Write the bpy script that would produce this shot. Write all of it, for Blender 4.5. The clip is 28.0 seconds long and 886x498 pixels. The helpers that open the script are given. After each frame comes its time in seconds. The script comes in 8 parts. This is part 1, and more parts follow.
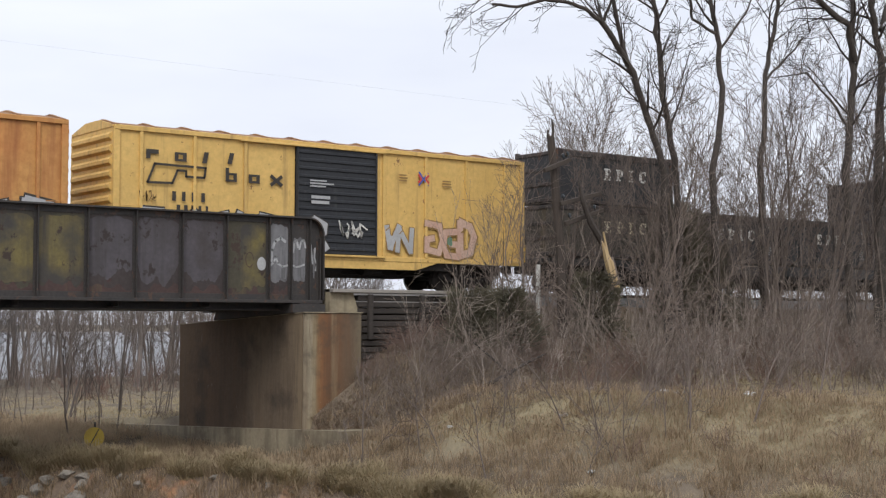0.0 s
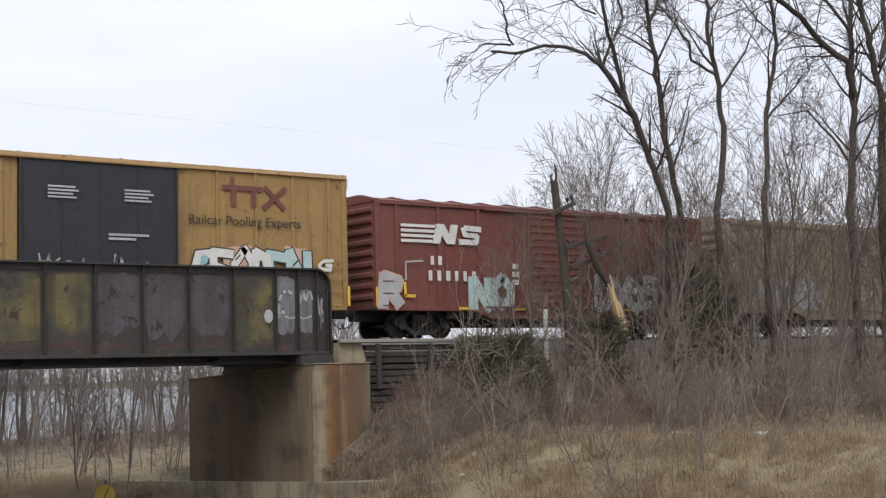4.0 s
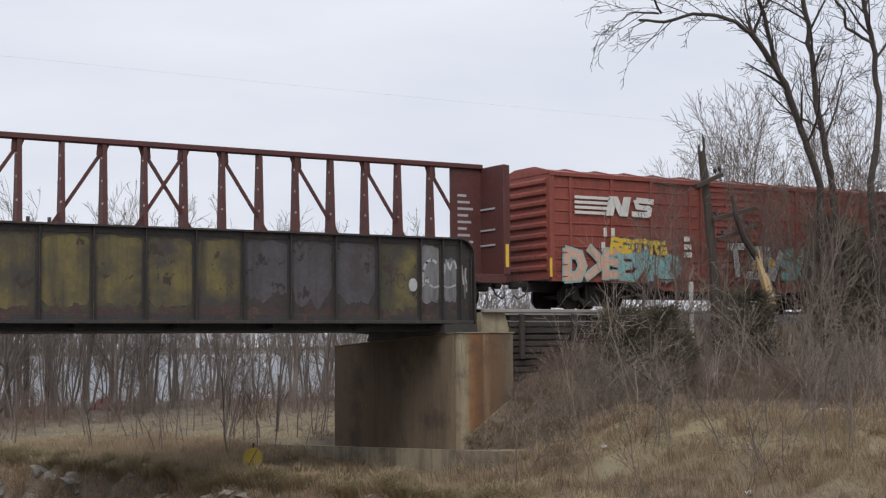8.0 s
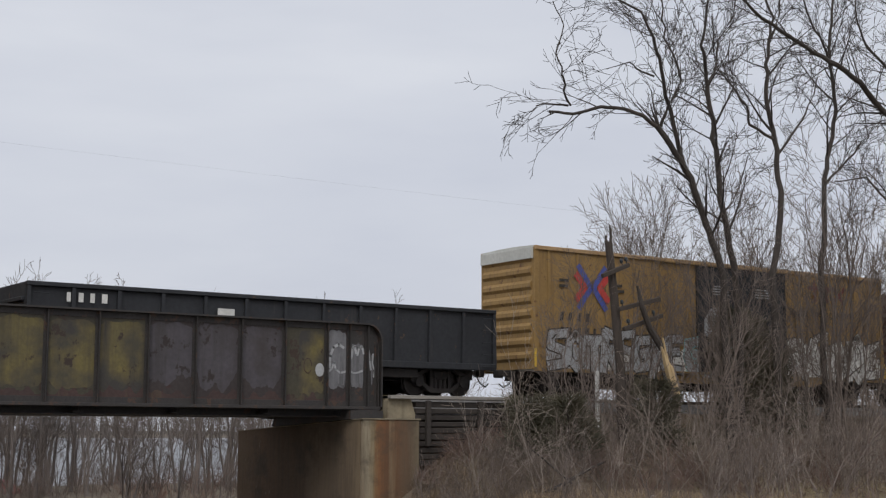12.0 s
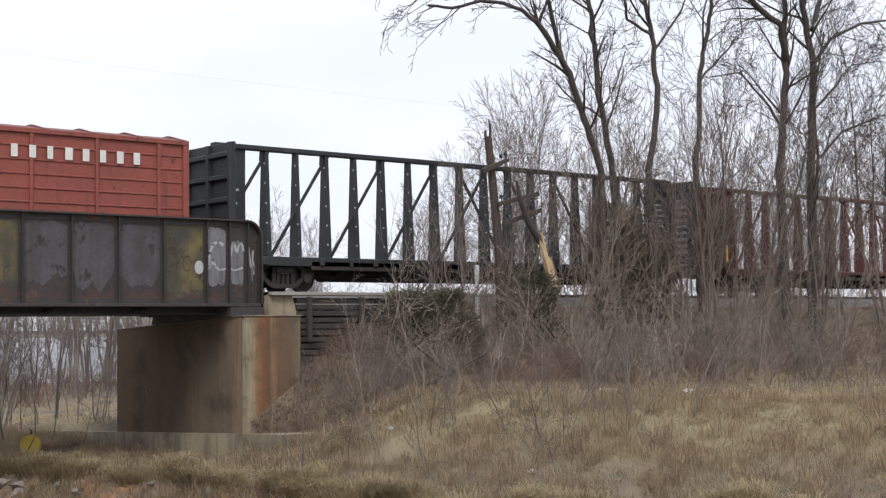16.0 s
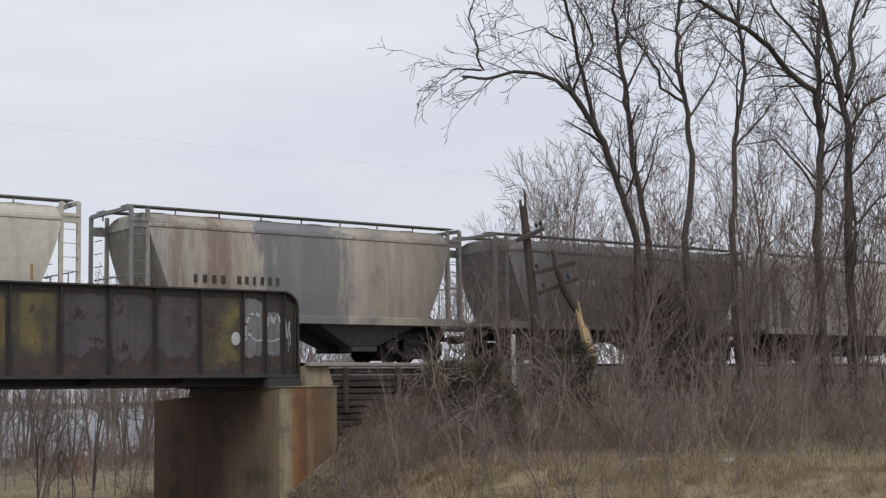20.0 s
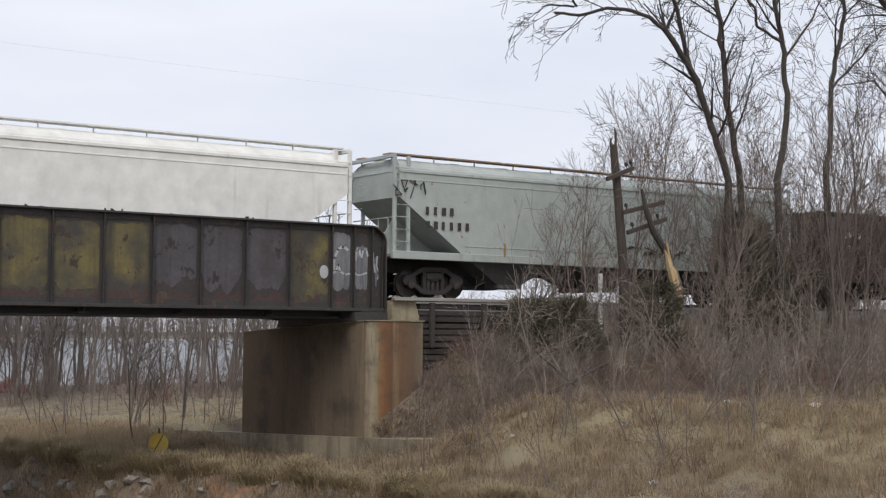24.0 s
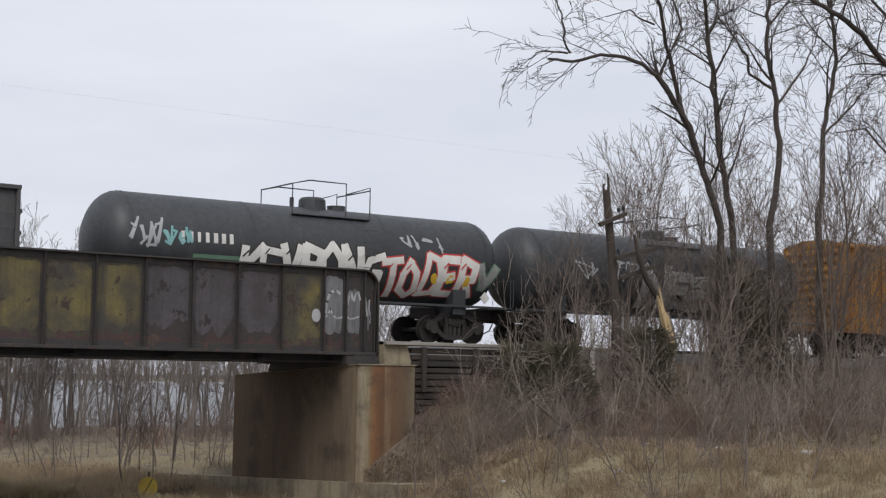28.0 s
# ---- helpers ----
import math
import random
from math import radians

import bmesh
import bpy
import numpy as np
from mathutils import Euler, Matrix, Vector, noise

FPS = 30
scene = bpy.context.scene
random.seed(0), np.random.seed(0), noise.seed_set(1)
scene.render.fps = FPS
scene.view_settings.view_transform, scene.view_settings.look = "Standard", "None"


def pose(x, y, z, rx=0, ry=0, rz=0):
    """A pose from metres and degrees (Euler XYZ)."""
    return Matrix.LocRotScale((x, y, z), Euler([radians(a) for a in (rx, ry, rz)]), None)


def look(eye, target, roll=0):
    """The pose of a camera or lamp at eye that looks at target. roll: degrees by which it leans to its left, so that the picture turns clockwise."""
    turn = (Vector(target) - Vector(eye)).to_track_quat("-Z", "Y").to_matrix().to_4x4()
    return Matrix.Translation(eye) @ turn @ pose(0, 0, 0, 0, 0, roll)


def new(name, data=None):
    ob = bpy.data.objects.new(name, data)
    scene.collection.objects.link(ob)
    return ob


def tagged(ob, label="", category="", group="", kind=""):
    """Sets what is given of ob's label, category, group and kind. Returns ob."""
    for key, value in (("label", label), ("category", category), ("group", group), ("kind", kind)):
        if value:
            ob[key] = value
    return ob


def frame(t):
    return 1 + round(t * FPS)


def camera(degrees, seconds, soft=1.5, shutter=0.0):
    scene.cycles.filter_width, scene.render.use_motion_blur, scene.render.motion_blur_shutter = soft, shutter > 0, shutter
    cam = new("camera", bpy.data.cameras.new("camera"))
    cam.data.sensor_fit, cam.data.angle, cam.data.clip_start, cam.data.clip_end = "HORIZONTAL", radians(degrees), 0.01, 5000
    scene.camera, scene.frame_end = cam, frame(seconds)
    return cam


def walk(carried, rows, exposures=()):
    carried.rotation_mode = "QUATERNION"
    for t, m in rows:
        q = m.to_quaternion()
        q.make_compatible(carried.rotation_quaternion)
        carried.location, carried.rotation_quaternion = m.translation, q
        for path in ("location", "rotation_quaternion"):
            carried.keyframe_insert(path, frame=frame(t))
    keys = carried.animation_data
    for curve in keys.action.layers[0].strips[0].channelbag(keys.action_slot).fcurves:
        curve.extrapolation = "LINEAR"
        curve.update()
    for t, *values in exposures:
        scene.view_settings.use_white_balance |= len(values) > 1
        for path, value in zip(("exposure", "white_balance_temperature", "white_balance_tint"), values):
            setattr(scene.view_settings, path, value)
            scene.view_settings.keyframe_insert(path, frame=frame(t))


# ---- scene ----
# ---------- camera ----------
cam = camera(35.0, 28.0, soft=1.25)
EYE = (0.00, -39.43, 4.88)
PATH = [
    (0, 93.06, -0.10, -37.24), (0.2, 92.46, -0.10, -35.22), (0.6, 90.18, 1.24, -33.64), (1, 93.52, 1.69, -33.56),
    (1.5, 96.41, 1.36, -37.34), (2, 98.09, 2.62, -38.08), (2.5, 97.14, 4.46, -37.16), (3, 96.46, 1.15, -38.29),
    (3.5, 94.83, 1.19, -38.11), (4, 95.00, 1.49, -36.88), (4.5, 95.46, 2.03, -38.29), (6.5, 95.30, 2.34, -37.71),
    (7, 94.59, 2.06, -35.53), (7.5, 94.39, 1.07, -33.47), (8, 93.88, 0.47, -31.07), (8.5, 93.28, 1.28, -30.33),
    (9, 93.24, 0.21, -31.96), (9.5, 94.16, -0.63, -34.36), (10, 95.54, 0.61, -35.39), (10.5, 96.10, -0.59, -36.83),
    (11, 97.15, -0.83, -37.25), (11.5, 97.30, 0.23, -35.29), (12, 97.37, -0.20, -34.88), (12.5, 97.90, 0.27, -37.23),
    (13, 97.58, 0.14, -39.66), (13.5, 96.74, 1.71, -41.03), (15.5, 92.96, 1.43, -40.22), (16, 93.10, 0.64, -39.70),
    (16.5, 93.50, 0.93, -39.87), (17, 93.31, 1.08, -40.05), (17.5, 93.15, 0.74, -38.28), (18, 95.64, 0.62, -36.74),
    (18.5, 95.61, 1.13, -36.65), (19, 97.01, 0.64, -37.08), (19.5, 97.20, 0.53, -38.08), (20, 95.96, 0.97, -38.21),
    (20.5, 95.91, 0.85, -37.54), (22.5, 94.43, 1.09, -36.54), (23, 93.52, 0.57, -36.13), (23.5, 93.26, -0.04, -35.46),
    (24, 93.40, -0.41, -34.73), (24.5, 93.51, -0.69, -34.94), (25, 94.69, 0.79, -35.42), (25.5, 95.34, 0.34, -35.69),
    (26, 94.50, -0.01, -35.41), (26.5, 93.53, -1.09, -34.62), (27, 94.16, -1.92, -35.18), (27.5, 95.34, -0.62, -35.61),
    (28, 95.21, -0.79, -35.06),
]
EXPOSURES = [(0, 0.42), (1, 0.7), (2, 0.06), (3, 0.1), (4, 0.42), (7, 0.28), (8, 0.2), (8.5, 0.4), (9, 0.58), (9.5, 0.5), (10, 0.36), (11, 0.05), (12, -0.09), (13.5, 0.05), (15.5, 0.5), (16, 0.57), (17, 0.38), (18.5, 0.14), (20, 0.1), (24, 0.3), (25, 0.22), (26, 0.12), (27, 0.46), (28, 0.14)]
walk(cam, [(t, pose(*EYE, rx, ry, rz)) for t, rx, ry, rz in PATH], EXPOSURES)

RAIL = 6.0          # top of rail of the upper line
SPEED = 20.45       # the train, metres a second, towards -x

# ---------- world and sun: a pale overcast sky ----------
world = bpy.data.worlds.new("overcast_sky")
scene.world = world
world.use_nodes = True
wn, wl = world.node_tree.nodes, world.node_tree.links
wn.clear()
w_out, w_bg = wn.new("ShaderNodeOutputWorld"), wn.new("ShaderNodeBackground")
w_sky, w_mix = wn.new("ShaderNodeTexSky"), wn.new("ShaderNodeMix")
w_sky.sky_type, w_sky.sun_disc = "NISHITA", False
w_sky.sun_elevation, w_sky.sun_rotation = radians(38), radians(200)
w_sky.air_density, w_sky.dust_density, w_sky.ozone_density = 1.0, 4.0, 1.0
w_mix.data_type = "RGBA"
w_mix.inputs["Factor"].default_value = 0.93
w_tc, w_map, w_noise, w_ramp = (wn.new("ShaderNodeTexCoord"), wn.new("ShaderNodeMapping"), wn.new("ShaderNodeTexNoise"), wn.new("ShaderNodeValToRGB"))
w_map.inputs["Scale"].default_value = (1.2, 1.2, 5.0)
w_noise.inputs["Scale"].default_value, w_noise.inputs["Detail"].default_value = 2.2, 5
w_ramp.color_ramp.elements[0].position, w_ramp.color_ramp.elements[1].position = 0.3, 0.7
w_ramp.color_ramp.elements[0].color = (6.3, 6.6, 7.5, 1)
w_ramp.color_ramp.elements[1].color = (7.6, 7.85, 8.5, 1)
wl.new(w_tc.outputs["Generated"], w_map.inputs["Vector"])
wl.new(w_map.outputs["Vector"], w_noise.inputs["Vector"])
wl.new(w_noise.outputs["Fac"], w_ramp.inputs["Fac"])
wl.new(w_sky.outputs["Color"], w_mix.inputs["A"])
wl.new(w_ramp.outputs["Color"], w_mix.inputs["B"])
wl.new(w_mix.outputs["Result"], w_bg.inputs["Color"])
w_bg.inputs["Strength"].default_value = 0.1
wl.new(w_bg.outputs["Background"], w_out.inputs["Surface"])

sun_data = bpy.data.lights.new("sun", "SUN")
sun_data.energy, sun_data.angle, sun_data.color = 1.5, radians(25), (1.0, 0.97, 0.92)
sun = new("sun", sun_data)
sun.matrix_world = look((-30, -60, 80), (20, 0, 0))


# ---------- materials ----------
def surface(name, c1, c2, scale=3.0, rough=0.75, metal=0.0, bump=0.15, grime=None, streak=None, rust=None, stretch=(1, 1, 1), straw=None, soil=None, thin=0.0, bands=None):
    """Two colours mixed by coarse and fine noise; grime: (colour, share, scale) patches; streak: (colour, share, scale)
    runs down the face; rust: (colour, share, scale) small hard-edged spots; straw: the colour of dead turf where it
    grows; soil: (earth, clay) of the bare cut face; thin: the share of light that shines through a blade;
    bands: (axis, from, to, colours) stains, and on the abutment stem also painted shade, that run down the face side by
    side, frayed by streaks."""
    m = bpy.data.materials.new(name)
    m.use_nodes = True
    n, l = m.node_tree.nodes, m.node_tree.links
    bsdf = n["Principled BSDF"]
    bsdf.inputs["Roughness"].default_value, bsdf.inputs["Metallic"].default_value = rough, metal
    tc, info, add = n.new("ShaderNodeTexCoord"), n.new("ShaderNodeObjectInfo"), n.new("ShaderNodeVectorMath")
    shift = n.new("ShaderNodeMath")
    shift.operation, shift.inputs[1].default_value = "MULTIPLY", 37.0
    l.new(info.outputs["Random"], shift.inputs[0])
    l.new(tc.outputs["Object"], add.inputs[0])
    l.new(shift.outputs[0], add.inputs[1])

    def noise_at(sc, detail, stretched=(1, 1, 1), roughness=0.6):
        mp, nz = n.new("ShaderNodeMapping"), n.new("ShaderNodeTexNoise")
        mp.inputs["Scale"].default_value = stretched
        nz.inputs["Scale"].default_value, nz.inputs["Detail"].default_value, nz.inputs["Roughness"].default_value = sc, detail, roughness
        l.new(add.outputs[0], mp.inputs["Vector"])
        l.new(mp.outputs["Vector"], nz.inputs["Vector"])
        return nz.outputs["Fac"]

    def ramp(fac, lo, hi):
        mr = n.new("ShaderNodeMapRange")
        mr.inputs["From Min"].default_value, mr.inputs["From Max"].default_value = lo, hi
        l.new(fac, mr.inputs["Value"])
        return mr.outputs["Result"]

    def mix(fac, a, b):
        mx = n.new("ShaderNodeMix")
        mx.data_type = "RGBA"
        l.new(fac, mx.inputs["Factor"])
        for sock, v in (("A", a), ("B", b)):
            if isinstance(v, tuple):
                mx.inputs[sock].default_value = (*v, 1)
            else:
                l.new(v, mx.inputs[sock])
        return mx.outputs["Result"]

    base = mix(ramp(noise_at(scale, 6, stretch), 0.3, 0.7), c1, c2)
    fine = noise_at(scale * 9, 4, stretch)
    base = mix(ramp(fine, 0.25, 1.15), base, tuple(0.55 * v for v in c1))
    if streak:
        col, share, sc = streak
        base = mix(ramp(noise_at(sc, 5, (2.6, 2.6, 0.22)), 0.72 - share * 0.45, 0.9 - share * 0.3), base, col)
    if bands:
        axis, lo, hi, colours = bands
        split, sway, pos, band_ramp = n.new("ShaderNodeSeparateXYZ"), n.new("ShaderNodeMath"), n.new("ShaderNodeMapRange"), n.new("ShaderNodeValToRGB")
        l.new(tc.outputs["Object"], split.inputs[0])
        sway.operation, sway.inputs[1].default_value = "MULTIPLY_ADD", abs(hi - lo) * 0.3
        l.new(noise_at(1.3, 6, (2.6, 2.6, 0.16), 0.75), sway.inputs[0])
        l.new(split.outputs[axis], sway.inputs[2])
        pos.inputs["From Min"].default_value, pos.inputs["From Max"].default_value = lo + abs(hi - lo) * 0.15, hi + abs(hi - lo) * 0.15
        l.new(sway.outputs[0], pos.inputs["Value"])
        while len(band_ramp.color_ramp.elements) < len(colours):
            band_ramp.color_ramp.elements.new(0.5)
        for e, (at, col) in zip(band_ramp.color_ramp.elements, colours):
            e.position = at
        for e, (at, col) in zip(band_ramp.color_ramp.elements, colours):
            e.color = (*col, 1)
        l.new(pos.outputs["Result"], band_ramp.inputs["Fac"])
        half = n.new("ShaderNodeMapRange")
        half.inputs["To Min"].default_value, half.inputs["To Max"].default_value = 0.55, 0.95
        l.new(noise_at(1.1, 5), half.inputs["Value"])
        base = mix(half.outputs["Result"], base, band_ramp.outputs["Color"])
        base = mix(ramp(noise_at(1.0, 6, (2.2, 2.2, 0.18), 0.75), 0.5, 0.9), base, tuple(0.6 * v for v in c2))
    if grime:
        col, share, sc = grime
        base = mix(ramp(noise_at(sc, 6), 0.72 - share * 0.5, 0.86 - share * 0.4), base, col)
    if rust:
        col, share, sc = rust
        base = mix(ramp(noise_at(sc, 8, (1, 1, 0.8), 0.7), 0.66 - share * 0.4, 0.69 - share * 0.4), base, col)
    if straw:
        zone = n.new("ShaderNodeAttribute")
        zone.attribute_name = "straw"
        turf = mix(ramp(noise_at(scale * 3, 6), 0.3, 0.7), straw, tuple(0.68 * v for v in straw))
        base = mix(zone.outputs["Fac"], base, mix(ramp(fine, 0.2, 1.1), turf, tuple(0.5 * v for v in straw)))
    if soil:
        face = n.new("ShaderNodeAttribute")
        face.attribute_name = "soil"
        earth = mix(ramp(noise_at(scale * 0.55, 6), 0.56, 0.66), soil[0], soil[1])
        base = mix(face.outputs["Fac"], base, mix(ramp(noise_at(scale * 4, 6), 0.3, 0.8), earth, tuple(0.4 * v for v in soil[0])))
    l.new(base, bsdf.inputs["Base Color"])
    rr = n.new("ShaderNodeMapRange")
    rr.inputs["To Min"].default_value, rr.inputs["To Max"].default_value = max(0.05, rough - 0.12), min(1.0, rough + 0.15)
    l.new(fine, rr.inputs["Value"])
    l.new(rr.outputs["Result"], bsdf.inputs["Roughness"])
    if bump:
        bp = n.new("ShaderNodeBump")
        bp.inputs["Strength"].default_value, bp.inputs["Distance"].default_value = bump, 0.03
        l.new(fine, bp.inputs["Height"])
        l.new(bp.outputs["Normal"], bsdf.inputs["Normal"])
    if thin:
        leaf, both = n.new("ShaderNodeBsdfTranslucent"), n.new("ShaderNodeMixShader")
        both.inputs[0].default_value = thin
        l.new(base, leaf.inputs["Color"])
        l.new(bsdf.outputs[0], both.inputs[1])
        l.new(leaf.outputs[0], both.inputs[2])
        l.new(both.outputs[0], n["Material Output"].inputs["Surface"])
    return m


RUST = (0.085, 0.035, 0.018)
SOOT = (0.035, 0.03, 0.028)
M = {
    "ground": surface("dry_turf", (0.225, 0.18, 0.128), (0.125, 0.099, 0.072), 1.3, 0.95, bump=0.8, grime=((0.085, 0.066, 0.049), 0.5, 1.4), rust=((0.26, 0.215, 0.155), 0.12, 7), straw=(0.33, 0.275, 0.168), soil=((0.2, 0.148, 0.108), (0.33, 0.17, 0.085))),
    "blade": surface("dry_grass_blade", (0.5, 0.385, 0.255), (0.26, 0.19, 0.125), 1.6, 0.9, bump=0, thin=0.45),
    "lawn": surface("pale_grass_blade", (0.55, 0.447, 0.277), (0.25, 0.2, 0.122), 0.6, 0.9, bump=0, thin=0.45),
    "ballast": surface("grey_ballast", (0.22, 0.215, 0.21), (0.12, 0.115, 0.11), 6, 0.95, bump=0.9),
    "rock": surface("weathered_rock", (0.36, 0.33, 0.29), (0.16, 0.14, 0.12), 3, 0.9, bump=0.7, grime=((0.1, 0.09, 0.08), 0.4, 2.5)),
    "litter_leaf": surface("brown_leaf_litter_blade", (0.34, 0.255, 0.185), (0.19, 0.138, 0.1), 1.6, 0.95, bump=0, thin=0.45),
    "bark": surface("grey_brown_bark", (0.085, 0.07, 0.061), (0.045, 0.037, 0.033), 5, 0.95, bump=0.8, stretch=(2, 2, 0.4)),
    "twig": surface("twig_bark", (0.07, 0.058, 0.052), (0.038, 0.032, 0.029), 4, 0.95, bump=0),
    "brush": surface("brush_stem", (0.285, 0.228, 0.196), (0.145, 0.115, 0.098), 1.3, 0.95, bump=0),
    "shoot": surface("young_stem_bark", (0.2, 0.16, 0.138), (0.115, 0.092, 0.08), 1.5, 0.95, bump=0),
    "brush_red": surface("reddish_brush_stem", (0.25, 0.165, 0.135), (0.145, 0.096, 0.08), 1.3, 0.95, bump=0),
    "sapling": surface("pale_sapling_bark", (0.4, 0.335, 0.285), (0.25, 0.21, 0.178), 3, 0.95, bump=0),
    "cedar": surface("dull_evergreen_needles", (0.105, 0.1, 0.066), (0.14, 0.118, 0.082), 2, 0.95, bump=0),
    "thorn": surface("russet_thicket_stem", (0.27, 0.165, 0.13), (0.17, 0.105, 0.085), 0.8, 1.0, bump=0),
    "far": surface("far_wood_twigs", (0.235, 0.205, 0.192), (0.15, 0.13, 0.122), 0.8, 1.0, bump=0),
    "split_wood": surface("fresh_split_wood", (0.62, 0.45, 0.22), (0.40, 0.30, 0.2), 4, 0.8, stretch=(3, 3, 0.3)),
    "pole_wood": surface("weathered_pole_wood", (0.075, 0.058, 0.048), (0.045, 0.036, 0.03), 4, 0.95, stretch=(3, 3, 0.3)),
    "white_paint": surface("chipped_white_paint", (0.78, 0.78, 0.76), (0.55, 0.55, 0.53), 5, 0.8),
    # stains and rust, with under-bridge shade painted into the dark base and middle band
    "concrete": surface("stained_shade_dark_concrete", (0.12, 0.0823, 0.0515), (0.0644, 0.0445, 0.0289), 0.7, 0.9, bump=0.5, grime=((0.0414, 0.0294, 0.0203), 0.4, 0.6), streak=((0.092, 0.0462, 0.0218), 0.5, 1.1), rust=((0.129, 0.0966, 0.0686), 0.05, 4),
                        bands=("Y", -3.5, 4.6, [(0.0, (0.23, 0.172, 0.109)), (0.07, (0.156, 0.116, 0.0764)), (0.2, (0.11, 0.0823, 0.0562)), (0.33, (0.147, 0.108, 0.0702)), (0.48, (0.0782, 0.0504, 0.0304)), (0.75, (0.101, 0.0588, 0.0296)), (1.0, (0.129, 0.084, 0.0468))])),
    "concrete_rust": surface("rust_run_concrete", (0.165, 0.122, 0.08), (0.09, 0.065, 0.042), 0.9, 0.9, bump=0.5, grime=((0.07, 0.052, 0.037), 0.4, 0.9), streak=((0.15, 0.062, 0.026), 0.45, 1.5),
                             bands=("X", 22.06, 24.13, [(0.0, (0.2, 0.165, 0.115)), (0.1, (0.36, 0.31, 0.215)), (0.19, (0.25, 0.19, 0.105)), (0.27, (0.23, 0.1, 0.036)), (0.42, (0.13, 0.056, 0.024)), (0.5, (0.22, 0.15, 0.085)), (0.58, (0.14, 0.07, 0.034)), (0.8, (0.12, 0.08, 0.05)), (1.0, (0.17, 0.14, 0.09))])),
    "footing": surface("pale_footing_concrete", (0.33, 0.28, 0.19), (0.19, 0.158, 0.11), 1.0, 0.92, bump=0.5, streak=((0.1, 0.08, 0.058), 0.55, 0.9), grime=((0.12, 0.09, 0.06), 0.42, 1.0)),
    "gird_grey": surface("faded_grey_girder_paint", (0.088, 0.079, 0.09), (0.06, 0.054, 0.06), 0.9, 0.7, bump=0.12, streak=((0.04, 0.034, 0.034), 0.5, 0.9), grime=((0.046, 0.038, 0.038), 0.4, 0.6), rust=((0.028, 0.02, 0.018), 0.22, 1.9)),
    "gird_olive": surface("faded_olive_girder_paint", (0.17, 0.135, 0.045), (0.105, 0.09, 0.045), 1.2, 0.7, bump=0.12, streak=((0.04, 0.034, 0.028), 0.6, 0.9), grime=((0.042, 0.038, 0.034), 0.52, 0.6), rust=((0.038, 0.025, 0.018), 0.2, 1.9)),
    "gird_web": surface("weathered_girder_web", (0.054, 0.042, 0.04), (0.034, 0.028, 0.028), 1.1, 0.75, bump=0.15, grime=((0.03, 0.022, 0.02), 0.4, 0.8), rust=((0.05, 0.026, 0.022), 0.2, 2.2)),
    "gird_old": surface("worn_olive_girder_web", (0.072, 0.064, 0.04), (0.05, 0.045, 0.036), 1.1, 0.75, bump=0.15, grime=((0.035, 0.03, 0.027), 0.4, 0.8), rust=((0.045, 0.028, 0.02), 0.2, 2.2)),
    "gird_haze": surface("silver_sprayed_girder_paint", (0.22, 0.22, 0.23), (0.12, 0.12, 0.13), 1.6, 0.65, bump=0.08, streak=((0.06, 0.056, 0.058), 0.5, 1.3)),
    "gird_dark": surface("black_girder_steel", (0.032, 0.03, 0.03), (0.05, 0.042, 0.038), 1.5, 0.65, bump=0.15, rust=((0.07, 0.04, 0.028), 0.22, 3)),
    "gird_band": surface("rust_bled_girder_steel", (0.078, 0.043, 0.037), (0.042, 0.03, 0.029), 1.3, 0.75, bump=0.15, streak=((0.1, 0.085, 0.04), 0.3, 1)),
    "rail_steel": surface("rail_steel", (0.10, 0.075, 0.06), (0.06, 0.045, 0.04), 4, 0.5, 0.6),
    "tie": surface("creosote_tie", (0.034, 0.028, 0.025), (0.062, 0.052, 0.045), 3, 0.95, stretch=(0.4, 3, 3)),
    "pale_timber": surface("weathered_pale_timber", (0.36, 0.335, 0.3), (0.22, 0.2, 0.18), 2, 0.9, stretch=(0.3, 3, 3)),
    "truck": surface("grimy_truck_iron", (0.04, 0.033, 0.03), (0.022, 0.019, 0.018), 4, 0.75, rust=((0.06, 0.04, 0.03), 0.15, 5)),
    "wheel": surface("wheel_steel", (0.06, 0.05, 0.045), (0.035, 0.03, 0.028), 4, 0.55, 0.5),
    "yellow": surface("faded_freight_yellow", (0.74, 0.49, 0.16), (0.64, 0.41, 0.12), 0.7, 0.6, bump=0.06, streak=((0.30, 0.19, 0.07), 0.32, 1.2), rust=((0.2, 0.1, 0.04), 0.06, 4)),
    "yellow_dull": surface("rust_dulled_yellow", (0.27, 0.15, 0.055), (0.2, 0.11, 0.05), 0.8, 0.7, streak=((0.12, 0.06, 0.03), 0.5, 1.2)),
    "yellow_worn": surface("dirty_freight_yellow", (0.52, 0.25, 0.04), (0.40, 0.185, 0.035), 0.8, 0.65, bump=0.06, streak=((0.19, 0.075, 0.028), 0.66, 1.0), grime=((0.27, 0.125, 0.05), 0.42, 0.8), rust=((0.14, 0.065, 0.03), 0.14, 2.4)),
    "chord_tan": surface("weathered_tan_chord", (0.5, 0.33, 0.17), (0.4, 0.25, 0.12), 1.2, 0.7, rust=((0.25, 0.13, 0.07), 0.12, 3)),
    "yellow_post": surface("worn_yellow_post_paint", (0.56, 0.33, 0.08), (0.42, 0.2, 0.045), 1.5, 0.65, bump=0.06, streak=((0.22, 0.09, 0.03), 0.4, 1.5)),
    "ochre": surface("faded_ochre_paint", (0.36, 0.225, 0.08), (0.28, 0.17, 0.06), 0.8, 0.65, bump=0.06, streak=((0.15, 0.09, 0.045), 0.42, 1.3), rust=((0.13, 0.06, 0.03), 0.1, 3)),
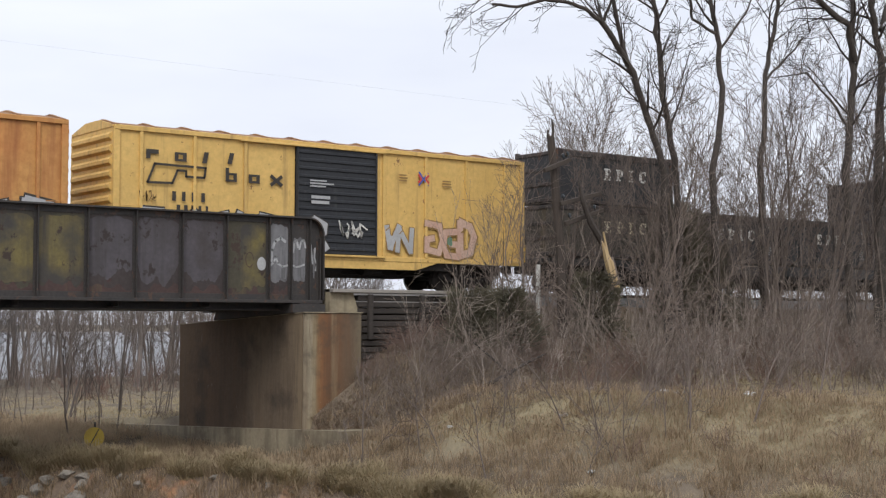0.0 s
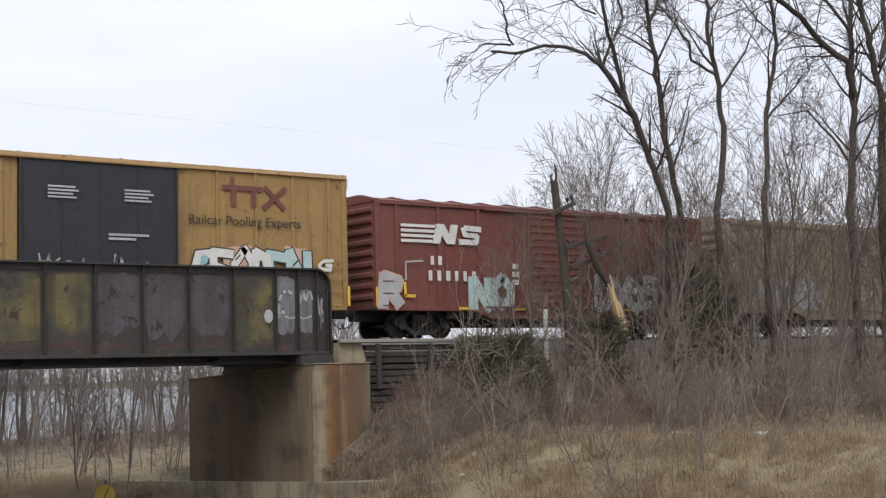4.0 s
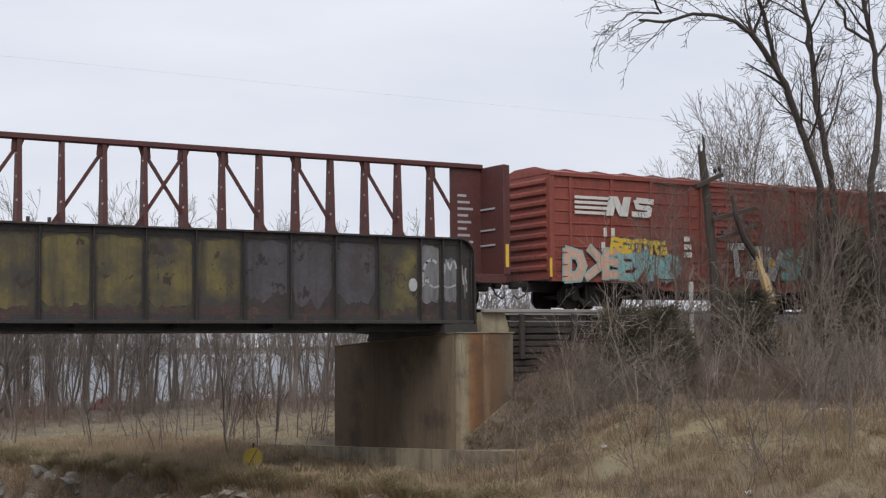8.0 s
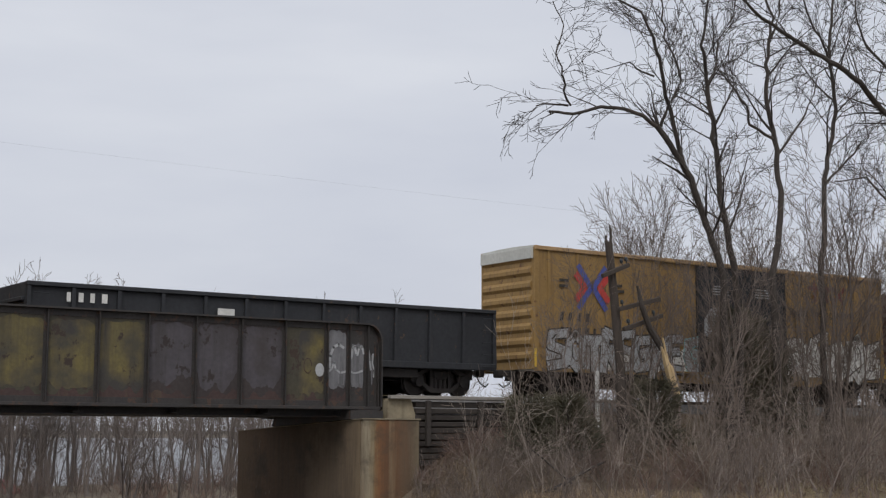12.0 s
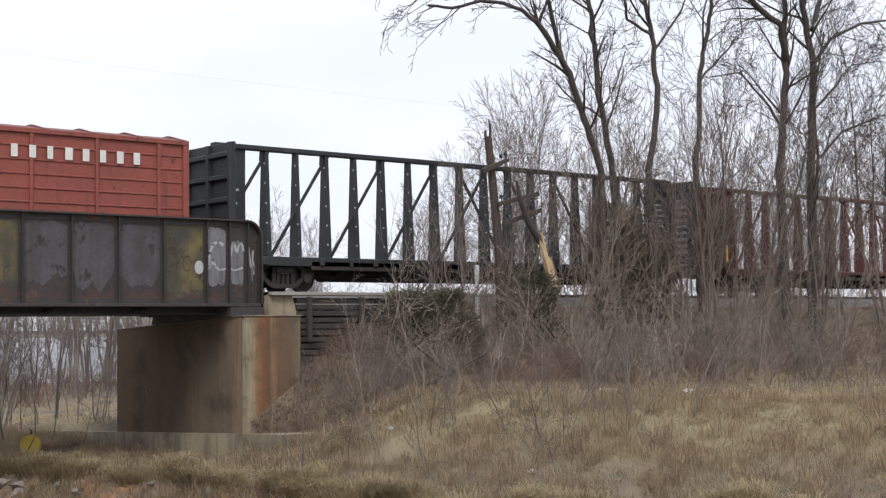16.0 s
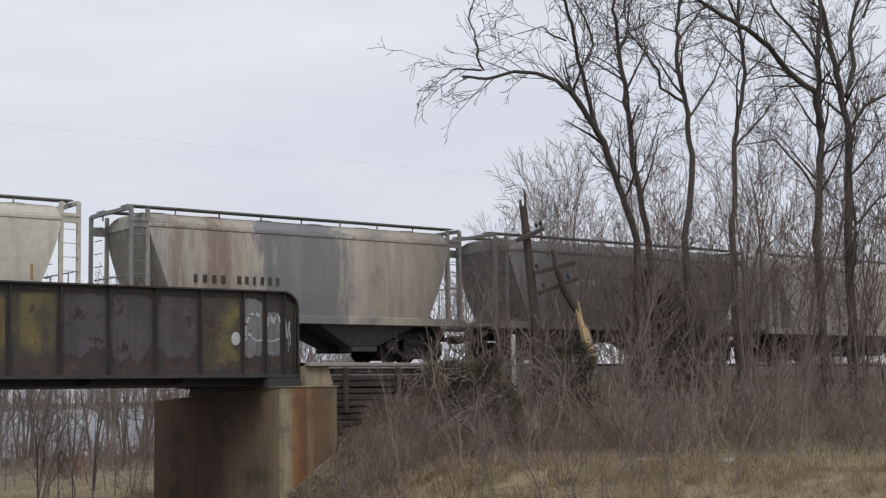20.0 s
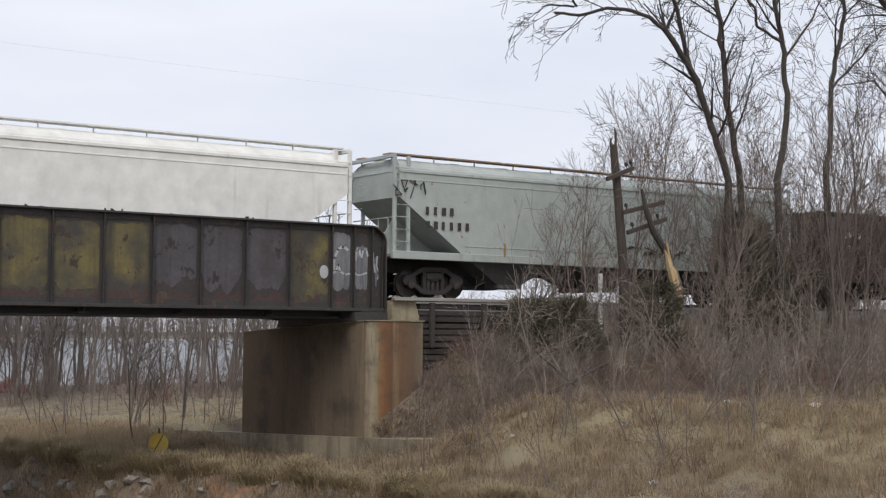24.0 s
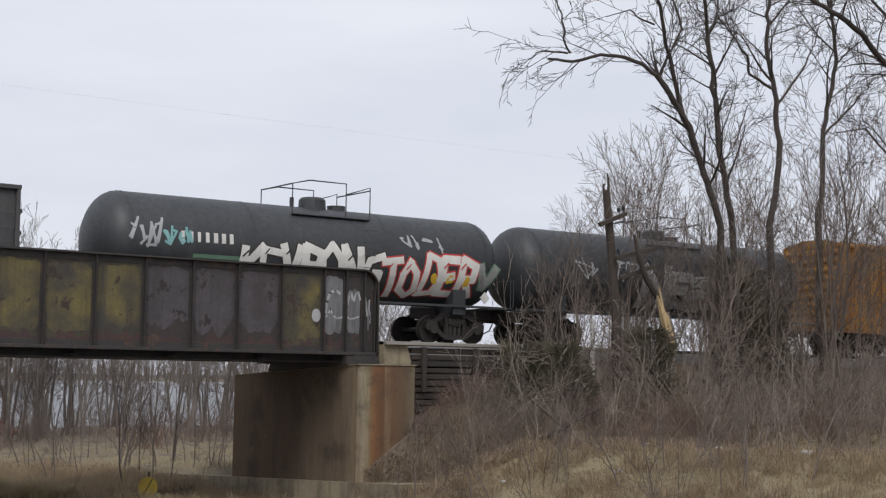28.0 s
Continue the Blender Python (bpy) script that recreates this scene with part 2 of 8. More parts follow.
    "orange": surface("rust_streaked_orange", (0.52, 0.21, 0.06), (0.58, 0.32, 0.1), 0.6, 0.65, bump=0.06, streak=((0.26, 0.085, 0.03), 0.5, 0.8)),
    "black": surface("faded_black_paint", (0.034, 0.034, 0.036), (0.05, 0.05, 0.05), 1.2, 0.6, bump=0.06, streak=((0.075, 0.07, 0.065), 0.3, 1.3)),
    "black_door": surface("dull_black_door_paint", (0.019, 0.022, 0.028), (0.028, 0.03, 0.035), 1.2, 0.65, bump=0.06, streak=((0.07, 0.067, 0.066), 0.22, 1.6)),
    "red": surface("oxide_red_paint", (0.2, 0.064, 0.05), (0.15, 0.05, 0.04), 0.8, 0.6, bump=0.06, streak=((0.085, 0.032, 0.026), 0.42, 1.3), rust=((0.07, 0.03, 0.02), 0.08, 3)),
    "red_bright": surface("faded_bright_red_paint", (0.29, 0.07, 0.05), (0.215, 0.055, 0.042), 0.8, 0.6, bump=0.06, streak=((0.10, 0.036, 0.028), 0.4, 1.2), rust=((0.08, 0.03, 0.02), 0.08, 3)),
    "brown_red": surface("faded_maroon_paint", (0.17, 0.068, 0.056), (0.12, 0.05, 0.043), 0.8, 0.65, bump=0.06, streak=((0.065, 0.03, 0.025), 0.45, 1.2), rust=((0.06, 0.03, 0.02), 0.1, 3)),
    "brown": surface("freight_car_brown", (0.115, 0.046, 0.036), (0.085, 0.037, 0.031), 0.9, 0.7, bump=0.06, streak=((0.05, 0.028, 0.024), 0.42, 1.3), rust=((0.06, 0.03, 0.02), 0.1, 3)),
    "gond_brown": surface("rusty_black_brown_steel", (0.075, 0.048, 0.04), (0.045, 0.032, 0.029), 0.9, 0.8, bump=0.1, streak=((0.085, 0.05, 0.032), 0.35, 1.0), grime=(SOOT, 0.3, 1.1)),
    "gond_black": surface("scuffed_black_steel", (0.026, 0.028, 0.033), (0.018, 0.019, 0.023), 0.9, 0.7, bump=0.1, streak=((0.06, 0.053, 0.05), 0.25, 1.2), rust=((0.075, 0.045, 0.03), 0.1, 3)),
    "gond_grey": surface("scuffed_dark_grey_steel", (0.082, 0.078, 0.082), (0.058, 0.055, 0.058), 0.8, 0.7, bump=0.1, streak=((0.082, 0.078, 0.075), 0.3, 1.1), rust=((0.09, 0.055, 0.035), 0.05, 3)),
    "gond_red": surface("dull_oxide_red_steel", (0.16, 0.05, 0.04), (0.115, 0.04, 0.034), 0.8, 0.75, bump=0.1, streak=((0.06, 0.03, 0.026), 0.45, 1.1), rust=((0.05, 0.03, 0.024), 0.1, 2)),
    "load": surface("dark_gondola_load", (0.06, 0.05, 0.045), (0.03, 0.027, 0.025), 3, 0.95, bump=0.8),
    "tank": surface("dusty_black_tank", (0.034, 0.037, 0.041), (0.055, 0.059, 0.064), 0.7, 0.5, bump=0.05, streak=((0.085, 0.088, 0.092), 0.25, 1.0)),
    "hop_grey": surface("weathered_grey_hopper", (0.35, 0.365, 0.355), (0.26, 0.275, 0.27), 0.7, 0.6, bump=0.05, streak=((0.16, 0.155, 0.145), 0.45, 1.0), rust=((0.2, 0.11, 0.07), 0.06, 3)),
    "hop_cream": surface("cream_hopper_paint", (0.55, 0.52, 0.45), (0.45, 0.425, 0.36), 0.6, 0.55, bump=0.05, streak=((0.3, 0.27, 0.22), 0.35, 1.0)),
    "hop_stain": surface("stained_hopper_paint", (0.36, 0.34, 0.3), (0.2, 0.2, 0.205), 0.4, 0.65, bump=0.05, streak=((0.2, 0.115, 0.07), 0.42, 0.9), grime=((0.12, 0.12, 0.125), 0.25, 0.4),
                         bands=("X", -6.4, 6.4, [(0.0, (0.13, 0.135, 0.145)), (0.08, (0.36, 0.34, 0.29)), (0.13, (0.2, 0.14, 0.105)), (0.17, (0.38, 0.35, 0.29)), (0.23, (0.19, 0.12, 0.085)), (0.28, (0.34, 0.29, 0.23)), (0.32, (0.42, 0.38, 0.31)), (0.36, (0.13, 0.14, 0.155)), (0.46, (0.17, 0.175, 0.185)), (0.5, (0.12, 0.13, 0.145)), (0.58, (0.16, 0.165, 0.17)), (0.62, (0.42, 0.38, 0.31)), (0.7, (0.3, 0.27, 0.22)), (0.75, (0.38, 0.34, 0.27)), (0.86, (0.27, 0.235, 0.19)), (1.0, (0.14, 0.14, 0.14))])),
    # hopper bays: the shade beneath the car is put into this dark colour
    "bay": surface("shade_dark_hopper_bay", (0.085, 0.08, 0.075), (0.045, 0.042, 0.04), 1.2, 0.85, bump=0.1, streak=((0.12, 0.11, 0.1), 0.3, 1.2)),
    "board_rust": surface("rust_pale_running_board", (0.4, 0.3, 0.22), (0.28, 0.16, 0.1), 0.9, 0.8, rust=((0.6, 0.55, 0.48), 0.2, 1.5)),
    "hop_dark": surface("sooty_grey_hopper", (0.19, 0.185, 0.18), (0.125, 0.12, 0.118), 0.6, 0.65, bump=0.05, streak=((0.28, 0.265, 0.25), 0.35, 0.9)),
    "hop_blue": surface("pale_blue_grey_hopper", (0.50, 0.54, 0.565), (0.42, 0.455, 0.48), 0.22, 0.55, bump=0.04, streak=((0.3, 0.315, 0.32), 0.28, 1.0)),
    "hop_white": surface("white_hopper_paint", (0.80, 0.79, 0.75), (0.72, 0.71, 0.67), 0.22, 0.55, bump=0.04, streak=((0.45, 0.43, 0.38), 0.22, 1.0)),
    "hop_green": surface("grey_green_hopper", (0.42, 0.455, 0.43), (0.35, 0.385, 0.365), 0.22, 0.55, bump=0.04, streak=((0.25, 0.235, 0.2), 0.28, 1.0), rust=((0.28, 0.13, 0.06), 0.05, 3)),
    "roof_rust": surface("rusty_roof_sheet", (0.36, 0.2, 0.09), (0.25, 0.13, 0.07), 1.0, 0.8, rust=((0.14, 0.06, 0.03), 0.2, 3)),
    "roof_pale": surface("pale_roof_sheet", (0.62, 0.62, 0.58), (0.5, 0.5, 0.46), 1.0, 0.7),
    "cont_black": surface("sooty_container_steel", (0.028, 0.029, 0.033), (0.042, 0.042, 0.045), 0.8, 0.7, bump=0.2, streak=((0.07, 0.064, 0.06), 0.3, 1.2), grime=((0.06, 0.045, 0.036), 0.25, 0.9), rust=((0.075, 0.04, 0.028), 0.1, 3)),
    "cont_olive": surface("olive_container_steel", (0.085, 0.075, 0.06), (0.06, 0.055, 0.047), 1.0, 0.7, bump=0.1, streak=((0.12, 0.09, 0.05), 0.4, 1.2)),
    "cont_green": surface("grey_green_container_steel", (0.155, 0.175, 0.152), (0.11, 0.125, 0.108), 0.9, 0.7, bump=0.1, streak=((0.07, 0.065, 0.052), 0.58, 1.6), grime=((0.075, 0.066, 0.05), 0.35, 1.2), rust=((0.09, 0.05, 0.03), 0.1, 3)),
    "cont_rail": surface("dark_container_rail", (0.04, 0.04, 0.041), (0.075, 0.052, 0.043), 1.5, 0.7, rust=((0.10, 0.05, 0.03), 0.2, 2)),
    "beam_red": surface("centre_beam_red", (0.11, 0.034, 0.03), (0.08, 0.028, 0.025), 1.0, 0.65, streak=((0.06, 0.03, 0.026), 0.4, 1.2)),
    "beam_green": surface("centre_beam_black_green", (0.026, 0.031, 0.032), (0.02, 0.023, 0.026), 1.0, 0.65, streak=((0.06, 0.06, 0.058), 0.3, 1.2)),
    "ink_white": surface("white_stencil_paint", (0.75, 0.74, 0.70), (0.58, 0.57, 0.54), 2, 0.7, bump=0),
    "ink_cream": surface("yellowed_stencil_paint", (0.60, 0.50, 0.30), (0.7, 0.66, 0.55), 2, 0.7, bump=0),
    "ink_black": surface("black_stencil_paint", (0.035, 0.03, 0.026), (0.06, 0.05, 0.04), 2, 0.7, bump=0),
    "ink_blue": surface("blue_emblem_paint", (0.09, 0.12, 0.42), (0.07, 0.09, 0.33), 2, 0.7, bump=0),
    "ink_red": surface("red_emblem_paint", (0.62, 0.07, 0.06), (0.5, 0.06, 0.05), 2, 0.7, bump=0),
    "ink_teal": surface("teal_spray_paint", (0.18, 0.42, 0.42), (0.32, 0.52, 0.53), 1.5, 0.7, bump=0),
    "ink_silver": surface("silver_spray_paint", (0.46, 0.47, 0.48), (0.34, 0.345, 0.36), 1.5, 0.6, bump=0),
    "tan_car": surface("faded_tan_car_paint", (0.40, 0.345, 0.24), (0.32, 0.275, 0.195), 0.8, 0.65, bump=0.05, streak=((0.22, 0.17, 0.11), 0.38, 1.0), rust=((0.2, 0.11, 0.06), 0.05, 3)),
    "ink_pale_teal": surface("pale_teal_spray_paint", (0.5, 0.62, 0.6), (0.38, 0.54, 0.54), 1.5, 0.7, bump=0),
    "ink_pink": surface("pinkish_spray_paint", (0.55, 0.34, 0.26), (0.62, 0.45, 0.36), 1.5, 0.7, bump=0),
    "ink_green": surface("green_spray_paint", (0.12, 0.22, 0.14), (0.16, 0.28, 0.2), 1.5, 0.7, bump=0),
    "safety": surface("yellow_reflective_stripe", (0.80, 0.52, 0.05), (0.7, 0.44, 0.05), 2, 0.5, bump=0),
    "sign": surface("faded_yellow_sign", (0.42, 0.30, 0.04), (0.3, 0.21, 0.04), 4, 0.7),
    "dark_in": surface("dim_wood_lining", (0.5, 0.52, 0.51), (0.34, 0.355, 0.35), 1.5, 0.8),
    "plastic": surface("white_litter", (0.75, 0.75, 0.74), (0.6, 0.6, 0.6), 6, 0.6),
    "car_red": surface("dull_red_car_paint", (0.3, 0.09, 0.085), (0.24, 0.08, 0.075), 2, 0.5),
    "glass": surface("dark_window_glass", (0.03, 0.035, 0.04), (0.04, 0.045, 0.05), 2, 0.12, bump=0),
    "pond": surface("still_pond_water", (0.05, 0.055, 0.06), (0.035, 0.04, 0.045), 0.2, 0.3, bump=0.1),
    "wire": surface("cable_grey", (0.2, 0.2, 0.2), (0.26, 0.26, 0.26), 2, 0.8, bump=0),
}


# ---------- mesh building ----------
class Shape:
    """Collects points and faces of one mesh."""

    def __init__(self):
        self.v, self.f = [], []

    def add(self, vs, fs):
        k = len(self.v)
        self.v += vs
        self.f += [tuple(i + k for i in f) for f in fs]
        return self

    def box(self, x0, x1, y0, y1, z0, z1, bevel=0.0):
        if bevel <= 0:
            vs = [(x, y, z) for z in (z0, z1) for y in (y0, y1) for x in (x0, x1)]
            return self.add(vs, [(0, 2, 3, 1), (4, 5, 7, 6), (0, 1, 5, 4), (2, 6, 7, 3), (0, 4, 6, 2), (1, 3, 7, 5)])
        b = min(bevel, (x1 - x0) / 2.1, (y1 - y0) / 2.1, (z1 - z0) / 2.1)
        vs, idx = [], {}
        for sx in (0, 1):
            for sy in (0, 1):
                for sz in (0, 1):
                    X, Y, Z = (x0, x1)[sx], (y0, y1)[sy], (z0, z1)[sz]
                    ix, iy, iz = X + b * (1 - 2 * sx), Y + b * (1 - 2 * sy), Z + b * (1 - 2 * sz)
                    for ax, p in (("x", (X, iy, iz)), ("y", (ix, Y, iz)), ("z", (ix, iy, Z))):
                        idx[sx, sy, sz, ax] = len(vs)
                        vs.append(p)
        fs = []
        q = ((0, 0), (1, 0), (1, 1), (0, 1))
        for s in (0, 1):
            fs.append(tuple(idx[s, a, c, "x"] for a, c in q))
            fs.append(tuple(idx[a, s, c, "y"] for a, c in q))
            fs.append(tuple(idx[a, c, s, "z"] for a, c in q))
        for a in (0, 1):
            for c in (0, 1):
                fs.append((idx[0, a, c, "y"], idx[1, a, c, "y"], idx[1, a, c, "z"], idx[0, a, c, "z"]))
                fs.append((idx[a, 0, c, "x"], idx[a, 1, c, "x"], idx[a, 1, c, "z"], idx[a, 0, c, "z"]))
                fs.append((idx[a, c, 0, "x"], idx[a, c, 1, "x"], idx[a, c, 1, "y"], idx[a, c, 0, "y"]))
        for k in [(a, c, d) for a in (0, 1) for c in (0, 1) for d in (0, 1)]:
            fs.append(tuple(idx[(*k, ax)] for ax in "xyz"))
        return self.add(vs, fs)

    def prism(self, outline, axis, a, b):
        """An outline in the two other axes, swept from a to b along axis."""
        n = len(outline)

        def put(p, w):
            return {"x": (w, p[0], p[1]), "y": (p[0], w, p[1]), "z": (p[0], p[1], w)}[axis]
        vs = [put(p, a) for p in outline] + [put(p, b) for p in outline]
        fs = [tuple(range(n)), tuple(range(2 * n - 1, n - 1, -1))]
        fs += [(i, (i + 1) % n, n + (i + 1) % n, n + i) for i in range(n)]
        return self.add(vs, fs)

    def loft(self, rings, cap=True):
        n = len(rings[0])
        vs = [p for r in rings for p in r]
        fs = [(k * n + i, k * n + (i + 1) % n, (k + 1) * n + (i + 1) % n, (k + 1) * n + i) for k in range(len(rings) - 1) for i in range(n)]
        if cap:
            fs += [tuple(range(n)), tuple(range(len(vs) - 1, len(vs) - n - 1, -1))]
        return self.add(vs, fs)

    def rod(self, pts, radii, sides=6, cap=True):
        """A round bar along points; radii is one number or one a point."""
        if not isinstance(radii, (list, tuple)):
            radii = [radii] * len(pts)
        rings = []
        for i, p in enumerate(pts):
            p = Vector(p)
            a, b = Vector(pts[max(0, i - 1)]), Vector(pts[min(len(pts) - 1, i + 1)])
            d = (b - a).normalized()
            u = d.cross((0.31, 0.17, 0.93) if abs(d.z) < 0.9 else (1, 0.1, 0)).normalized()
            w = d.cross(u)
            rings.append([tuple(p + radii[i] * (math.cos(t) * u + math.sin(t) * w)) for t in [2 * math.pi * k / sides for k in range(sides)]])
        return self.loft(rings, cap)

    def mesh(self, name, mat, smooth=False):
        me = bpy.data.meshes.new(name)
        me.from_pydata(self.v, [], self.f)
        bm = bmesh.new()
        bm.from_mesh(me)
        bmesh.ops.recalc_face_normals(bm, faces=bm.faces)
        bm.to_mesh(me)
        bm.free()
        me.materials.append(mat)
        if smooth:
            me.polygons.foreach_set("use_smooth", [True] * len(me.polygons))
        return me


def raw_mesh(name, verts, faces, mat, smooth=True):
    """A large mesh, as it stands, with no normals recalculated."""
    me = bpy.data.meshes.new(name)
    me.from_pydata(verts, [], faces)
    me.materials.append(mat)
    me.polygons.foreach_set("use_smooth", [smooth] * len(me.polygons))
    return me


def part(name, shape, material, parent, label="", smooth=False):
    """Links a shape, or a mesh that is shared, as one mesh object under a thing or a part."""
    data = shape if isinstance(shape, bpy.types.Mesh) else shape.mesh(name, M[material], smooth)
    ob = new(name, data)
    ob.parent = parent
    if label:
        ob["label"] = label
    return ob


def thing(name, label, category, group="", at=None):
    ob = tagged(new(name), label, category, group)
    if at:
        ob.location = at
    return ob


def lone(name, shape, material, label, category, group="", kind="", smooth=False):
    """A thing that is one mesh."""
    data = shape if isinstance(shape, bpy.types.Mesh) else shape.mesh(name, M[material], smooth)
    return tagged(new(name, data), label, category, group, kind)


# ---------- the lie of the land ----------
def smooth01(a, b, x):
    t = min(1.0, max(0.0, (x - a) / (b - a)))
    return t * t * (3 - 2 * t)


def toe(y):
    """Foot of the cut slope beside the lower line."""
    return 14.9 - 0.264 * (y + 4)


def lie(x, y):
    d = x - toe(y)
    z = -1.0 + 1.9 * smooth01(0.2, 2.5, d)
    if y < 2:
        e = d - 3 - 3.0 * smooth01(-8.5, -4.8, y) * (1 - smooth01(24, 29, x))
        z += 0.32 * min(max(0, e), 6.5) - 0.028 * max(0, e - 6.5)
    else:
        z += (0.11 - 0.08 * smooth01(2, 14, y)) * min(max(0, d - 2.5), 15.5) + 0.3 * smooth01(8, 30, d) * smooth01(10, 60, y)
    if d < -14:
        z = max(z, -1.0 + 4.2 * smooth01(-14.5, -21.5, d))
    bank = 5.5 - 0.62 * max(0.0, abs(y) - 3.1)
    if x > 12:
        if y < (-2.6 if x < 31 else -3.3):
            # below the stacked timbers the bank starts lower, and falls towards the cut
            bank = 5.4 - 0.5 * (1 - smooth01(28, 32, x)) - 0.66 * max(0.0, 25.6 - x) - 0.6 * (1 - smooth01(25.2, 28.5, x)) - 0.6 * max(0.0, -3.6 - y)
        else:
            bank -= 1.15 * max(0.0, 25.1 - x)
        if x < 22.1 and -4.4 < y < 10.2:
            bank = -9
    else:
        bank -= 0.95 * max(0.0, x + 1.5)
    z = max(z, bank)
    if 19.9 < x < 22.3 and -4.05 < y < 10.2:
        z = min(z, 0.82)
    z -= 3.2 * smooth01(46, 51, y) * (1 - smooth01(700, 740, y)) * smooth01(9, 15, d)
    near = 1 - smooth01(60, 160, math.hypot(x, y))
    rough = 0.05 * noise.noise((x * 0.35, y * 0.35, 0)) + 0.06 * noise.noise((x * 1.1, y * 1.1, 3))
    if 0 < d < 4.5:
        rough += math.sin(math.pi * d / 4.5) * (0.55 * noise.noise((x * 0.7, y * 0.7, 7)) + 0.3 * noise.noise((x * 1.9, y * 1.9, 5)))
    if -7.5 < d < -0.1 or (abs(y) < 3 and (x > 25 or x < -2)):
        rough *= 0.15
    return z + rough * near


def turf(x, y):
    """How far dead straw-coloured grass covers the ground there, 0 to 1."""
    d = x - toe(y)
    n = 0.5 * noise.noise((x * 0.22, y * 0.22, 9)) + 0.4 * noise.noise((x * 0.8, y * 0.8, 2))
    if y > 4:
        return smooth01(-0.2, 0.3, n + 0.1) * smooth01(3, 7, d) * (1 - 0.85 * smooth01(14, 30, y))
    on_lawn = smooth01(3.6, 8.5, d + 3 * n) * (1 - smooth01(-7.6 - 0.02 * (x - 26), -6.4 - 0.02 * (x - 26), y))
    return smooth01(-0.6, 0.3, n + 0.36) * on_lawn


def build_ground():
    def steps(lo, hi, fine, far):
        core = list(np.arange(lo, hi + 1e-6, fine))
        out, w = [], fine
        p = core[-1]
        while p < far:
            w *= 1.28
            p += w
            out.append(p)
        back, w, p = [], fine, core[0]
        while p > -far:
            w *= 1.28
            p -= w
            back.append(p)
        return back[::-1] + core + out
    xs, ys = steps(-4, 66, 0.4, 2500), steps(-34, 30, 0.36, 2500)
    n = len(xs)
    verts = [(x, y, lie(x, y)) for y in ys for x in xs]
    faces = [(j * n + i, j * n + i + 1, (j + 1) * n + i + 1, (j + 1) * n + i) for j in range(len(ys) - 1) for i in range(n - 1)]
    g = new("ground", raw_mesh("ground", verts, faces, M["ground"]))
    zone = g.data.attributes.new("straw", "FLOAT", "POINT")
    zone.data.foreach_set("value", [turf(x, y) for x, y, z in verts])
    bare = g.data.attributes.new("soil", "FLOAT", "POINT")
    bare.data.foreach_set("value", [smooth01(0.1, 0.5, x - toe(y)) * (1 - smooth01(1.9, 2.6, x - toe(y) + 0.5 * noise.noise((x, y, 1)))) for x, y, z in verts])
    tagged(g, "dry tan winter turf on banks beside two railway lines", "ground", kind="structure")


build_ground()


def build_pond():
    shore = [(toe(y) + 10, y) for y in (46, 90, 190, 400, 735)]
    s = Shape().prism(shore + [(1500, 735), (1500, 46)], "z", -0.4, 0.1)
    lone("water", s, "pond", "still pale water behind the trees beyond the bridge", "water", kind="structure")


build_pond()


# ---------- upper line: bed, ties and rails ----------
def build_upper_line():
    for name, x0, x1 in (("track_bed", 24.6, 700), ("track_bed", -700, -1.6)):
        s = Shape().prism([(-3.0, 5.35), (-1.9, 5.86), (1.9, 5.86), (3.0, 5.35)], "x", x0, x1)
        bed = lone(name, s, "ballast", "grey crushed-stone ballast bed of the upper railway line", "track bed", kind="structure")
    line = tagged(new("railway_track"), "rust-brown steel rails on dark timber ties", "railway track", kind="structure")
    for y in (-0.7525, 0.7525):
        s = Shape()
        s.prism([(y - 0.07, 5.83), (y + 0.07, 5.83), (y + 0.012, 5.86), (y + 0.012, 5.95), (y + 0.036, 5.965), (y + 0.034, 6.0), (y - 0.034, 6.0), (y - 0.036, 5.965), (y - 0.012, 5.95), (y - 0.012, 5.86)], "x", -700, 700)
        part("rail", s, "rail_steel", line)
    tie = Shape().box(-0.115, 0.115, -1.3, 1.3, -0.18, 0, 0.015).mesh("tie", M["tie"])
    rng = random.Random(5)
    for i in range(140):
        t = part("tie", tie, "tie", line)
        t.matrix_local = pose(0.5 + 0.54 * i, rng.uniform(-0.05, 0.05), 5.835 - rng.uniform(0, 0.01), 0, 0, rng.uniform(-1, 1))
    far_ties = Shape()
    for i in range(1130):
        for x in (77 + 0.55 * i, -0.6 - 0.55 * i):
            far_ties.box(x - 0.115, x + 0.115, -1.3, 1.3, 5.65, 5.832)
    tagged(part("far_ties", raw_mesh("far_ties", far_ties.v, far_ties.f, M["tie"], False), "tie", line), kind="stuff")


build_upper_line()


